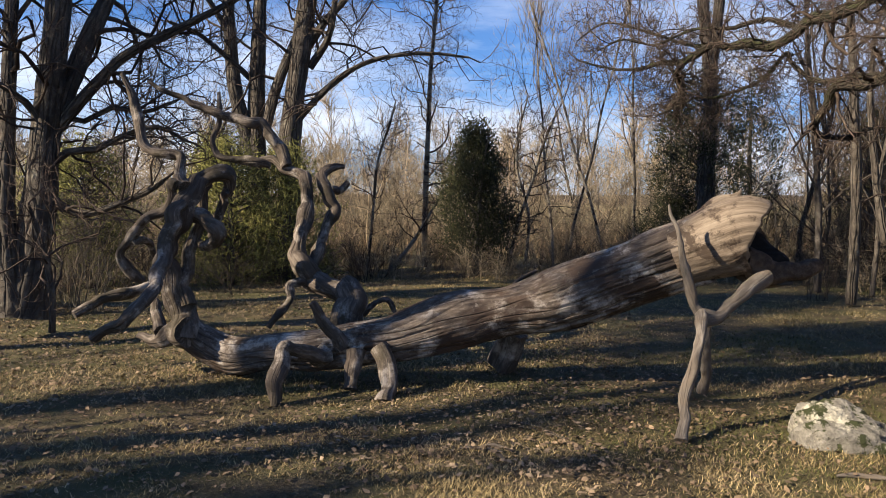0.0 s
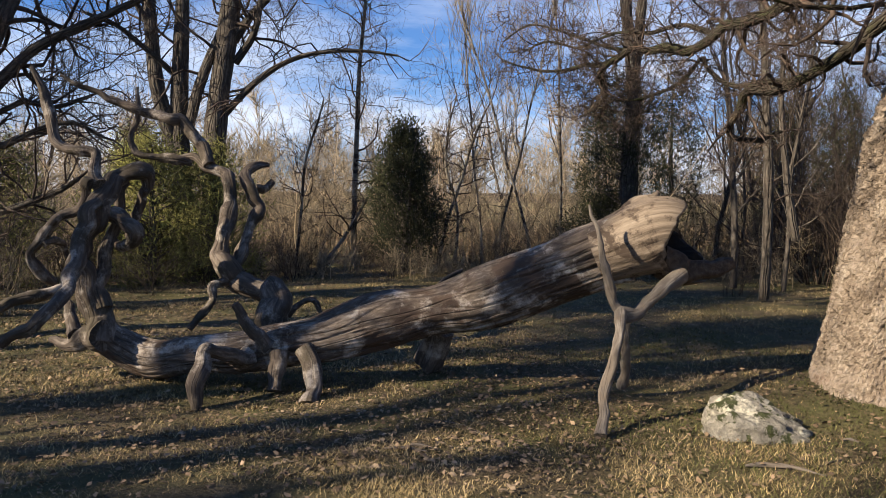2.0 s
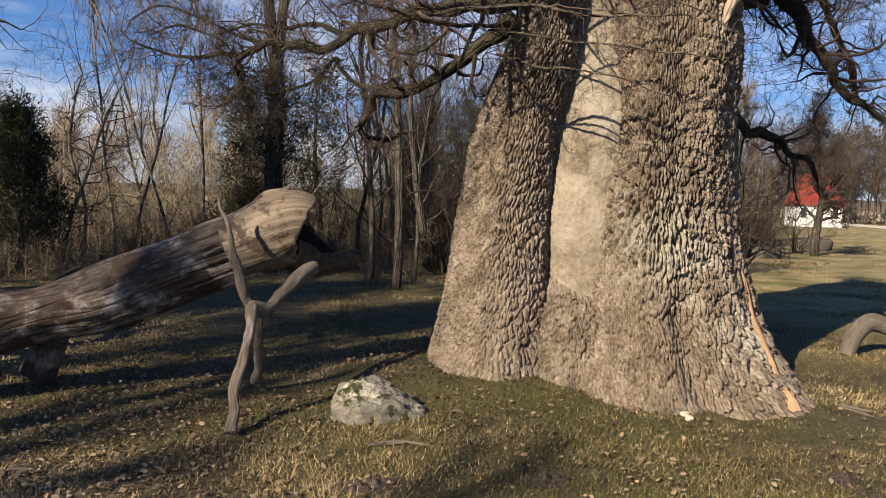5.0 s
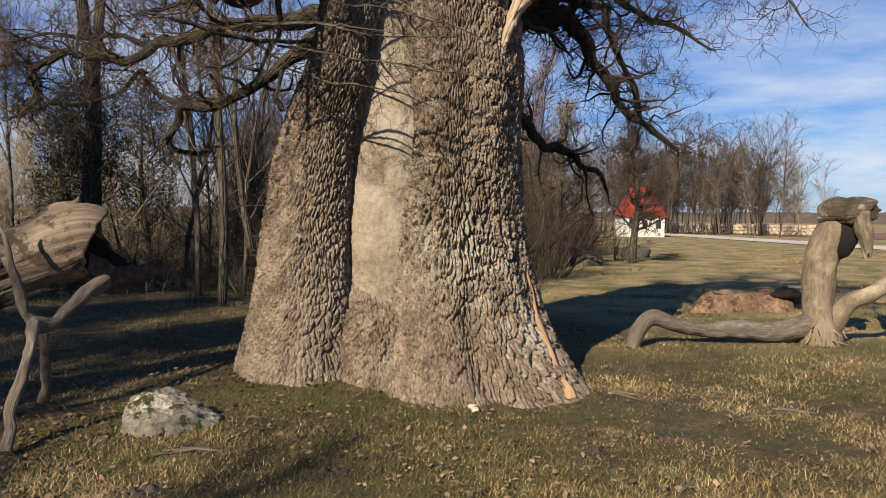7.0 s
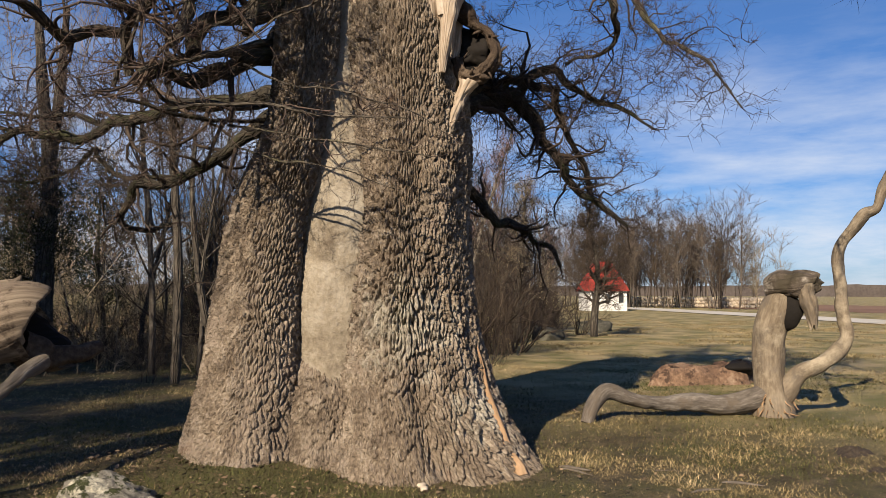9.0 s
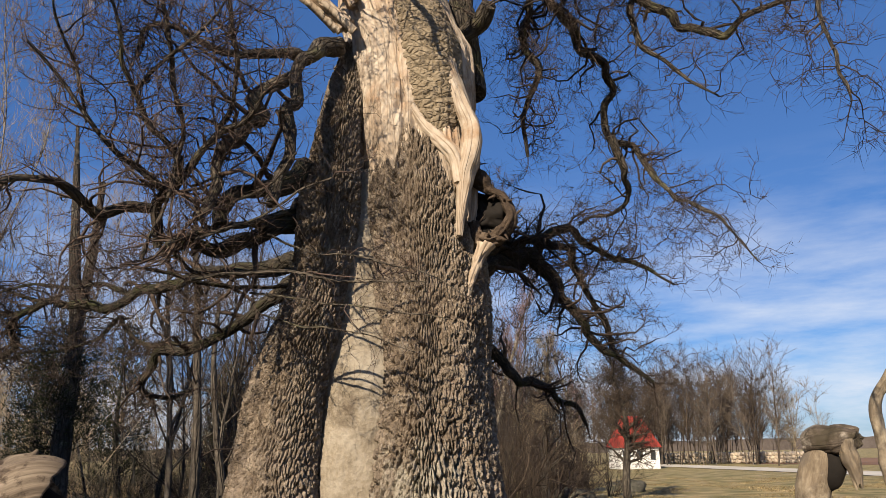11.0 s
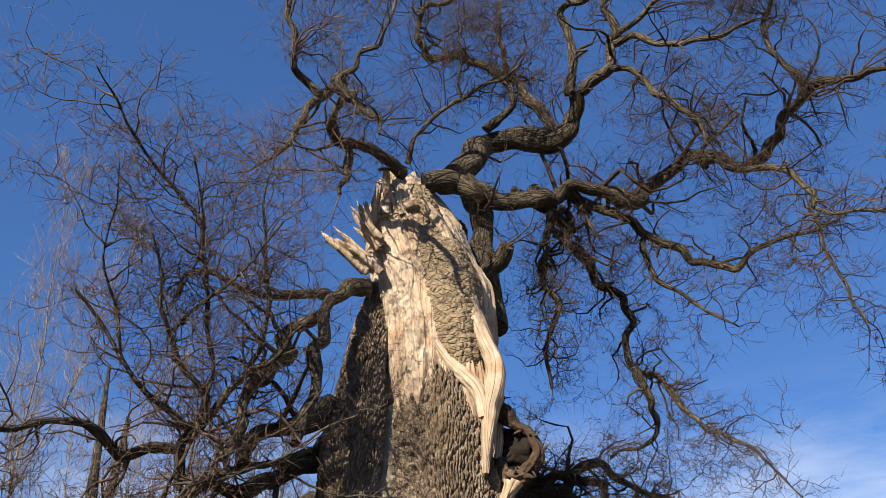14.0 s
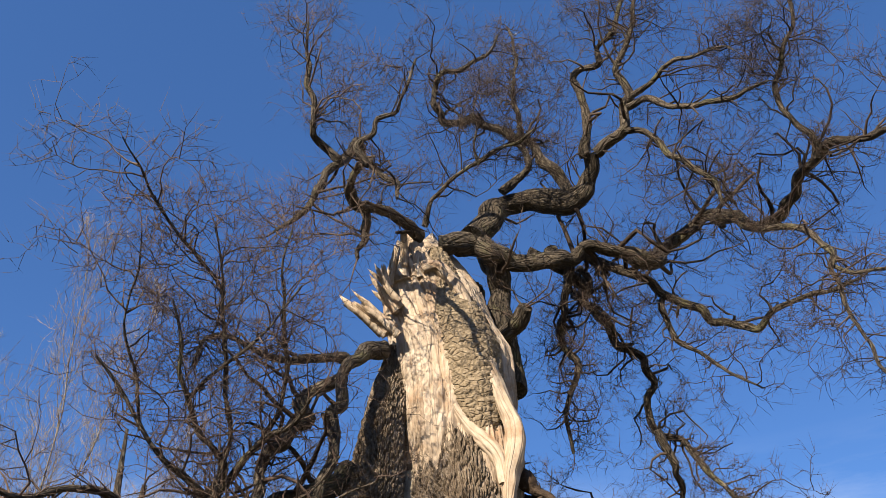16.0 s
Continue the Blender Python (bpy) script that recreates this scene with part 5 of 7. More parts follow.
BIRCH = (
    [(-0.43, 17.99, -0.22, 0.075), (-0.43, 17.99, 1.25, 0.067), (-0.37, 18.00, 2.98, 0.057), (-0.30, 18.00, 4.68, 0.049), (-0.18, 18.00, 5.98, 0.041), (-0.11, 18.00, 7.27, 0.033), (-0.06, 18.00, 8.80, 0.016)],
    [(-1.69, 16.92, 0.00, 0.039), (-1.56, 16.93, 1.26, 0.031), (-1.46, 16.94, 2.39, 0.031), (-1.19, 16.96, 3.26, 0.024), (-1.06, 16.97, 3.76, 0.015)],
    [(-1.19, 16.96, 0.00, 0.047), (-0.69, 17.15, 0.63, 0.040), (-0.31, 17.33, 1.26, 0.032), (0.07, 17.50, 1.91, 0.025)],
    [(1.46, 16.94, 0.14, 0.047), (1.64, 16.92, 1.03, 0.039), (1.94, 16.89, 1.91, 0.031), (2.18, 16.86, 2.77, 0.031), (2.47, 16.82, 3.51, 0.024)],
    [(1.84, 16.90, 0.15, 0.039), (1.89, 16.89, 1.28, 0.031), (1.63, 16.92, 2.28, 0.031), (1.68, 16.92, 3.15, 0.024), (1.86, 16.90, 3.89, 0.015)],
)


# ---- ground ----
OAK_AT = np.array([4.95, 5.28])
RIGHT, AWAY = np.array([0.8, -0.6]), np.array([0.6, 0.8])


def lie(x, y):
    """The ground's height."""
    x, y = np.asarray(x, float), np.asarray(y, float)
    far = np.hypot(x - 4, y - 4)
    h = 0.05 * (smooth_noise(x * 0.9, y * 0.9, 3) - 0.5) + 0.025 * (smooth_noise(x * 3.1, y * 3.1, 4) - 0.5)
    h = h * np.clip(1.4 - far / 40, 0.0, 1)
    return h + 0.15 * np.exp(-((np.hypot(x - OAK_AT[0] + 0.75, y - OAK_AT[1] - 0.75) / 1.25) ** 4)) - 0.01


def make_ground():
    geo = Geo()
    radii = np.concatenate([np.linspace(0.3, 16, 130), 16 * (1.045 ** np.arange(1, 115))])
    ang = np.arange(220) * 2 * math.pi / 220
    x = 3 + radii[:, None] * np.cos(ang)
    y = 3 + radii[:, None] * np.sin(ang)
    geo.grid(np.stack([x, y, lie(x, y)], -1), np.arange(221.0), radii, True, True, (0,))
    return tagged(part("ground", geo, GROUND, label="rough meadow of dry grass, moss and fallen leaves"), category="ground", kind="structure")


ground = make_ground()


def strip(name, near, far, width, material, z, label, category):
    """A flat band of land between two far points."""
    geo = Geo()
    a, b = np.array(near, float), np.array(far, float)
    side = np.array([-(b - a)[1], (b - a)[0]]) / np.linalg.norm(b - a)
    t = np.linspace(0, 1, 60)[:, None]
    mid = a + (b - a) * t
    cols = np.linspace(-0.5, 0.5, 5)
    wob = width * (1 + 0.1 * (smooth_noise(t[:, 0] * 30, 0 * t[:, 0], 8) - 0.5))
    P = mid[:, None] + side * (cols[None, :, None] * wob[:, None, None])
    Z = np.broadcast_to(z, P.shape[:2])
    geo.grid(np.concatenate([P, Z[..., None]], -1), np.arange(6.0), t[:, 0] * 50, False)
    return tagged(part(name, geo, material, label=label), category=category, kind="structure")


# ---- old oak ----
oak = thing("oak_tree", "huge ancient hollow oak with a split trunk and bare crooked crown", "tree")


def oak_place(lateral, along, z):
    xy = OAK_AT + np.multiply.outer(lateral, RIGHT) + np.multiply.outer(along, AWAY)
    return np.concatenate([xy, np.asarray(z)[..., None]], -1)


def bark_stem(geo, rows, deep, cols, step, cell=(0.052, 0.15), relief=0.045, seed=0, ribs=0.03, flare=0.0, ragged=0.0, fibre=0.0, burl=None, furrow=None, fade=0.0, worn=None, splits=0.0):
    """A standing stem. rows: lateral, along, z, half width. Relief: thick plates of bark with deep cracks between them, or long fibres and splits."""
    rows = np.asarray(rows, float)
    z = np.arange(rows[0, 2], rows[-1, 2], step)
    lat, alo, half = (np.interp(z, rows[:, 2], rows[:, i]) for i in (0, 1, 3))
    ker = np.hanning(9) / np.hanning(9).sum()
    lat, alo, half = (np.convolve(np.pad(a, 4, mode="edge"), ker, "valid") for a in (lat, alo, half))
    # most columns on the side that faces the clearing
    th = np.interp(np.arange(cols) / cols, (0, 0.43, 0.57, 1), (0, 1.83, 2 * math.pi - 1.83, 2 * math.pi))
    zz, tt = np.meshgrid(z, th, indexing="ij")
    U = tt / (2 * math.pi)
    girth = 2 * math.pi * np.percentile(half, 80)

    def ripple(size, tall, k):
        n = max(3, int(round(girth / size)))
        return smooth_noise(U * n, zz / tall, seed + k, n) - 0.5

    around = max(3, int(round(girth / cell[0])))
    u = U * around + 2.4 * ripple(0.34, 0.5, 31) + 1.3 * ripple(0.10, 0.16, 32) + 0.5 * ripple(0.035, 0.04, 33)
    v = zz / cell[1] + 0.9 * ripple(0.3, 0.34, 34) + 0.5 * ripple(0.06, 0.12, 35)
    plate = np.clip(crack_gap(u, v, seed, around) / 0.19, 0, 1) ** 0.8
    twice = 2 * around
    chip = np.clip(crack_gap(2 * u, 3.1 * v, seed + 5, twice) / 0.16, 0, 1) ** 0.7
    ridge = 1 - np.abs(2 * smooth_noise(U * max(3, int(girth / 0.15)) + 1.2 * ripple(0.4, 0.6, 36), zz / 1.1, seed + 37, max(3, int(girth / 0.15))) - 1)
    rise = 0.95 * plate + 0.22 * chip * plate + 0.45 * ridge + 0.35 * ripple(0.05, 0.07, 18) + 0.38 * ripple(0.022, 0.03, 19)
    h = relief * (rise - 1.0) * (0.75 + 0.6 * (ripple(0.8, 0.7, 4) + 0.5))
    if worn is not None:
        h = h * worn(tt, zz)
    if burl:
        swell = np.exp(-((((tt + math.pi) % (2 * math.pi) - math.pi - burl[0]) / burl[2]) ** 2) - ((zz - burl[1]) / burl[3]) ** 2)
        h = h * (1 + 0.8 * swell) + 0.06 * swell
    if fibre:
        h = h + fibre * (smooth_noise(U * 70 + 3 * smooth_noise(U * 8, zz * 1.5, seed + 8, 8), zz * 1.1, seed + 6, 70) - 0.5)
        h = h + 0.6 * fibre * (smooth_noise(U * 170 + 4 * smooth_noise(U * 8, zz * 1.5, seed + 8, 8), zz * 2.0, seed + 7, 170) - 0.5)
    if splits:
        line = U * 11 + 1.1 * ripple(0.7, 1.3, 51) + 0.25 * ripple(0.12, 0.2, 52)
        h = h - splits * np.exp(-(((line - np.floor(line)) - 0.5) / 0.035) ** 2) * np.clip(4 * ripple(0.4, 0.8, 53) + 0.7, 0, 1)
        h = h + 0.45 * splits * np.floor(4.5 * (ripple(0.16, 0.55, 54) + 0.5)) / 4.5
    if fade:
        h = h * np.clip((z[-1] - zz) / fade, 0.1, 1)
    if furrow:
        h = h - furrow[3] * np.exp(-(((tt + math.pi) % (2 * math.pi) - math.pi - furrow[0] - 0.16 * (smooth_noise(zz * 3, 0 * zz, seed + 33) - 0.5)) / furrow[1]) ** 2) * np.clip((furrow[2] - zz) / 0.4, 0, 1)
    h = h + ribs * (smooth_noise(U * 8, zz * 0.45, seed + 3, 8) - 0.5) * 2
    h = h + 0.5 * ribs * (smooth_noise(U * 14, zz * 1.3, seed + 13, 14) - 0.5) * 2
    if flare:
        h = h + flare * np.exp(-(zz - z[0]) / 0.28) * (smooth_noise(U * 9, 0 * zz, seed + 11, 9) - 0.45)
    x = lat[:, None] + (half[:, None] + h) * np.sin(tt)
    a = alo[:, None] - (half[:, None] * deep + h) * np.cos(tt)
    if ragged:
        zz = zz + ragged * (smooth_noise(U * 26, 0 * zz, seed + 15, 26) - 0.6) * np.clip((zz - z[-1] + 0.9) / 0.9, 0, 1)
    geo.grid(oak_place(x, a, zz), np.append(th, 2 * math.pi) * half.mean(), z, True, True)


def make_oak_trunk():
    left = [(-0.86, 0.10, -0.15, 0.71), (-0.83, 0.10, 0.05, 0.645), (-0.82, 0.10, 0.32, 0.57), (-0.785, 0.05, 0.65, 0.515), (-0.77, 0, 1.08, 0.46), (-0.74, -0.05, 1.51, 0.41), (-0.68, -0.10, 1.93, 0.39),
            (-0.58, -0.15, 2.35, 0.36), (-0.48, -0.20, 2.78, 0.33), (-0.41, -0.20, 3.21, 0.31), (-0.34, -0.20, 3.64, 0.30), (-0.30, -0.20, 4.08, 0.27), (-0.27, -0.20, 4.63, 0.23), (-0.22, -0.20, 5.15, 0.17), (-0.15, -0.20, 5.7, 0.09)]
    geo = Geo()
    bark_stem(geo, left, 1.45, 320, 0.0155, cell=(0.032, 0.11), seed=3, relief=0.046, flare=0.30, ribs=0.085, worn=lambda t, z: np.clip(0.6 + 0.35 * z, 0.65, 1))
    part("left_stem", geo, OAK_BARK, oak, "leaning living stem with deeply furrowed bark")
    right = [(0.82, -0.40, -0.22, 1.12), (0.76, -0.38, -0.05, 1.03), (0.71, -0.34, 0.08, 0.95), (0.66, -0.25, 0.35, 0.86), (0.60, -0.20, 0.66, 0.77), (0.58, -0.10, 1.08, 0.71), (0.57, -0.10, 1.51, 0.66), (0.59, -0.10, 1.94, 0.63),
             (0.59, -0.10, 2.38, 0.61), (0.59, -0.10, 2.82, 0.60), (0.58, -0.10, 3.27, 0.58), (0.57, -0.10, 3.71, 0.57), (0.54, -0.10, 4.1, 0.55), (0.51, -0.08, 4.5, 0.54), (0.50, 0.0, 4.8, 0.45)]
    geo = Geo()
    bark_stem(geo, right, 1.05, 470, 0.0155, cell=(0.034, 0.17), seed=8, relief=0.054, flare=0.34, ribs=0.085, burl=(-0.1, 1.35, 0.3, 0.45), furrow=(0.08, 0.12, 1.05, 0.15), ragged=0.8)
    part("main_stem", geo, OAK_BARK, oak, "broad stem with thick grey plated bark")
    back = [(0.0, 0.75, -0.2, 1.35), (0.0, 0.75, 0.4, 1.15), (0.05, 0.6, 1.5, 0.98), (0.1, 0.5, 3.0, 0.86), (0.25, 0.45, 4.5, 0.70), (0.4, 0.45, 5.8, 0.55), (0.45, 0.4, 6.9, 0.42)]
    geo = Geo()
    bark_stem(geo, back, 0.85, 110, 0.05, seed=12, relief=0.04, flare=0.2)
    part("back_stem", geo, OAK_BARK, oak)
    middle = [(-0.18, -0.05, -0.2, 0.72), (-0.15, -0.06, 0.2, 0.62), (-0.12, -0.08, 0.55, 0.55), (-0.12, -0.02, 0.85, 0.49), (-0.14, 0.12, 1.15, 0.36)]
    geo = Geo()
    bark_stem(geo, middle, 1.05, 210, 0.014, cell=(0.029, 0.11), seed=17, relief=0.036, flare=0.2, ribs=0.06, fade=0.45)
    part("middle_root", geo, OAK_BARK, oak)
    # smooth clay that fills the split between the stems
    panel = [(-0.02, -0.15, 0.70, 0.42), (-0.02, -0.16, 1.5, 0.42), (0.0, -0.15, 2.2, 0.42), (0.05, -0.14, 3.0, 0.36), (0.07, -0.14, 3.6, 0.30), (0.10, -0.12, 4.3, 0.26)]
    geo = Geo()
    bark_stem(geo, panel, 1.05, 120, 0.03, cell=(0.3, 0.4), relief=0.008, seed=21, ribs=0.012)
    part("clay_filling", geo, CLAY, oak, "smooth beige clay filling the split")
    top = [(0.48, -0.1, 3.9, 0.46), (0.50, -0.1, 4.25, 0.545), (0.50, -0.1, 4.6, 0.60), (0.50, -0.1, 5.08, 0.65), (0.45, -0.1, 5.63, 0.66), (0.31, -0.1, 6.06, 0.60), (0.20, -0.1, 6.51, 0.55), (0.12, -0.1, 6.9, 0.41), (0.02, -0.1, 7.25, 0.22)]
    geo = Geo()
    bark_stem(geo, top, 0.95, 230, 0.022, cell=(0.16, 0.6), relief=0.012, seed=31, ribs=0.035, ragged=0.75, fibre=0.035, splits=0.045)
    part("bare_top", geo, BARE_WOOD, oak, "pale barkless broken top of the trunk")
    fill = [(0.74, -0.44, 4.3, 0.11), (0.70, -0.48, 4.62, 0.24), (0.66, -0.49, 4.95, 0.30), (0.59, -0.51, 5.5, 0.34), (0.50, -0.49, 5.9, 0.30), (0.38, -0.43, 6.3, 0.22), (0.33, -0.40, 6.65, 0.16), (0.29, -0.36, 6.95, 0.08)]
    geo = Geo()
    bark_stem(geo, fill, 1.1, 120, 0.02, cell=(0.14, 0.07), relief=0.022, seed=41, ribs=0.015)
    part("cracked_filling", geo, DARK_CLAY, oak, "cracked brown clay filling the hollow top")
    web = [(0.93, -0.22, 3.1, 0.05), (0.88, -0.30, 3.5, 0.13), (0.82, -0.38, 4.0, 0.22), (0.77, -0.41, 4.4, 0.27), (0.74, -0.40, 4.8, 0.24), (0.72, -0.34, 5.2, 0.12)]
    geo = Geo()
    bark_stem(geo, web, 1.1, 90, 0.02, cell=(0.2, 0.7), relief=0.008, seed=45, ribs=0.03, fibre=0.05, splits=0.03)
    part("grey_wood", geo, BARE_WOOD, oak, "smooth grey bare wood below the hollow")
    for n, points in enumerate(OAK_WOOD):
        geo = Geo()
        line = spline(points, 0.02)
        line[:, 3] *= 1.05 if n < 2 else 1.4 if points[0][2] < 2 else 0.78
        spike = 2 <= n <= 7
        if spike:
            line = line[:max(6, int(0.45 * len(line)))]
            line[:, 3] *= np.linspace(1, 0.3, len(line))
        pipe(geo, line, 30, 0.2, n + 300, True, 0.05, 0.3)
        if spike:
            rng = np.random.default_rng(n + 40)
            full = np.asarray(points, float)
            k = 9
            base = full[0, :3] + rng.normal(size=(k, 3)) * full[0, 3] * 0.4
            way = unit(unit(full[-1, :3] - full[0, :3])[None] + 0.09 * rng.normal(size=(k, 3)))
            P, R = sprout(rng, base, way, np.linalg.norm(full[-1, :3] - full[0, :3]) * rng.uniform(0.3, 0.9, k), full[0, 3] * rng.uniform(0.25, 0.6, k), 6, 0.05, 0.0, 0.45)
            geo.batch(P, R, 4)
        torn = points[0][2] < 2
        part("wood_ridge", geo, TORN_WOOD if torn else BARE_WOOD, oak, "torn strip of orange bare wood" if torn else "bleached ridge of bare wood")
    for n, points in enumerate(STUB_RIM):
        geo = Geo()
        line = spline(points, 0.015)
        line[:, 3] *= 0.8
        pipe(geo, line, 26, 0.55, n + 340, True, 0.6, 0.5)
        rng = np.random.default_rng(n)
        pick = line[rng.integers(0, len(line), 70)]
        P, R = sprout(rng, pick[:, :3], unit(rng.normal(size=(70, 3)) + np.array([0, 0, 0.2])), rng.uniform(0.05, 0.16, 70), pick[:, 3] * rng.uniform(0.3, 0.7, 70), 4, 0.4)
        if n == 0:
            geo.batch(P, R, 5)
        part("broken_rim", geo, ROTTEN if n == 0 else BARE_WOOD, oak, "ragged rotten rim of a lost limb" if n == 0 else "bleached wood below the lost limb")
    # A near-black ball stands for the shaded cavity of the lost limb.
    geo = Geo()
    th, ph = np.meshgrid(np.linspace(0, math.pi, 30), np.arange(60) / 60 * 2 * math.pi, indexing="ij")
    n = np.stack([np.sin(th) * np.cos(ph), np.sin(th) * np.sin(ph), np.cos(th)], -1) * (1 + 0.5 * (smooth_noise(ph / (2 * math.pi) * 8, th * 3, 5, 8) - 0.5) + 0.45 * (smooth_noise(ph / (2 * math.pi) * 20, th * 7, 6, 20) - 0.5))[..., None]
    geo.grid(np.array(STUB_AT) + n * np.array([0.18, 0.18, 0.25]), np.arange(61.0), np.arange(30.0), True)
    part("stub_shade", geo, HOLLOW_SHADE, oak, "near-black ball for the shaded hollow where a limb broke off")


make_oak_trunk()


def make_post():
    """The capped stake at the very top of the broken trunk."""
    post = thing("capped_stake", "short pale stake with a flat dark cap on the broken trunk", "stake")
    geo = Geo()
    pipe(geo, spline([(4.50, 4.82, 6.50, 0.045), (4.44, 4.75, 6.70, 0.042), (4.38, 4.68, 6.83, 0.040)], 0.03), 14, 0.08, 2)
    part("shaft", geo, BARE_WOOD, post)
    geo = Geo()
    pipe(geo, np.array([(4.383, 4.683, 6.822, 0.07), (4.380, 4.680, 6.828, 0.098), (4.372, 4.671, 6.846, 0.098), (4.369, 4.668, 6.852, 0.06)]), 24, 0.03, 3)
    part("cap", geo, ROTTEN, post, "flat dark cap")


make_post()


def twigs_on(rng, lines, density, geo, size=1.0, lift=0.05, levels=3, spread=0.9, fine=5, boughs=0.0, thin=1.0, crook=0.45):
    """Side shoots in three generations along limbs; lines: arrays of x, y, z, r."""
    base, way, rad, far = [], [], [], []
    if boughs:
        grown = []
        for line in lines:
            s = np.concatenate([[0], np.cumsum(np.linalg.norm(np.diff(line[:, :3], axis=0), axis=1))])
            t = s[-1] * rng.uniform(0.15, 0.97, rng.poisson(boughs * s[-1]))
            p = np.stack([np.interp(t, s, line[:, k]) for k in range(4)], 1)
            if len(t) == 0:
                continue
            keep = rng.uniform(0, 1, len(t)) < np.clip(1.2 - p[:, 3] / 0.13, 0.12, 1)
            t, p = t[keep], p[keep]
            if len(t) == 0:
                continue
            tang = unit(np.stack([np.interp(t, s, np.gradient(line[:, k], s)) for k in range(3)], 1))
            side = unit(np.cross(tang, rng.normal(size=tang.shape)))
            L = size * rng.uniform(0.35, 1.0, len(t)) * (0.8 + 8 * np.minimum(p[:, 3], 0.09))
            P, R = sprout(rng, p[:, :3], unit(0.5 * tang + side + np.array([0, 0, lift])), L, np.clip(p[:, 3] * 0.42, 0.008, 0.034), 8, crook, lift * 0.6, 0.3)
            geo.batch(P, R, 5)
            grown += [np.concatenate([a, b[:, None]], 1) for a, b in zip(P, R)]
        lines = list(lines) + grown
    for line in lines:
        s = np.concatenate([[0], np.cumsum(np.linalg.norm(np.diff(line[:, :3], axis=0), axis=1))])
        n = rng.poisson(density * s[-1])
        t = np.sort(s[-1] * rng.uniform(0.12, 1.0, n) ** 0.75)
        if len(t) == 0:
            continue
        p = np.stack([np.interp(t, s, line[:, k]) for k in range(4)], 1)
        keep = rng.uniform(0, 1, len(t)) < np.clip(1.15 - p[:, 3] / 0.11, 0.06, 1)
        t, p = t[keep], p[keep]
        tang = unit(np.stack([np.interp(t, s, np.gradient(line[:, k], s)) for k in range(3)], 1))
        side = unit(np.cross(tang, rng.normal(size=tang.shape)))
        base.append(p[:, :3])
        way.append(unit(0.45 * tang + spread * side + np.array([0, 0, lift])))
        rad.append(p[:, 3])
        # a leader that carries the limb's end on
        base.append(line[-1:, :3])
        way.append(unit(line[-1:, :3] - line[-4:-3, :3]))
        rad.append(line[-1:, 3] * 1.6)
    base, way, rad = np.vstack(base), np.vstack(way), np.concatenate(rad)
    length = size * rng.uniform(0.3, 1.0, len(base)) * (0.55 + 5 * np.minimum(rad, 0.08))
    P, R = sprout(rng, base, way, length, thin * np.clip(rad * 0.45, 0.0055, 0.016), 5, crook, lift * 0.7)
    geo.batch(P, R, 4)
    b, w, r, who = offshoots(rng, P, R, fine, 0.2, 1.0, 0.85, lift)
    P2, R2 = sprout(rng, b, w, length[who] * rng.uniform(0.25, 0.6, len(b)), np.clip(r * 0.6, 0.0036 * thin, 0.008), 4, 0.9 * crook, lift)
    geo.batch(P2, R2, 3)
    if levels > 2:
        b, w, r, who2 = offshoots(rng, P2, R2, max(1, fine - 2), 0.25, 1.0, 0.8, lift)
        P3, R3 = sprout(rng, b, w, size * rng.uniform(0.08, 0.26, len(b)), np.clip(r * 0.9, 0.003 * thin, 0.0045 * thin), 2, 0.25, lift, 0.7)
        geo.batch(P3, R3, 3)


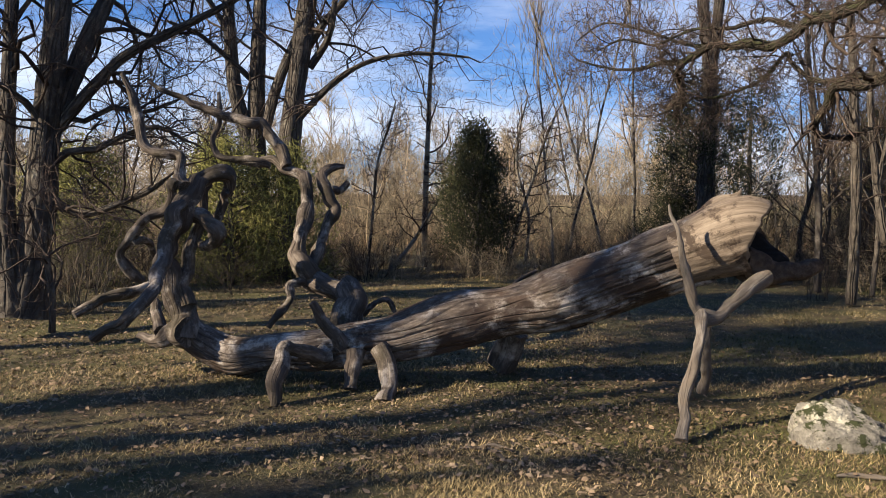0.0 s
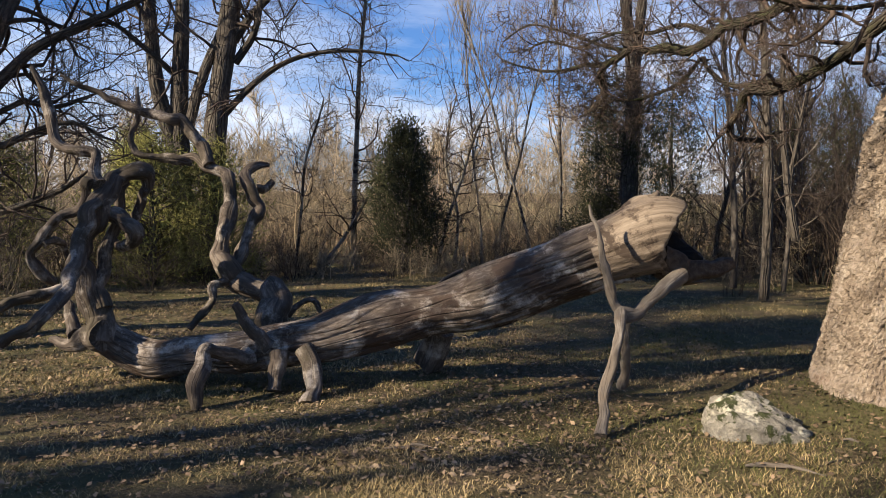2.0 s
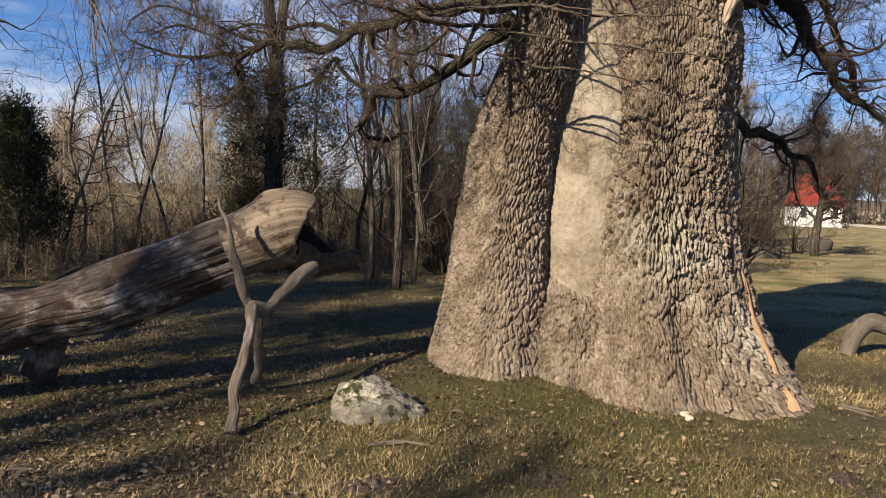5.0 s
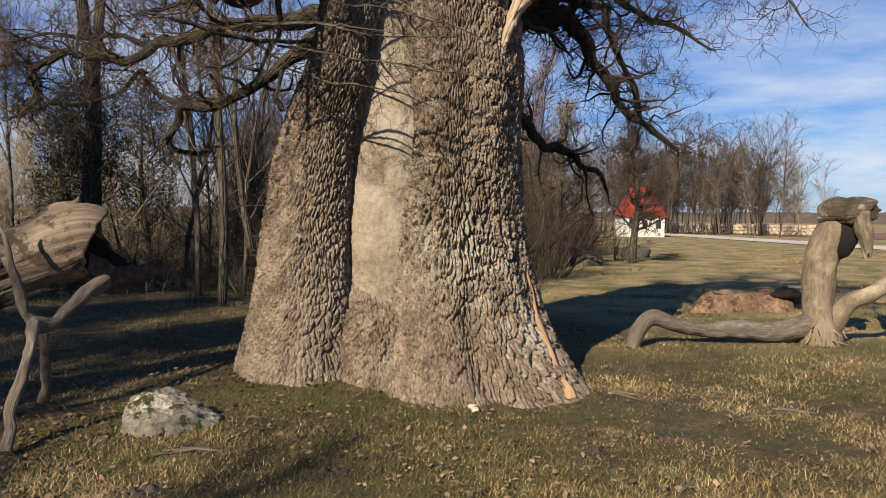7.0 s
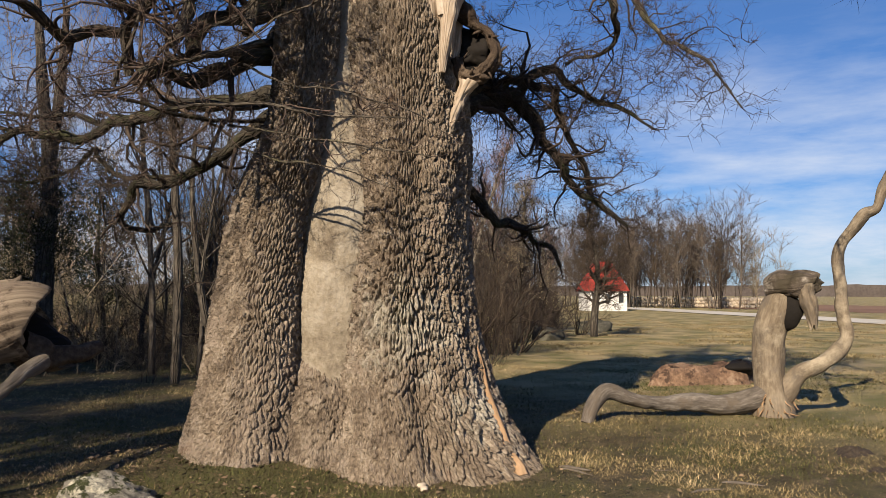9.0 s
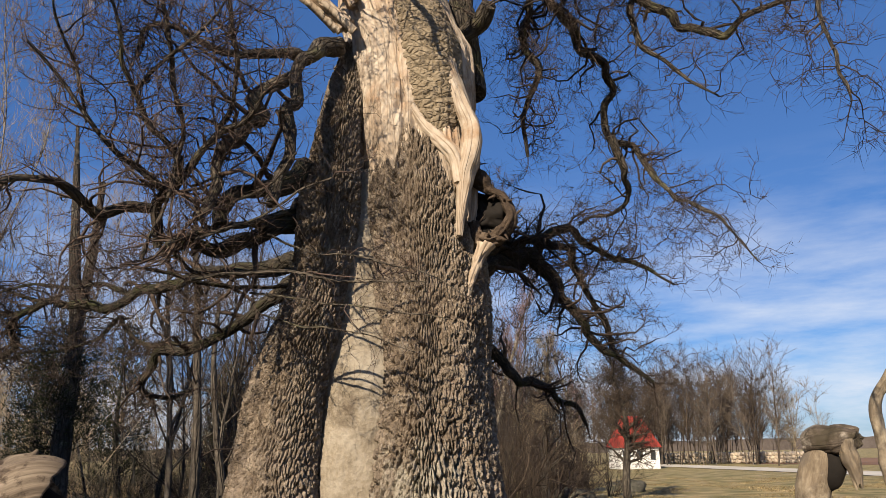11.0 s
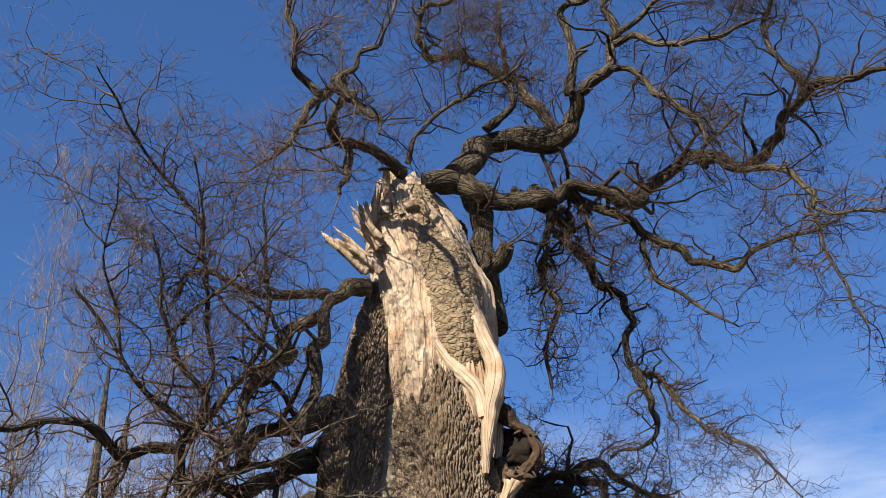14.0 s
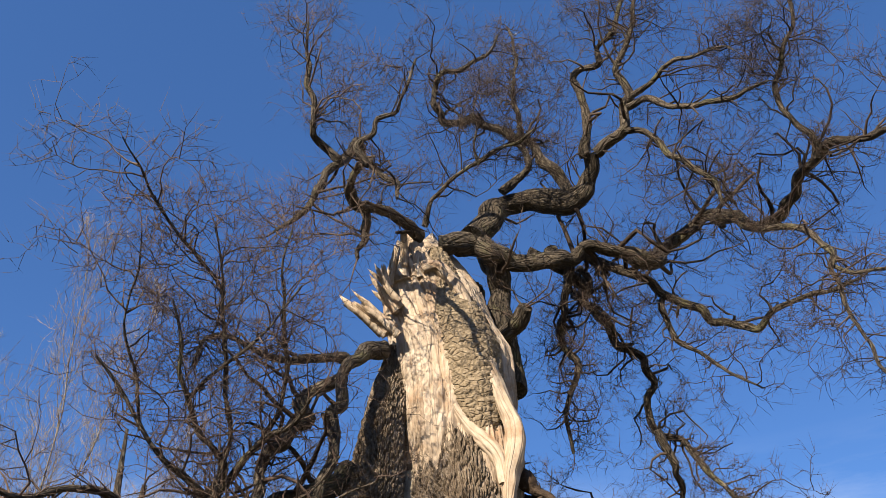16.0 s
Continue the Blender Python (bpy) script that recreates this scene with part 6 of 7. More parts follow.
def make_oak_crown():
    rng = np.random.default_rng(5)
    groups = []
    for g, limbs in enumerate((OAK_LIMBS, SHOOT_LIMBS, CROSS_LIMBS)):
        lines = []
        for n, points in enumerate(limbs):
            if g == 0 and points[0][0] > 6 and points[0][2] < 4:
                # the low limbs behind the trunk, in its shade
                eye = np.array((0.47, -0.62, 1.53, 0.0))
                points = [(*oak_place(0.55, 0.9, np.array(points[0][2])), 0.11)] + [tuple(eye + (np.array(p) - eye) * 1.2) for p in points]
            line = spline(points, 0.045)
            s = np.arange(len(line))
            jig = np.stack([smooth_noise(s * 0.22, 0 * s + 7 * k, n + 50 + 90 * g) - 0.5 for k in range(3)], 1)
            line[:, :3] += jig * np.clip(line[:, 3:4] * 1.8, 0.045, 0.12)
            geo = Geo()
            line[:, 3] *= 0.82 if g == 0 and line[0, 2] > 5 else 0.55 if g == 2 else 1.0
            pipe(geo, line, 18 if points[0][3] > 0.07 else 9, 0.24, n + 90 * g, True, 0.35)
            part("limb", geo, SHADED_MOSSY_LIMB if g == 0 and line[0, 2] < 4.3 else LIMB_BARK, oak)
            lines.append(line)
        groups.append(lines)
    crown, shoots, across = groups
    geo = Geo()
    twigs_on(rng, across, 6.0, geo, 0.8, 0.03, 3, 0.9, 3, 0.7, 0.55, 0.5)
    part("twig_spray", geo, TWIG_RED, oak, "thin pale shoots across the trunk", kind="stuff")
    geo = Geo()
    high = [c for c in crown if c[:, 2].mean() > 6.2]
    twigs_on(rng, high, 5.0, geo, 1.2, 0.09, 3, 1.0, 5, 5.0, 0.8, 0.5)
    part("twig_spray", geo, TWIG, oak, "crooked fine bare twigs high in the crown", kind="stuff")
    geo = Geo()
    low = [c for c in crown if c[:, 2].mean() <= 6.2]
    inner = [c for c in low if c[:, 0].max() < 4.6 and c[:, 1].max() < 6]
    twigs_on(rng, [c for c in low if not any(c is d for d in inner)], 6.2, geo, 1.0, 0.05, 3, 1.0, 5, 5.2, 0.85, 0.48)
    twigs_on(rng, inner, 2.0, geo, 0.9, 0.05, 3, 1.0, 3, 0.8, 0.7, 0.45)
    part("twig_spray", geo, TWIG, oak, "crooked fine bare twigs", kind="stuff")
    geo = Geo()
    outer = [c[c[:, 0] < 3.5] for c in shoots if (c[:, 0] < 3.5).sum() > 6]
    twigs_on(rng, outer, 7.4, geo, 1.05, 0.09, 3, 0.9, 4, 6.2, 0.78, 0.36)
    twigs_on(rng, [c[c[:, 0] >= 3.5] for c in shoots if (c[:, 0] >= 3.5).sum() > 6], 3.2, geo, 1.0, 0.08, 3, 0.85, 3, 1.6, 0.65, 0.32)
    part("shoot_spray", geo, TWIG_RED, oak, "dense reddish budding shoots", kind="stuff")


make_oak_crown()

# ---- fallen tree on its props ----
fallen = thing("fallen_tree", "fallen grey barkless tree with twisted limbs lying on the grass", "dead tree")


def make_fallen():
    line = spline(FALLEN_TRUNK, 0.02)[::-1]
    turn = lambda a, c: (a - c + math.pi) % (2 * math.pi) - math.pi
    tongue = lambda a: 0.10 - 0.24 * np.cos(a) + 0.20 * np.exp(-(turn(a, 2.1) / 0.55) ** 2) - 0.26 * np.exp(-(turn(a, 4.0) / 0.8) ** 2) + 0.03 * (smooth_noise(a / (2 * math.pi) * 40, 0 * a, 6, 40) - 0.5)
    geo = Geo()
    pipe(geo, line[:-20], 200, 0.15, 4, True, 0.0, 0.08, None, 0.11)
    part("trunk", geo, GREY_WOOD, fallen, "long weathered trunk, cracked along the grain")
    collar = line[-30:].copy()
    collar[:, 3] *= np.linspace(1.0, 1.03, len(collar))
    geo = Geo()
    pipe(geo, collar, 160, 0.05, 4, False, 0.0, 0.04, tongue, 0.025)
    inner = collar.copy()
    inner[:, 3] *= np.linspace(0.62, 0.9, len(collar))
    part("broken_collar", geo, SAWN, fallen, "pale flared broken end with a jutting lip")
    # Inner shell in near-black: shade of the open end, painted in.
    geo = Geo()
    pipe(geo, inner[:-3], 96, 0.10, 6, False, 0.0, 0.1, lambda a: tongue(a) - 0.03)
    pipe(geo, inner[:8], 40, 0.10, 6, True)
    part("hollow", geo, HOLLOW_SHADE, fallen, "near-black rotten core, its shade put into the colour")
    for n, (name, points) in enumerate(FALLEN_LIMBS):
        geo = Geo()
        line = spline(points, 0.02)
        line[:, 3] *= 0.6 if name == 'crest' else 0.84 if name == 'limb' else 1.0
        s = np.arange(len(line))
        jig = np.stack([smooth_noise(s * 0.13, 0 * s + 7 * k, n + 150) - 0.5 for k in range(3)], 1)
        line[:, :3] += jig * np.clip(line[:, 3:4] * 1.4, 0.01, 0.09)
        pipe(geo, line, 44, 0.34, n + 20, True, 0.6, 0.10, None, 0.05)
        # The lip is inner rotten wood; its shade is also in this dark colour.
        part(name, geo, SAWN if name == "crest" else ROTTEN if name == "lip" else LIMB_WOOD, fallen)


make_fallen()
prop = thing("forked_prop", "slender forked grey branch standing upright as a prop", "branch")
for n, (name, points) in enumerate(PROP_LIMBS):
    geo = Geo()
    line = spline(points, 0.015)
    line[:, 3] *= 0.66
    s = np.arange(len(line))
    line[:, :3] += 0.018 * np.stack([smooth_noise(s * 0.12, 0 * s + 7 * k, n + 170) - 0.5 for k in range(3)], 1)
    pipe(geo, line, 36, 0.36, n + 60, True, 0.5, 0.05, None, 0.05)
    part(name, geo, PROP_WOOD, prop)

# ---- dead snag on the lawn ----
snag = thing("dead_snag", "pale barkless dead trunk with a curved arm and hollow head", "dead tree")
for n, (name, points) in enumerate(SNAG_LIMBS):
    geo = Geo()
    line = spline(points, 0.02)
    if n == 2:
        line[:, 3] *= 0.8
    rough = name in ('head', 'flap')
    pipe(geo, line, 60, 0.5 if rough else 0.2, n + 80, True, 0.5 if rough else 0.15, 0.10 if rough else 0.03, (lambda a: 0.12 * (smooth_noise(a / (2 * math.pi) * 14, 0 * a, 5, 14) - 0.5)) if rough else None, 0.16 if rough else 0.03)
    part(name, geo, LIMB_WOOD if name == 'head' else PROP_WOOD if n == 0 else PALE_WOOD, snag)


def snag_splinters():
    """Torn orange wood round the foot of the snag."""
    rng = np.random.default_rng(4)
    foot = np.array(SNAG_LIMBS[1][1][0][:3]) + np.array((0, 0, 0.10))
    count = 70
    a = rng.uniform(0, 2 * math.pi, count)
    base = np.stack([foot[0] + 0.2 * np.cos(a), foot[1] + 0.2 * np.sin(a), 0 * a + rng.uniform(0.05, 0.28, count)], 1)
    P, R = sprout(rng, base, unit(np.stack([np.cos(a), np.sin(a), 0 * a - 1.1], 1)), rng.uniform(0.08, 0.24, count), rng.uniform(0.008, 0.018, count), 5, 0.25)
    geo = Geo()
    geo.batch(P, R, 5)
    part("splintered_edge", geo, TORN_WOOD, snag, "torn orange splinters at the foot", kind="stuff")


snag_splinters()


# ---- rock ----
def boulder(name, at, size, seed, material, label, turn=0.0, parent=None, rows=34, cols=56, slope=0.0):
    geo = Geo()
    th, ph = np.linspace(0, math.pi, rows), np.arange(cols) / cols * 2 * math.pi
    t, p = np.meshgrid(th, ph, indexing="ij")
    n = np.stack([np.sin(t) * np.cos(p), np.sin(t) * np.sin(p), np.cos(t)], -1)
    n = np.sign(n) * np.abs(n) ** 0.8
    r = 1 + 0.30 * (smooth_noise(n[..., 0] * 1.6 + 5, n[..., 1] * 1.6 + n[..., 2] * 1.3, seed) - 0.5) + 0.20 * (smooth_noise(n[..., 0] * 3.4 + 9, n[..., 1] * 3.4 + n[..., 2] * 3, seed + 1) - 0.5) + 0.12 * (smooth_noise(n[..., 0] * 9 + 9, n[..., 1] * 11 + n[..., 2] * 9, seed + 2) - 0.5)
    P = n * r[..., None] * np.array(size)
    P[..., 2] *= 1 - slope * P[..., 0] / size[0]
    c, s = math.cos(radians(turn)), math.sin(radians(turn))
    P = np.stack([P[..., 0] * c - P[..., 1] * s, P[..., 0] * s + P[..., 1] * c, P[..., 2]], -1) + np.array(at)
    geo.grid(P, np.arange(cols + 1.0), np.arange(rows * 1.0), True)
    return part(name, geo, material, parent, label)


tagged(boulder("boulder", (2.66, 4.92, -0.04), (0.36, 0.27, 0.25), 8, ROCK, "pale lichen-spotted boulder with moss in the grass", -20, rows=60, cols=100, slope=0.38), category="boulder")


for n, (x, y, s) in enumerate(((4.62, 3.79, 0.045), (4.55, 3.69, 0.05))):
    tagged(boulder("stone", (x, y, float(lie(x, y)) + 0.012), (s, 0.6 * s, 0.4 * s), 60 + n, STONE, "small pale stone on bare soil by the oak", 50 * n, rows=10, cols=16), category="stone")


# ---- bare trees and scrub ----
def bare_tree(seed, height, girth, bark, twig, boughs=18, spread=0.75, lift=0.12, lean=0.05, dens=1.0, first=0.25):
    """Trunk, boughs and twigs of a leafless tree, as two geometries."""
    rng = np.random.default_rng(seed)
    P, R = sprout(rng, np.zeros((1, 3)), unit(np.array([[rng.normal() * lean, rng.normal() * lean, 1.0]])), np.array([height]), np.array([girth]), 14, 0.07, 0.05, 0.12)
    wood, fine = Geo(), Geo()
    pipe(wood, spline(np.concatenate([P[0], R[0][:, None]], 1), height / 40), 10, 0.1, seed)
    b, w, r, _ = offshoots(rng, P, R, boughs, first, 0.98, spread, lift + 0.15)
    frac = np.clip(1.15 - b[:, 2] / height, 0.2, 1)
    L = height * 0.42 * frac * rng.uniform(0.5, 1, len(b))
    P1, R1 = sprout(rng, b, w, L, np.clip(r * 0.5, 0.008, 0.09), 7, 0.2, lift, 0.15)
    wood.batch(P1, R1, 4)
    b, w, r, who = offshoots(rng, P1, R1, int(7 * dens), 0.2, 1, 0.75, lift)
    P2, R2 = sprout(rng, b, w, L[who] * rng.uniform(0.2, 0.5, len(b)), np.clip(r * 0.6, 0.005, 0.03), 5, 0.2, lift, 0.2)
    fine.batch(P2, R2, 3)
    b, w, r, who2 = offshoots(rng, P2, R2, int(5 * dens), 0.2, 1, 0.75, lift)
    P3, R3 = sprout(rng, b, w, L[who][who2] * rng.uniform(0.08, 0.22, len(b)), np.clip(r * 0.7, 0.004, 0.012), 3, 0.2, lift, 0.5)
    fine.batch(P3, R3, 3)
    b, w, r, who3 = offshoots(rng, P3, R3, 2, 0.2, 1, 0.7, lift)
    P4, R4 = sprout(rng, b, w, rng.uniform(0.1, 0.35, len(b)), np.clip(r * 0.8, 0.003, 0.008), 2, 0.1, lift)
    fine.batch(P4, R4, 3)
    return wood, fine


def tree_thing(name, label, category, seed, height, girth, bark, twig, **more):
    wood, fine = bare_tree(seed, height, girth, bark, twig, **more)
    ob = thing(name, label, category)
    part("trunk", wood, bark, ob)
    part("twig_spray", fine, twig, ob, kind="stuff")
    return ob


def shrub_thing(name, label, seed, height, stems, twig, spread=0.35, dens=1.0):
    rng = np.random.default_rng(seed)
    ang = rng.uniform(0, 2 * math.pi, stems)
    out = rng.uniform(0.05, spread, stems)
    way = unit(np.stack([np.cos(ang) * out, np.sin(ang) * out, np.ones(stems)], 1))
    base = np.stack([np.cos(ang), np.sin(ang), 0 * ang], 1) * rng.uniform(0, 0.5, (stems, 1))
    L = height * rng.uniform(0.5, 1, stems)
    wood, fine = Geo(), Geo()
    P, R = sprout(rng, base, way, L, rng.uniform(0.009, 0.024, stems) * height / 3.5, 9, 0.24, 0.07, 0.15)
    wood.batch(P, R, 4)
    b, w, r, who = offshoots(rng, P, R, int(8 * dens), 0.15, 1, 0.6, 0.2)
    P1, R1 = sprout(rng, b, w, L[who] * rng.uniform(0.12, 0.4, len(b)), np.clip(r * 0.5, 0.004, 0.012), 4, 0.2, 0.1, 0.3)
    fine.batch(P1, R1, 3)
    b, w, r, who = offshoots(rng, P1, R1, 4, 0.15, 1, 0.7, 0.1)
    P2, R2 = sprout(rng, b, w, rng.uniform(0.15, 0.6, len(b)), np.clip(r * 0.7, 0.003, 0.006), 2, 0.1, 0.1)
    fine.batch(P2, R2, 3)
    ob = thing(name, label, "shrub")
    part("stem_clump", wood, twig, ob, kind="stuff")
    part("twig_spray", fine, twig, ob, kind="stuff")
    return ob


def evergreen(name, label, seed, height, width, material, clumps=220, per=46, low=0.08, shape=0.6):
    """An upright juniper: a stem, and sprays of needles in uneven clumps."""
    rng = np.random.default_rng(seed)
    wood, fine = Geo(), Geo()
    P, R = sprout(rng, np.zeros((1, 3)), np.array([[0, 0, 1.0]]), np.array([height * 0.95]), np.array([0.05 + 0.012 * height]), 10, 0.05, 0.1, 0.1)
    pipe(wood, spline(np.concatenate([P[0], R[0][:, None]], 1), 0.15), 8, 0.1, seed)
    h = rng.uniform(low, 0.97, clumps)
    reach = width / 2 * np.clip(np.sin(math.pi * np.clip(h, 0.02, 1) ** shape) ** 0.7, 0.12, 1) * rng.uniform(0.2, 1.0, clumps) ** 0.6 * (0.7 + 0.6 * smooth_noise(h * 9, 0 * h + seed, 5))
    ang = rng.uniform(0, 2 * math.pi, clumps)
    c = np.stack([np.cos(ang) * reach, np.sin(ang) * reach, h * height], 1)
    root = np.stack([0 * ang, 0 * ang, h * height - 0.5 * reach], 1)
    bp = np.stack([root, 0.5 * (root + c) + rng.normal(size=c.shape) * 0.04, c], 1)
    wood.batch(bp, np.tile([0.016, 0.010, 0.006], (clumps, 1)), 3)
    out = unit(c - root + 0.2 * rng.normal(size=c.shape))
    base = np.repeat(c, per, 0) + rng.normal(size=(clumps * per, 3)) * (0.07 + 0.03 * width) * np.array([1, 1, 1.3])
    way = unit(np.repeat(out, per, 0) + 0.8 * rng.normal(size=base.shape) + np.array([0, 0, 0.5]))
    P, R = sprout(rng, base, way, rng.uniform(0.06, 0.17, len(base)), rng.uniform(0.007, 0.016, len(base)), 2)
    fine.batch(P, R, 3)
    ob = thing(name, label, "juniper")
    part("stem", wood, TREE_BARK, ob)
    part("needle_spray", fine, material, ob, kind="stuff")
    return ob


def put(ob, x, y, turn=0.0, size=1.0, z=0.0):
    ob.matrix_basis = pose(x, y, float(lie(x, y)) + z, 0, 0, turn) @ Matrix.Diagonal((size, size, size, 1))
    return ob


def also(ob, x, y, turn=0.0, size=1.0, group=""):
    twin = copy_thing(ob, pose(x, y, float(lie(x, y)) - 0.02, 0, 0, turn))
    twin.scale = (size, size, size)
    return tagged(twin, group=group)


def traced_tree(name, label, limbs, bark, twig, density, size=1.0, category="tree", lift=0.1, boughs=0.0):
    """A nearer tree whose stems and boughs follow given lines."""
    ob = thing(name, label, category)
    rng = np.random.default_rng(len(limbs) * 7 + int(limbs[0][0][0] * 10))
    lines = []
    for n, points in enumerate(limbs):
        line = spline(points, 0.12)
        geo = Geo()
        pipe(geo, line, 12 if points[0][3] > 0.08 else 7, 0.10, n + 200, True, 0.1)
        part("stem" if points[0][3] > 0.08 else "bough", geo, bark, ob)
        lines.append(line)
    geo = Geo()
    twigs_on(rng, lines, density, geo, size, lift, 3, 0.9, 4, boughs)
    part("twig_spray", geo, twig, ob, kind="stuff")
    return ob


traced_tree("multi_stemmed_tree", "dark multi-stemmed bare tree with long low boughs", LEFT_TREE, TREE_BARK, TWIG, 4.8, 1.7, boughs=3.5)
traced_tree("lime_tree", "tall bare tree with several dark straight stems", MIDDLE_TREE, TREE_BARK, TWIG, 3.1, 2.2, boughs=2.9)
traced_tree("ivy_trunk_tree", "slim bare tree rising out of dark evergreen growth", IVY_TREE, TREE_BARK, TWIG, 1.5, 2.0)
traced_tree("sapling", "thin pale young birch with upright twigs", BIRCH, BIRCH_BARK, TWIG, 4.4, 1.9, boughs=1.6)

put(evergreen("juniper", "dark upright juniper bush with dense needles", 3, 3.2, 1.75, NEEDLES, 210, 46, 0.16), 0.66, 16.0)
put(evergreen("juniper", "dark evergreen climbing round a slim trunk", 4, 2.7, 1.9, NEEDLES, 95, 46, 0.1), 5.5, 16.4, 0, 1.0, 1.6)
put(evergreen("juniper", "low dark juniper below a slim trunk", 14, 1.8, 2.0, NEEDLES, 90, 40), 5.3, 17.0)
olive = put(evergreen("juniper", "olive-brown spreading juniper with thin needles", 5, 2.6, 1.9, OLIVE_NEEDLES, 130, 42), -6.3, 13.5)
also(olive, -7.4, 14.6, 80, 1.0)
also(olive, -4.0, 14.2, 140, 1.05)
also(olive, -3.0, 14.8, 200, 1.0)
also(olive, -4.6, 15.6, 250, 1.1)


def make_woods():
    rng = random.Random(11)
    thin = [tree_thing("young_tree", "slender leafless young tree in the thicket", "tree", 30 + i, h, g, TREE_BARK, SCRUB, boughs=17, spread=0.6, lift=0.16, dens=0.72, first=0.12)
            for i, (h, g) in enumerate(((7.5, 0.055), (6.0, 0.04), (9.0, 0.075), (5.0, 0.035)))]
    brush = [shrub_thing("shrub", "tangled brown leafless shrub", 60 + i, h, n, SCRUB, s) for i, (h, n, s) in enumerate(((3.2, 16, 0.5), (2.4, 18, 0.7), (4.0, 14, 0.35)))]
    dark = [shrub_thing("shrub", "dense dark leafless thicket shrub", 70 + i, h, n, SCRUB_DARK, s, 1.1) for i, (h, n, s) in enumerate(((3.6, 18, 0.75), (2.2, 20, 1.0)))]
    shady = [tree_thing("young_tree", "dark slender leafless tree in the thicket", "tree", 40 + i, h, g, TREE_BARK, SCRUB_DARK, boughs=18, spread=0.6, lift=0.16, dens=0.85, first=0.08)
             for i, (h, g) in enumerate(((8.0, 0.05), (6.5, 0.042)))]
    spots = []
    # thicket behind the fallen tree
    for i in range(16):
        a, d = radians(-32 + 64 * (i + rng.random()) / 16), rng.uniform(17.5, 30)
        spots.append((thin[i % 4], d * math.sin(a), d * math.cos(a), rng.uniform(0.55, 0.9)))
    for i in range(32):
        a, d = radians(-34 + 70 * (i + rng.random()) / 32), rng.uniform(17.0, 32)
        spots.append((brush[i % 3], d * math.sin(a), d * math.cos(a), rng.uniform(0.65, 1.15)))
    for i in range(14):
        a, d = radians(-34 + 62 * (i + rng.random()) / 14), rng.uniform(16.5, 20)
        spots.append((dark[i % 2], d * math.sin(a), d * math.cos(a), rng.uniform(0.45, 0.7)))
    low = shrub_thing("shrub", "low heap of dark dead brushwood", 77, 1.6, 16, SCRUB_DARK, 1.6, 0.7)
    for i in range(22):
        a, d = radians(-33 + 60 * (i + rng.random()) / 22), rng.uniform(13.5, 18)
        spots.append((low, d * math.sin(a), d * math.cos(a), rng.uniform(0.5, 0.95)))
    # darker thicket between the two trees; its deep shade is partly in the twig colour
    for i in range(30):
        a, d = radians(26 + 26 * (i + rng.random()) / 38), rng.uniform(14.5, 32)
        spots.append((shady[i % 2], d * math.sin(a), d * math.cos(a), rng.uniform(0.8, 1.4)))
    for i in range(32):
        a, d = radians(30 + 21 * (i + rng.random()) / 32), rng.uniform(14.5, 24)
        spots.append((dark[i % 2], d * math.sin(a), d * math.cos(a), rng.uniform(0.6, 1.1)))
    # shrubs beside the lawn
    for i in range(10):
        a, d = radians(48 + 5 * rng.random()), rng.uniform(24, 42)
        spots.append((shady[i % 2], d * math.sin(a), d * math.cos(a), rng.uniform(0.7, 1.1)))
    for i in range(16):
        a, d = radians(48 + 5.5 * rng.random()), rng.uniform(19, 36)
        spots.append((dark[i % 2], d * math.sin(a), d * math.cos(a), rng.uniform(0.8, 1.3)))
    # undergrowth at the foot of the left trees
    for i in range(6):
        a, d = radians(53 + 3 * rng.random()), rng.uniform(20, 34)
        spots.append((dark[i % 2], d * math.sin(a), d * math.cos(a), rng.uniform(0.5, 0.8)))
    for i in range(12):
        a, d = radians(-34 + 14 * rng.random()), rng.uniform(11.5, 15)
        spots.append((brush[i % 3], d * math.sin(a), d * math.cos(a), rng.uniform(0.35, 0.55)))
    used = set()
    for ob, x, y, s in spots:
        if ob.name in used:
            also(ob, x, y, rng.uniform(0, 360), s, "woodland thicket")
        else:
            used.add(ob.name)
            tagged(put(ob, x, y, rng.uniform(0, 360), s), group="woodland thicket")


make_woods()
TALL = put(tree_thing("young_tree", "tall slender leafless tree with upright pale shoots", "tree", 48, 12.0, 0.032, BIRCH_BARK, SCRUB, boughs=26, spread=0.55, lift=0.3, dens=0.9, first=0.2, lean=0.1), 2.5, 17.2)
for x, y, turn, size in ((3.6, 16.6, 80, 0.98), (4.4, 17.4, 150, 1.04), (3.1, 19.0, 210, 1.05), (5.6, 18.2, 300, 0.95), (6.6, 17.2, 20, 0.85)):
    also(TALL, x, y, turn, size, "woodland thicket")
tagged(TALL, group="woodland thicket")
conifer = put(evergreen("juniper", "dark ragged evergreen deep in the thicket", 15, 5.0, 1.8, NEEDLES, 130, 36), 8.0, 19.5)
for x, y, s in ((10.2, 18.2, 0.8), (12.5, 19.5, 1.0), (6.4, 21.0, 0.9)):
    also(conifer, x, y, 60 * s, s)


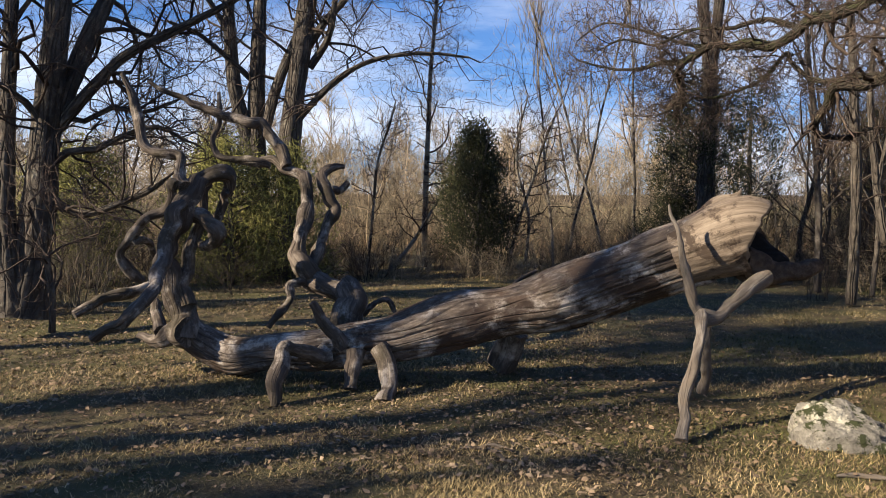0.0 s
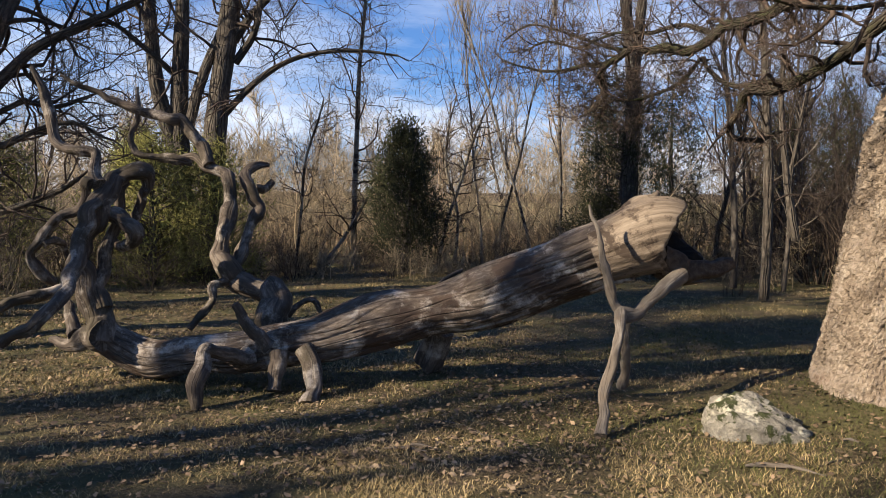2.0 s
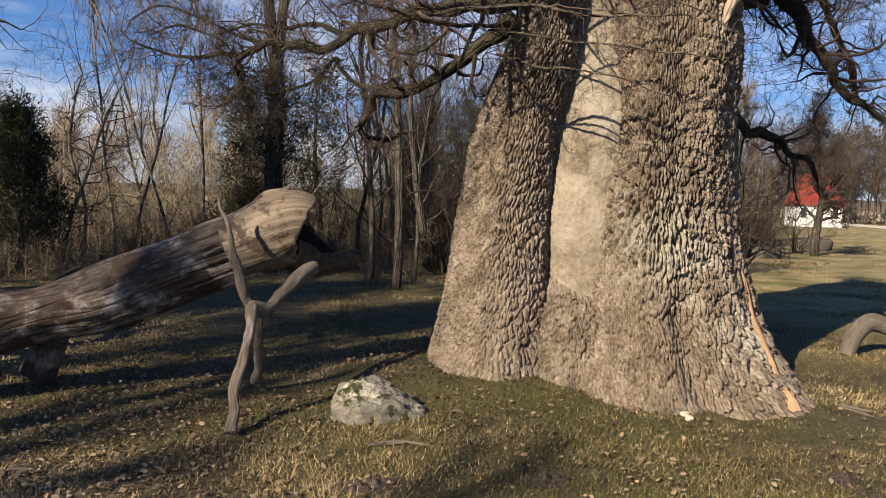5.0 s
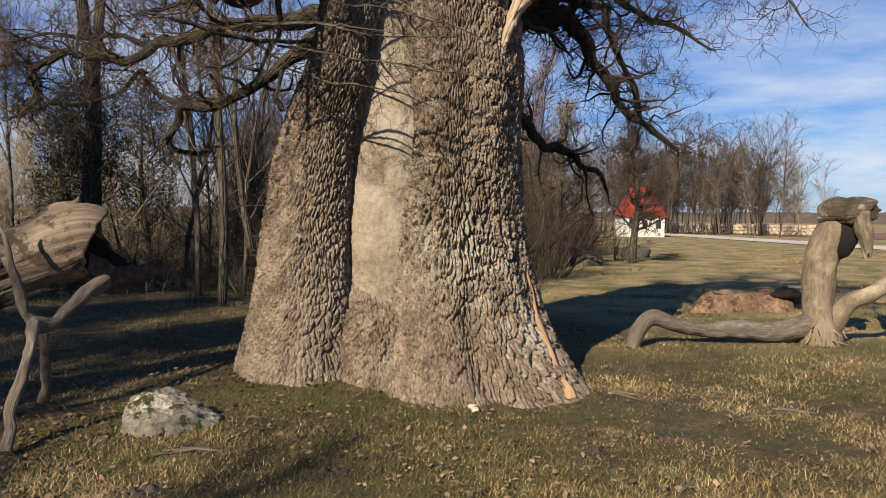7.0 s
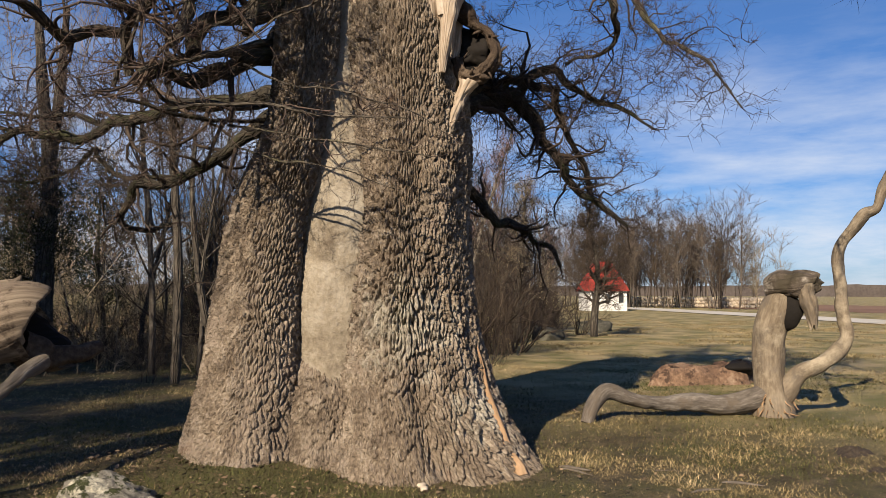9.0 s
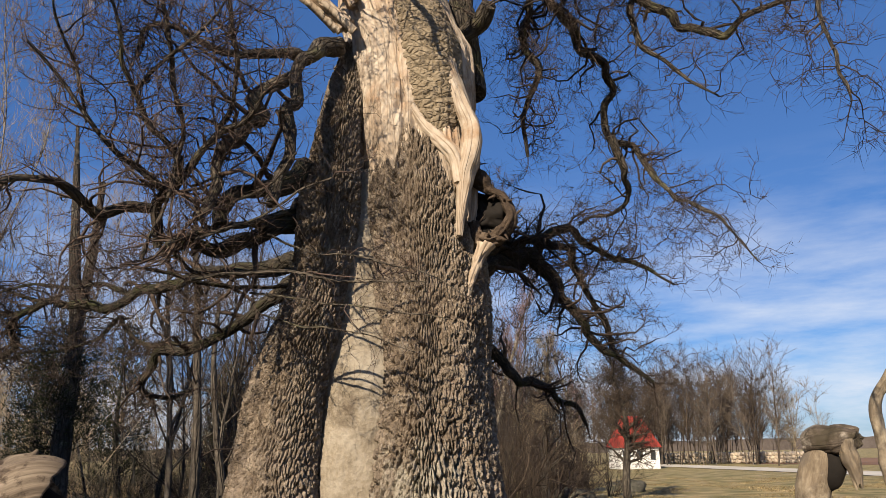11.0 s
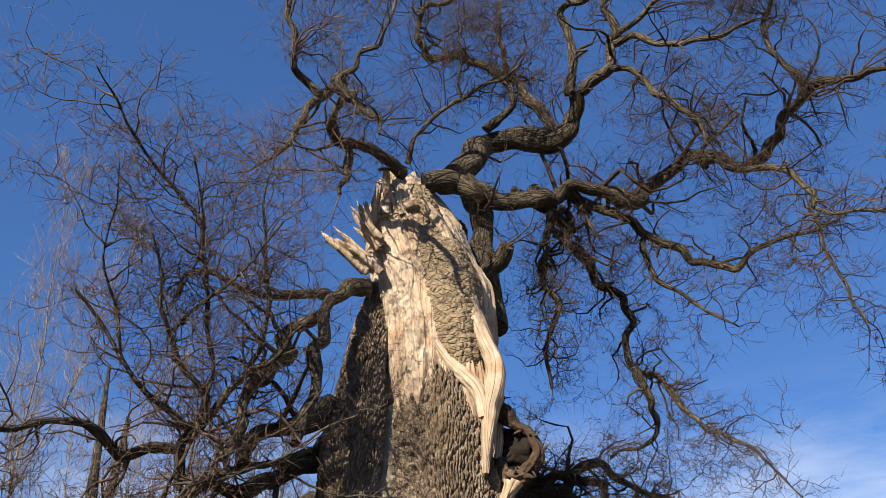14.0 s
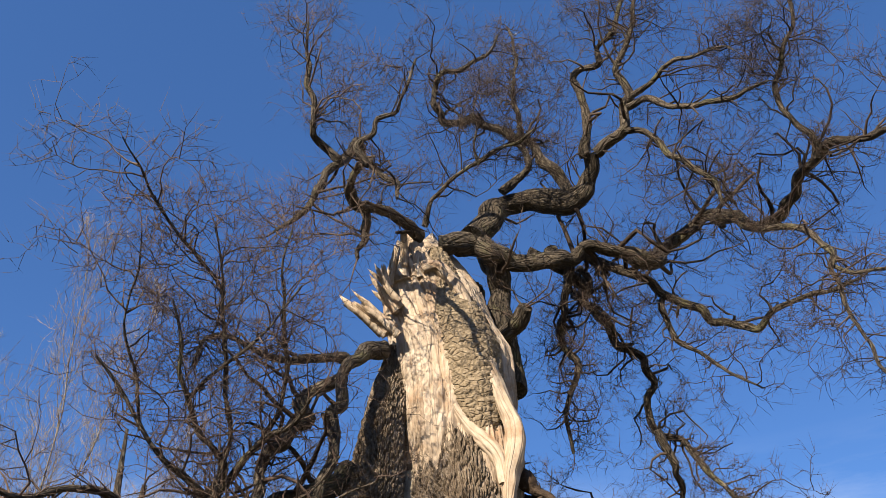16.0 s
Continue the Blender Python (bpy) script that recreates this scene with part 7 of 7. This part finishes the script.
def make_far_woods(seed, label, lo, hi, n, near, far, low, high, sprays, material):
    """Trees far past the clearing, as one mass."""
    rng = np.random.default_rng(seed)
    wood = Geo()
    a, d, h = np.radians(rng.uniform(lo, hi, n)), rng.uniform(near, far, n), rng.uniform(low, high, n)
    base = np.stack([d * np.sin(a), d * np.cos(a), 0 * d - 0.1], 1)
    P, R = sprout(rng, base, unit(np.stack([rng.normal(size=n) * 0.06, rng.normal(size=n) * 0.06, np.ones(n)], 1)), h, 0.008 * h, 6, 0.06, 0.05, 0.2)
    wood.batch(P, R, 4)
    b, w, r, who = offshoots(rng, P, R, 22, 0.22, 1, 0.75, 0.2)
    P1, R1 = sprout(rng, b, w, h[who] * rng.uniform(0.15, 0.36, len(b)), np.clip(r * 0.5, 0.016, 0.05), 3, 0.2, 0.12, 0.4)
    wood.batch(P1, R1, 3)
    b, w, r, who2 = offshoots(rng, P1, R1, sprays, 0.1, 1, 0.7, 0.15)
    P2, R2 = sprout(rng, b, w, rng.uniform(0.5, 1.7, len(b)), np.clip(r * 0.8, 0.018, 0.028), 2, 0.1, 0.1)
    wood.batch(P2, R2, 3)
    return tagged(part("far_woods", wood, material, label=label, kind="stuff"), category="woodland")


make_far_woods(9, "brown leafless woodland edge beyond the lawn", 47, 66.4, 80, 78, 120, 6.5, 11, 15, FAR_SCRUB)
make_far_woods(19, "dark leafless woodland beyond the lawn", 47, 65.8, 80, 84, 122, 7, 11.5, 16, SCRUB_DARK)
make_far_woods(10, "thin leafless woods behind the thicket", -40, 30, 100, 34, 75, 3.5, 7, 12, SCRUB)
make_far_woods(13, "dark leafless woods beyond the old oak", 28, 50, 40, 36, 70, 5, 9, 9, SCRUB_DARK)


def make_thicket(seed, label, n, lo, hi, near, far, low, high, material):
    """Close-grown brush, as one mass of thin stems and twigs."""
    rng = np.random.default_rng(seed)
    geo = Geo()
    a, d, h = np.radians(rng.uniform(lo, hi, n)), rng.uniform(near, far, n), rng.uniform(low, high, n) * rng.uniform(0.6, 1, n)
    base = np.stack([d * np.sin(a), d * np.cos(a), 0 * d - 0.05], 1)
    P, R = sprout(rng, base, unit(np.stack([rng.normal(size=n) * 0.22, rng.normal(size=n) * 0.22, np.ones(n)], 1)), h, rng.uniform(0.007, 0.022, n), 7, 0.2, 0.05, 0.3)
    geo.batch(P, R, 3)
    b, w, r, who = offshoots(rng, P, R, 11, 0.08, 1, 0.85, 0.1)
    P1, R1 = sprout(rng, b, w, h[who] * rng.uniform(0.12, 0.42, len(b)), np.clip(r * 0.6, 0.005, 0.009), 4, 0.34, 0.05, 0.5)
    geo.batch(P1, R1, 3)
    b, w, r, who = offshoots(rng, P1, R1, 4, 0.1, 1, 0.85, 0.05)
    P2, R2 = sprout(rng, b, w, rng.uniform(0.12, 0.5, len(b)), np.clip(r * 0.8, 0.004, 0.006), 2, 0.3, 0.05)
    geo.batch(P2, R2, 3)
    return tagged(part("thicket", geo, material, label=label, kind="stuff"), category="thicket")


make_thicket(21, "close brown leafless brushwood behind the fallen tree", 480, -36, 29, 17.5, 34, 1.6, 4.2, SCRUB)
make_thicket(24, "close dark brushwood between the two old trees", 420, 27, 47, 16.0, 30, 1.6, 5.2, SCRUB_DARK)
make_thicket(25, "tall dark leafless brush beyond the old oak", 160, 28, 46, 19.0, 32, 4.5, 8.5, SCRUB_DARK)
make_thicket(23, "tan leafless saplings standing close together", 220, -36, 27, 18, 30, 3.0, 6.5, SCRUB_TAN)
make_thicket(22, "low dark tangled brush along the edge of the clearing", 240, -18, 47, 15, 19.5, 0.4, 1.4, SCRUB)
make_far_woods(12, "few small trees at the end of the wood", 66.4, 69, 6, 85, 110, 6, 9, 8, SCRUB)


def reeds(n, seed, lo, hi, near, far, label):
    """A stand of tall dry stalks."""
    rng = np.random.default_rng(seed)
    a, d = np.radians(rng.uniform(lo, hi, n)), rng.uniform(near, far, n)
    base = np.stack([d * np.sin(a), d * np.cos(a), 0 * d], 1)
    P, R = sprout(rng, base, unit(np.stack([0.25 * rng.normal(size=n), 0.25 * rng.normal(size=n), np.ones(n)], 1)), rng.uniform(0.3, 0.85, n), 0.010 + 0.0006 * d, 2)
    geo = Geo()
    geo.batch(P, R, 3)
    return tagged(part("reed_bed", geo, REED, None, label, kind="stuff"), category="reeds")


reeds(7000, 51, -36, 46, 21, 46, "tall straw-coloured dry reeds behind the thicket")


def horizon_wood():
    geo = Geo()
    a = np.linspace(0, 2 * math.pi, 721)
    top = 7.5 + 1.5 * smooth_noise(a * 30, 0 * a, 4) + 1.5 * smooth_noise(a * 240, 0 * a, 5)
    for r in (700, 712):
        rows = [np.stack([r * np.cos(a), r * np.sin(a), h], 1) for h in (0 * a - 1, 0.5 * top, top * (1 if r == 700 else 0.97))]
        geo.grid(np.stack(rows), a * 100, np.arange(3.0), False)
    tagged(part("backdrop", geo, BROWN_HILL, label="low far band of woods on the horizon"), category="woodland", kind="structure")


horizon_wood()


# ---- trees beside the clearing that shade it ----
def make_shade():
    shade = tree_thing("ash_tree", "tall bare ash at the edge of the clearing", "tree", 91, 11.0, 0.30, TREE_BARK, TWIG, boughs=20, spread=0.7, lift=0.1, dens=1.2, first=0.2)
    put(shade, -11.2, 1.3, 0)
    for x, y, turn, size in ((-13.0, -0.5, 140, 0.86), (-16.0, -1.1, 80, 1.2), (-12.0, -1.5, 200, 0.9), (-10.4, -6.0, 310, 0.9), (-15.5, 6.5, 20, 1.0), (-16.0, 1.2, 60, 1.3), (-19.0, 7.6, 250, 1.45)):
        also(shade, x, y, turn, size, "trees at the clearing")
    tagged(shade, group="trees at the clearing")


make_shade()
# Unseen pines, added so that their high crowns darken the ground and woods.
pine = put(evergreen("shade_pine", "tall pine with a high dark crown, added out of view for shade", 17, 5.0, 1.7, NEEDLES, 90, 40, 0.72), -15.6, 4.4, 0, 2.95)
for x, y, turn, size in ((-9.5, 3.6, 70, 2.1), (-15.0, 8.2, 30, 3.2), (-12.0, 8.5, 150, 3.4)):
    also(pine, x, y, turn, size, "trees at the clearing")

# ---- lawn, house and road to the right ----
pinkish = put(tree_thing("birch_tree", "bare tree with a haze of purple twigs", "tree", 95, 9.0, 0.12, BIRCH_BARK, SCRUB_PURPLE, boughs=26, spread=0.5, lift=0.25, dens=1.3, first=0.2), 22.3, 20.6)
also(pinkish, 25.5, 20.8, 120, 0.85)
also(pinkish, 28.5, 21.0, 220, 0.8)
put(tree_thing("apple_tree", "low bare fruit tree with drooping twigs", "tree", 96, 4.6, 0.13, TREE_BARK, SCRUB_DARK, boughs=40, spread=0.95, lift=0.0, dens=1.5, first=0.2), 23.6, 15.2, 0, 1.15)
put(tree_thing("apple_tree", "old bare fruit tree with a short trunk", "tree", 97, 5.0, 0.16, TREE_BARK, SCRUB, boughs=24, spread=0.9, lift=0.02, dens=1.3, first=0.2), 18.6, 14.6)

strip("road", (82, 55.5), (36, -2), 4.6, ROAD, 0.03, "pale gravel road across the meadow", "road")
strip("field", (106, 50), (70, -20), 34.0, FIELD, 0.02, "brown stubble field behind the road", "field")


def slab(geo, lo, hi):
    (x0, y0, z0), (x1, y1, z1) = lo, hi
    v = np.array([(x, y, z) for z in (z0, z1) for x, y in ((x0, y0), (x1, y0), (x1, y1), (x0, y1))], float)
    geo.quads(v, [(3, 2, 1, 0), (4, 5, 6, 7), (0, 1, 5, 4), (1, 2, 6, 5), (2, 3, 7, 6), (3, 0, 4, 7)])


def make_house():
    ob = thing("house", "small white cottage with a steep red roof beyond the lawn", "house")
    geo = Geo()
    slab(geo, (-3.2, -2.2, 0), (3.2, 2.2, 2.0))
    part("wall", geo, PLASTER, ob, smooth=False)
    geo = Geo()
    e, h, r = 0.35, 1.95, 4.9
    v = np.array([(-3.2 - e, -2.2 - e, h), (3.2 + e, -2.2 - e, h), (3.2 + e, 2.2 + e, h), (-3.2 - e, 2.2 + e, h), (-1.5, 0, r), (1.5, 0, r)], float)
    geo.quads(v, [(0, 1, 5, 4), (2, 3, 4, 5), (3, 2, 1, 0)])
    geo.tris(v, [(1, 2, 5), (3, 0, 4)])
    part("roof", geo, ROOF, ob, "red tiled hipped roof", smooth=False)
    for x in (-2.2, 0.0, 2.2):
        pane = Geo()
        slab(pane, (x - 0.4, -2.235, 0.8), (x + 0.4, -2.205, 1.7))
        w = part("window", pane, GLASS, ob, "dark window pane", smooth=False)
        rim = Geo()
        for lo, hi in (((x - 0.48, -2.26, 0.72), (x + 0.48, -2.20, 0.8)), ((x - 0.48, -2.26, 1.7), (x + 0.48, -2.20, 1.78)), ((x - 0.48, -2.26, 0.8), (x - 0.4, -2.20, 1.7)), ((x + 0.4, -2.26, 0.8), (x + 0.48, -2.20, 1.7))):
            slab(rim, lo, hi)
        part("frame", rim, PLASTER, w, smooth=False)
    ob.matrix_basis = pose(60.1, 39.3, 0, 0, 0, -38) @ Matrix.Diagonal((0.56, 0.7, 0.92, 1))


make_house()


def make_stone_wall():
    wall = tagged(thing("stone_wall", "low dry stone wall of pale field stones", "wall"), kind="structure")
    rng = random.Random(4)
    shapes = []
    for k in range(5):
        b = boulder("stone", (0, 0, 0), (0.46, 0.36, 0.26), 40 + k, STONE, "", 0, wall, 7, 10)
        shapes.append(b)
    a, b = np.array((84.0, 52.5)), np.array((86.0, 33.0))
    n = 0
    for layer in (0, 1, 2):
        for i in range(34):
            p = a + (b - a) * ((i + 0.5 * (layer % 2) + rng.uniform(-0.1, 0.1)) / 34)
            m = pose(p[0], p[1], 0.2 + 0.36 * layer, rng.uniform(-12, 12), rng.uniform(-12, 12), -18 + rng.uniform(-15, 15))
            if n < 5:
                st = shapes[n]
            else:
                st = new("stone", shapes[n % 5].data)
                st.parent = wall
            st.matrix_basis = m
            n += 1


make_stone_wall()

for n, (x, y, s) in enumerate(((20.6, 15.0, 0.55), (22.3, 16.9, 0.5), (27.3, 17.6, 0.6))):
    tagged(boulder("field_boulder", (x, y, 0.1), (s, 0.8 * s, 0.55 * s), 20 + n, SHADED_STONE, "boulder lying in the lawn, its shade put into a dark tone", 40 * n), category="boulder")


# ---- hollow log behind the snag ----
def make_hollow_log():
    ob = thing("hollow_log", "rotten reddish hollow log lying on the lawn", "log")
    a, b = np.array(LOG_AT[0]), np.array(LOG_AT[1])
    along = (b - a) / np.linalg.norm(b - a)
    side = np.array([-along[1], along[0]])
    half = np.linalg.norm(b - a) / 2
    r, t = np.meshgrid(np.linspace(0, 1, 34), np.arange(120) / 120 * 2 * math.pi, indexing="ij")
    edge = 0.85 + 0.35 * smooth_noise(t / (2 * math.pi) * 12, 0 * t, 5, 12)
    u, w = r * edge * np.cos(t) * half * 1.05, r * edge * np.sin(t) * 0.34
    lump = smooth_noise(u * 2.5 + 9, w * 9 + 4, 7)
    h = 0.40 * np.sqrt(np.clip(1 - r**2.4, 0, 1)) * (0.62 + 0.5 * lump) + 0.05 * (smooth_noise(u * 9, w * 26, 8) - 0.5) + 0.03 * (smooth_noise(u * 26, w * 50, 9) - 0.5)
    xy = (a + b) / 2 + u[..., None] * along + w[..., None] * side
    geo = Geo()
    geo.grid(np.concatenate([xy, (lie(xy[..., 0], xy[..., 1]) + h * np.clip((1 - r) * 14, 0, 1) - 0.01)[..., None]], -1), np.arange(121) / 120 * 2, np.linspace(0, 0.6, 34), True)
    part("shell", geo, surface("rotten_wood", [(0.07, 0.04, 0.026), (0.17, 0.105, 0.066), (0.30, 0.22, 0.155)], grain=16, uv=False, bump=1.0, depth=0.03, patch=(0.05, 0.03, 0.02), patch_scale=6.0, patch_at=(0.52, 0.60)), ob)
    # Near-black ball poking out of the shell, in place of a shaded opening.
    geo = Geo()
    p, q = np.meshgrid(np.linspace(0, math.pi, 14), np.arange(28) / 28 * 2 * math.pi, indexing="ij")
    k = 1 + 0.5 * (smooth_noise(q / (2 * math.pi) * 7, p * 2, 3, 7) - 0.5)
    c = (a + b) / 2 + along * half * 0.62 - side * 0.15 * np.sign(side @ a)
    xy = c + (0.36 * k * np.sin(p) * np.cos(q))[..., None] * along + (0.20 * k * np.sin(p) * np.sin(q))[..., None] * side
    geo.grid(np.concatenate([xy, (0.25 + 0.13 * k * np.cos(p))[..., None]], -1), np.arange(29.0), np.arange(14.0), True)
    part("hollow", geo, HOLLOW_SHADE, ob, "near-black ball for the shaded hollow core")


make_hollow_log()


# ---- sticks, chips and bare soil ----
def stick(name, label, points, material=BARE_WOOD, sides=8):
    geo = Geo()
    p = np.array(points, float)
    p[:, 2] += lie(p[:, 0], p[:, 1])
    pipe(geo, spline(p, 0.03), sides, 0.25, int(p[0, 0] * 10), True, 0.2, 0.2)
    return tagged(part(name, geo, material, None, label), category="wood chip")


for a, b, r in STICKS:
    r *= 0.62
    d = (b[0] - a[0], b[1] - a[1])
    stick("stick", "pale broken stick lying in the grass", [(a[0], a[1], 0.6 * r, 0.5 * r), (a[0] + 0.4 * d[0] + 0.02, a[1] + 0.4 * d[1] + 0.02, 0.9 * r, r), (b[0], b[1], 0.6 * r, 0.4 * r)], PROP_WOOD)


def mound(name, x, y, size, seed, label, material):
    """A low crumbly heap."""
    geo = Geo()
    r, a = np.meshgrid(np.linspace(0, 1, 26), np.arange(80) / 80 * 2 * math.pi, indexing="ij")
    px, py = x + size * r * np.cos(a) * (0.8 + 0.5 * smooth_noise(a / (2 * math.pi) * 6, 0 * a, seed, 6)), y + 0.7 * size * r * np.sin(a) * (0.8 + 0.5 * smooth_noise(a / (2 * math.pi) * 6, 0 * a, seed, 6))
    h = 0.08 * size * (1 - r**2) + 0.34 * size * (smooth_noise(px * 26, py * 26, seed) * smooth_noise(px * 60, py * 60, seed + 1)) * (1 - r)
    geo.grid(np.stack([px, py, lie(px, py) + h - 0.012], -1), np.arange(81.0), np.arange(26.0), True)
    return tagged(part(name, geo, material, None, label), category="soil")


for n, (x, y, s) in enumerate(MOUNDS):
    mound("soil_mound", x, y, 0.62 * s, n + 3, "dark crumbly bare soil in the grass", SOIL)


# ---- grass and leaf litter ----
def patch_of(rng, n, near, far, power, lo=-36, hi=80):
    a = np.radians(rng.uniform(lo, hi, n))
    d = near + (far - near) * rng.uniform(0, 1, n) ** power
    return 0.2 + d * np.sin(a), -0.3 + d * np.cos(a), d


def blades(name, n, seed, length, material, label, cover, near=3.0, far=17.0, power=1.35, fall=0.9, lo=-36, hi=80):
    rng = np.random.default_rng(seed)
    x, y, d = patch_of(rng, n, near, far, power, lo, hi)
    tuft = cover(x, y)
    keep = (rng.uniform(0, 1, n) < tuft) & (np.hypot(x - OAK_AT[0] + 0.1, y - OAK_AT[1]) > 0.6)
    x, y, d, tuft = x[keep], y[keep], d[keep], tuft[keep]
    n = len(x)
    z = lie(x, y) - 0.004
    L = length * rng.uniform(0.35, 1.0, n) * (0.6 + 0.7 * tuft)
    a = rng.uniform(0, 2 * math.pi, n)
    lean = rng.uniform(0.5, fall, n) * 1.25
    way = np.stack([np.cos(a) * np.sin(lean), np.sin(a) * np.sin(lean), np.cos(lean)], 1)
    side = np.stack([-np.sin(a), np.cos(a), 0 * a], 1) * (0.0019 + 0.00036 * d)[:, None]
    base = np.stack([x, y, z], 1)
    v = np.stack([base - side, base + side, base + way * L[:, None]], 1).reshape(-1, 3)
    geo = Geo()
    geo.tris(v, np.arange(3 * n).reshape(-1, 3))
    return tagged(part(name, geo, material, None, label, kind="stuff"), category="grass")


# Less straw round (3.2, 4.2): the darker ground stands for crown shade.
blades("dry_grass", 700000, 1, 0.06, GRASS, "short matted dry winter grass", lambda x, y: np.clip(0.2 + 1.1 * (smooth_noise(x * 1.1, y * 1.1, 31) - 0.3) + 0.9 * (smooth_noise(x * 4.5, y * 4.5, 33) - 0.5) - 0.25 * np.exp(-((np.hypot(x - 3.2, y - 4.2) / 1.6) ** 2)), 0.06, 1), fall=1.3)
blades("green_grass", 240000, 2, 0.05, GREEN_GRASS, "fresh short green grass in patches", lambda x, y: np.clip(2.4 * (smooth_noise(x * 0.8 + 3, y * 0.8, 37) - 0.5) + 0.04 * x + 0.9 * np.exp(-((np.hypot(x - 4.0, y - 4.4) / 1.9) ** 2)), 0.0, 1))

THIN = lambda x, y: np.clip(0.3 + 1.2 * (smooth_noise(x * 1.1, y * 1.1, 31) - 0.4), 0.05, 1)
blades("near_grass", 60000, 8, 0.075, GRASS, "short dry grass underfoot", THIN, 0.1, 3.1, 0.55, 1.15, -180, 180)
blades("sparse_grass", 110000, 9, 0.08, GRASS, "thin dry grass round the clearing", THIN, 3.0, 15.0, 0.9, 1.15, 79, 325)
blades("lawn_grass", 120000, 3, 0.10, GRASS, "straw-coloured tufts on the lawn", lambda x, y: np.clip(2.0 * (smooth_noise(x * 0.7, y * 0.7, 39) - 0.35), 0.05, 1), 14.0, 48.0, 1.0, 1.0, 46, 80)


def leaves(n, seed, near, far, lo=-36, hi=80, power=1.3):
    rng = np.random.default_rng(seed)
    x, y, d = patch_of(rng, n, near, far, power, lo, hi)
    keep = (rng.uniform(0, 1, n) < np.clip(1.2 - 0.24 * x, 0.10, 1) * np.clip(0.3 + 1.4 * (smooth_noise(x * 0.8, y * 0.8, 41) - 0.2), 0.1, 1)) & (np.hypot(x - OAK_AT[0] + 0.1, y - OAK_AT[1]) > 0.6)
    x, y = x[keep], y[keep]
    n = len(x)
    s = (0.005 + 0.013 * rng.uniform(0, 1, n) ** 2)[:, None]
    f = unit(rng.normal(size=(n, 3)) * np.array([1, 1, 0.22]))
    g = unit(np.cross(np.array([0, 0, 1.0]) + rng.normal(size=(n, 3)) * 0.35, f))
    up = np.cross(f, g)
    c = np.stack([x, y, lie(x, y) + rng.uniform(0.004, 0.04, n)], 1)
    curl = rng.uniform(-0.2, 0.6, n)[:, None] * s
    v = np.stack([c - f * s * 1.5, c - f * s * 0.3 + g * s + up * curl, c - f * s * 0.3 - g * s + up * curl, c + f * s * 0.9 + g * s * 0.6 + up * curl, c + f * s * 0.9 - g * s * 0.6 + up * curl, c + f * s * 1.7], 1).reshape(-1, 3)
    k = np.arange(n)[:, None] * 6
    geo = Geo()
    tris = (k[:, :, None] + np.array([[[0, 1, 2], [1, 3, 2], [2, 3, 4], [3, 5, 4]]]).reshape(1, -1)[:, None, :]).reshape(-1, 3)
    geo.tris(v, tris)
    tagged(part("leaf_litter", geo, LEAF, None, "curled pale brown fallen leaves scattered on grass", kind="stuff", smooth=False), category="leaves")


leaves(85000, 6, 2.6, 17.0)
leaves(5000, 7, 0.1, 2.8, -180, 180, 0.55)
leaves(9000, 8, 2.8, 13.0, 79, 325, 0.9)


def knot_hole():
    # Near-black ball that stands for the shade below the snag's head.
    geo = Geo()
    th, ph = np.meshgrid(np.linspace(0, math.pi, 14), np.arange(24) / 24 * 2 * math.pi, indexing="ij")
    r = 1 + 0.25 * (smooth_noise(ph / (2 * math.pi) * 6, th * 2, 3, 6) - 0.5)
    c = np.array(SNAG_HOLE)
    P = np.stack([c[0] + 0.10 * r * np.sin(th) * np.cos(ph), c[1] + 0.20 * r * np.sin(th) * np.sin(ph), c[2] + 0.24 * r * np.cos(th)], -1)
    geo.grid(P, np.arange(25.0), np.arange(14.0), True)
    part("hollow", geo, HOLLOW_SHADE, snag, "near-black ball for the shaded hollow under the head")


knot_hole()
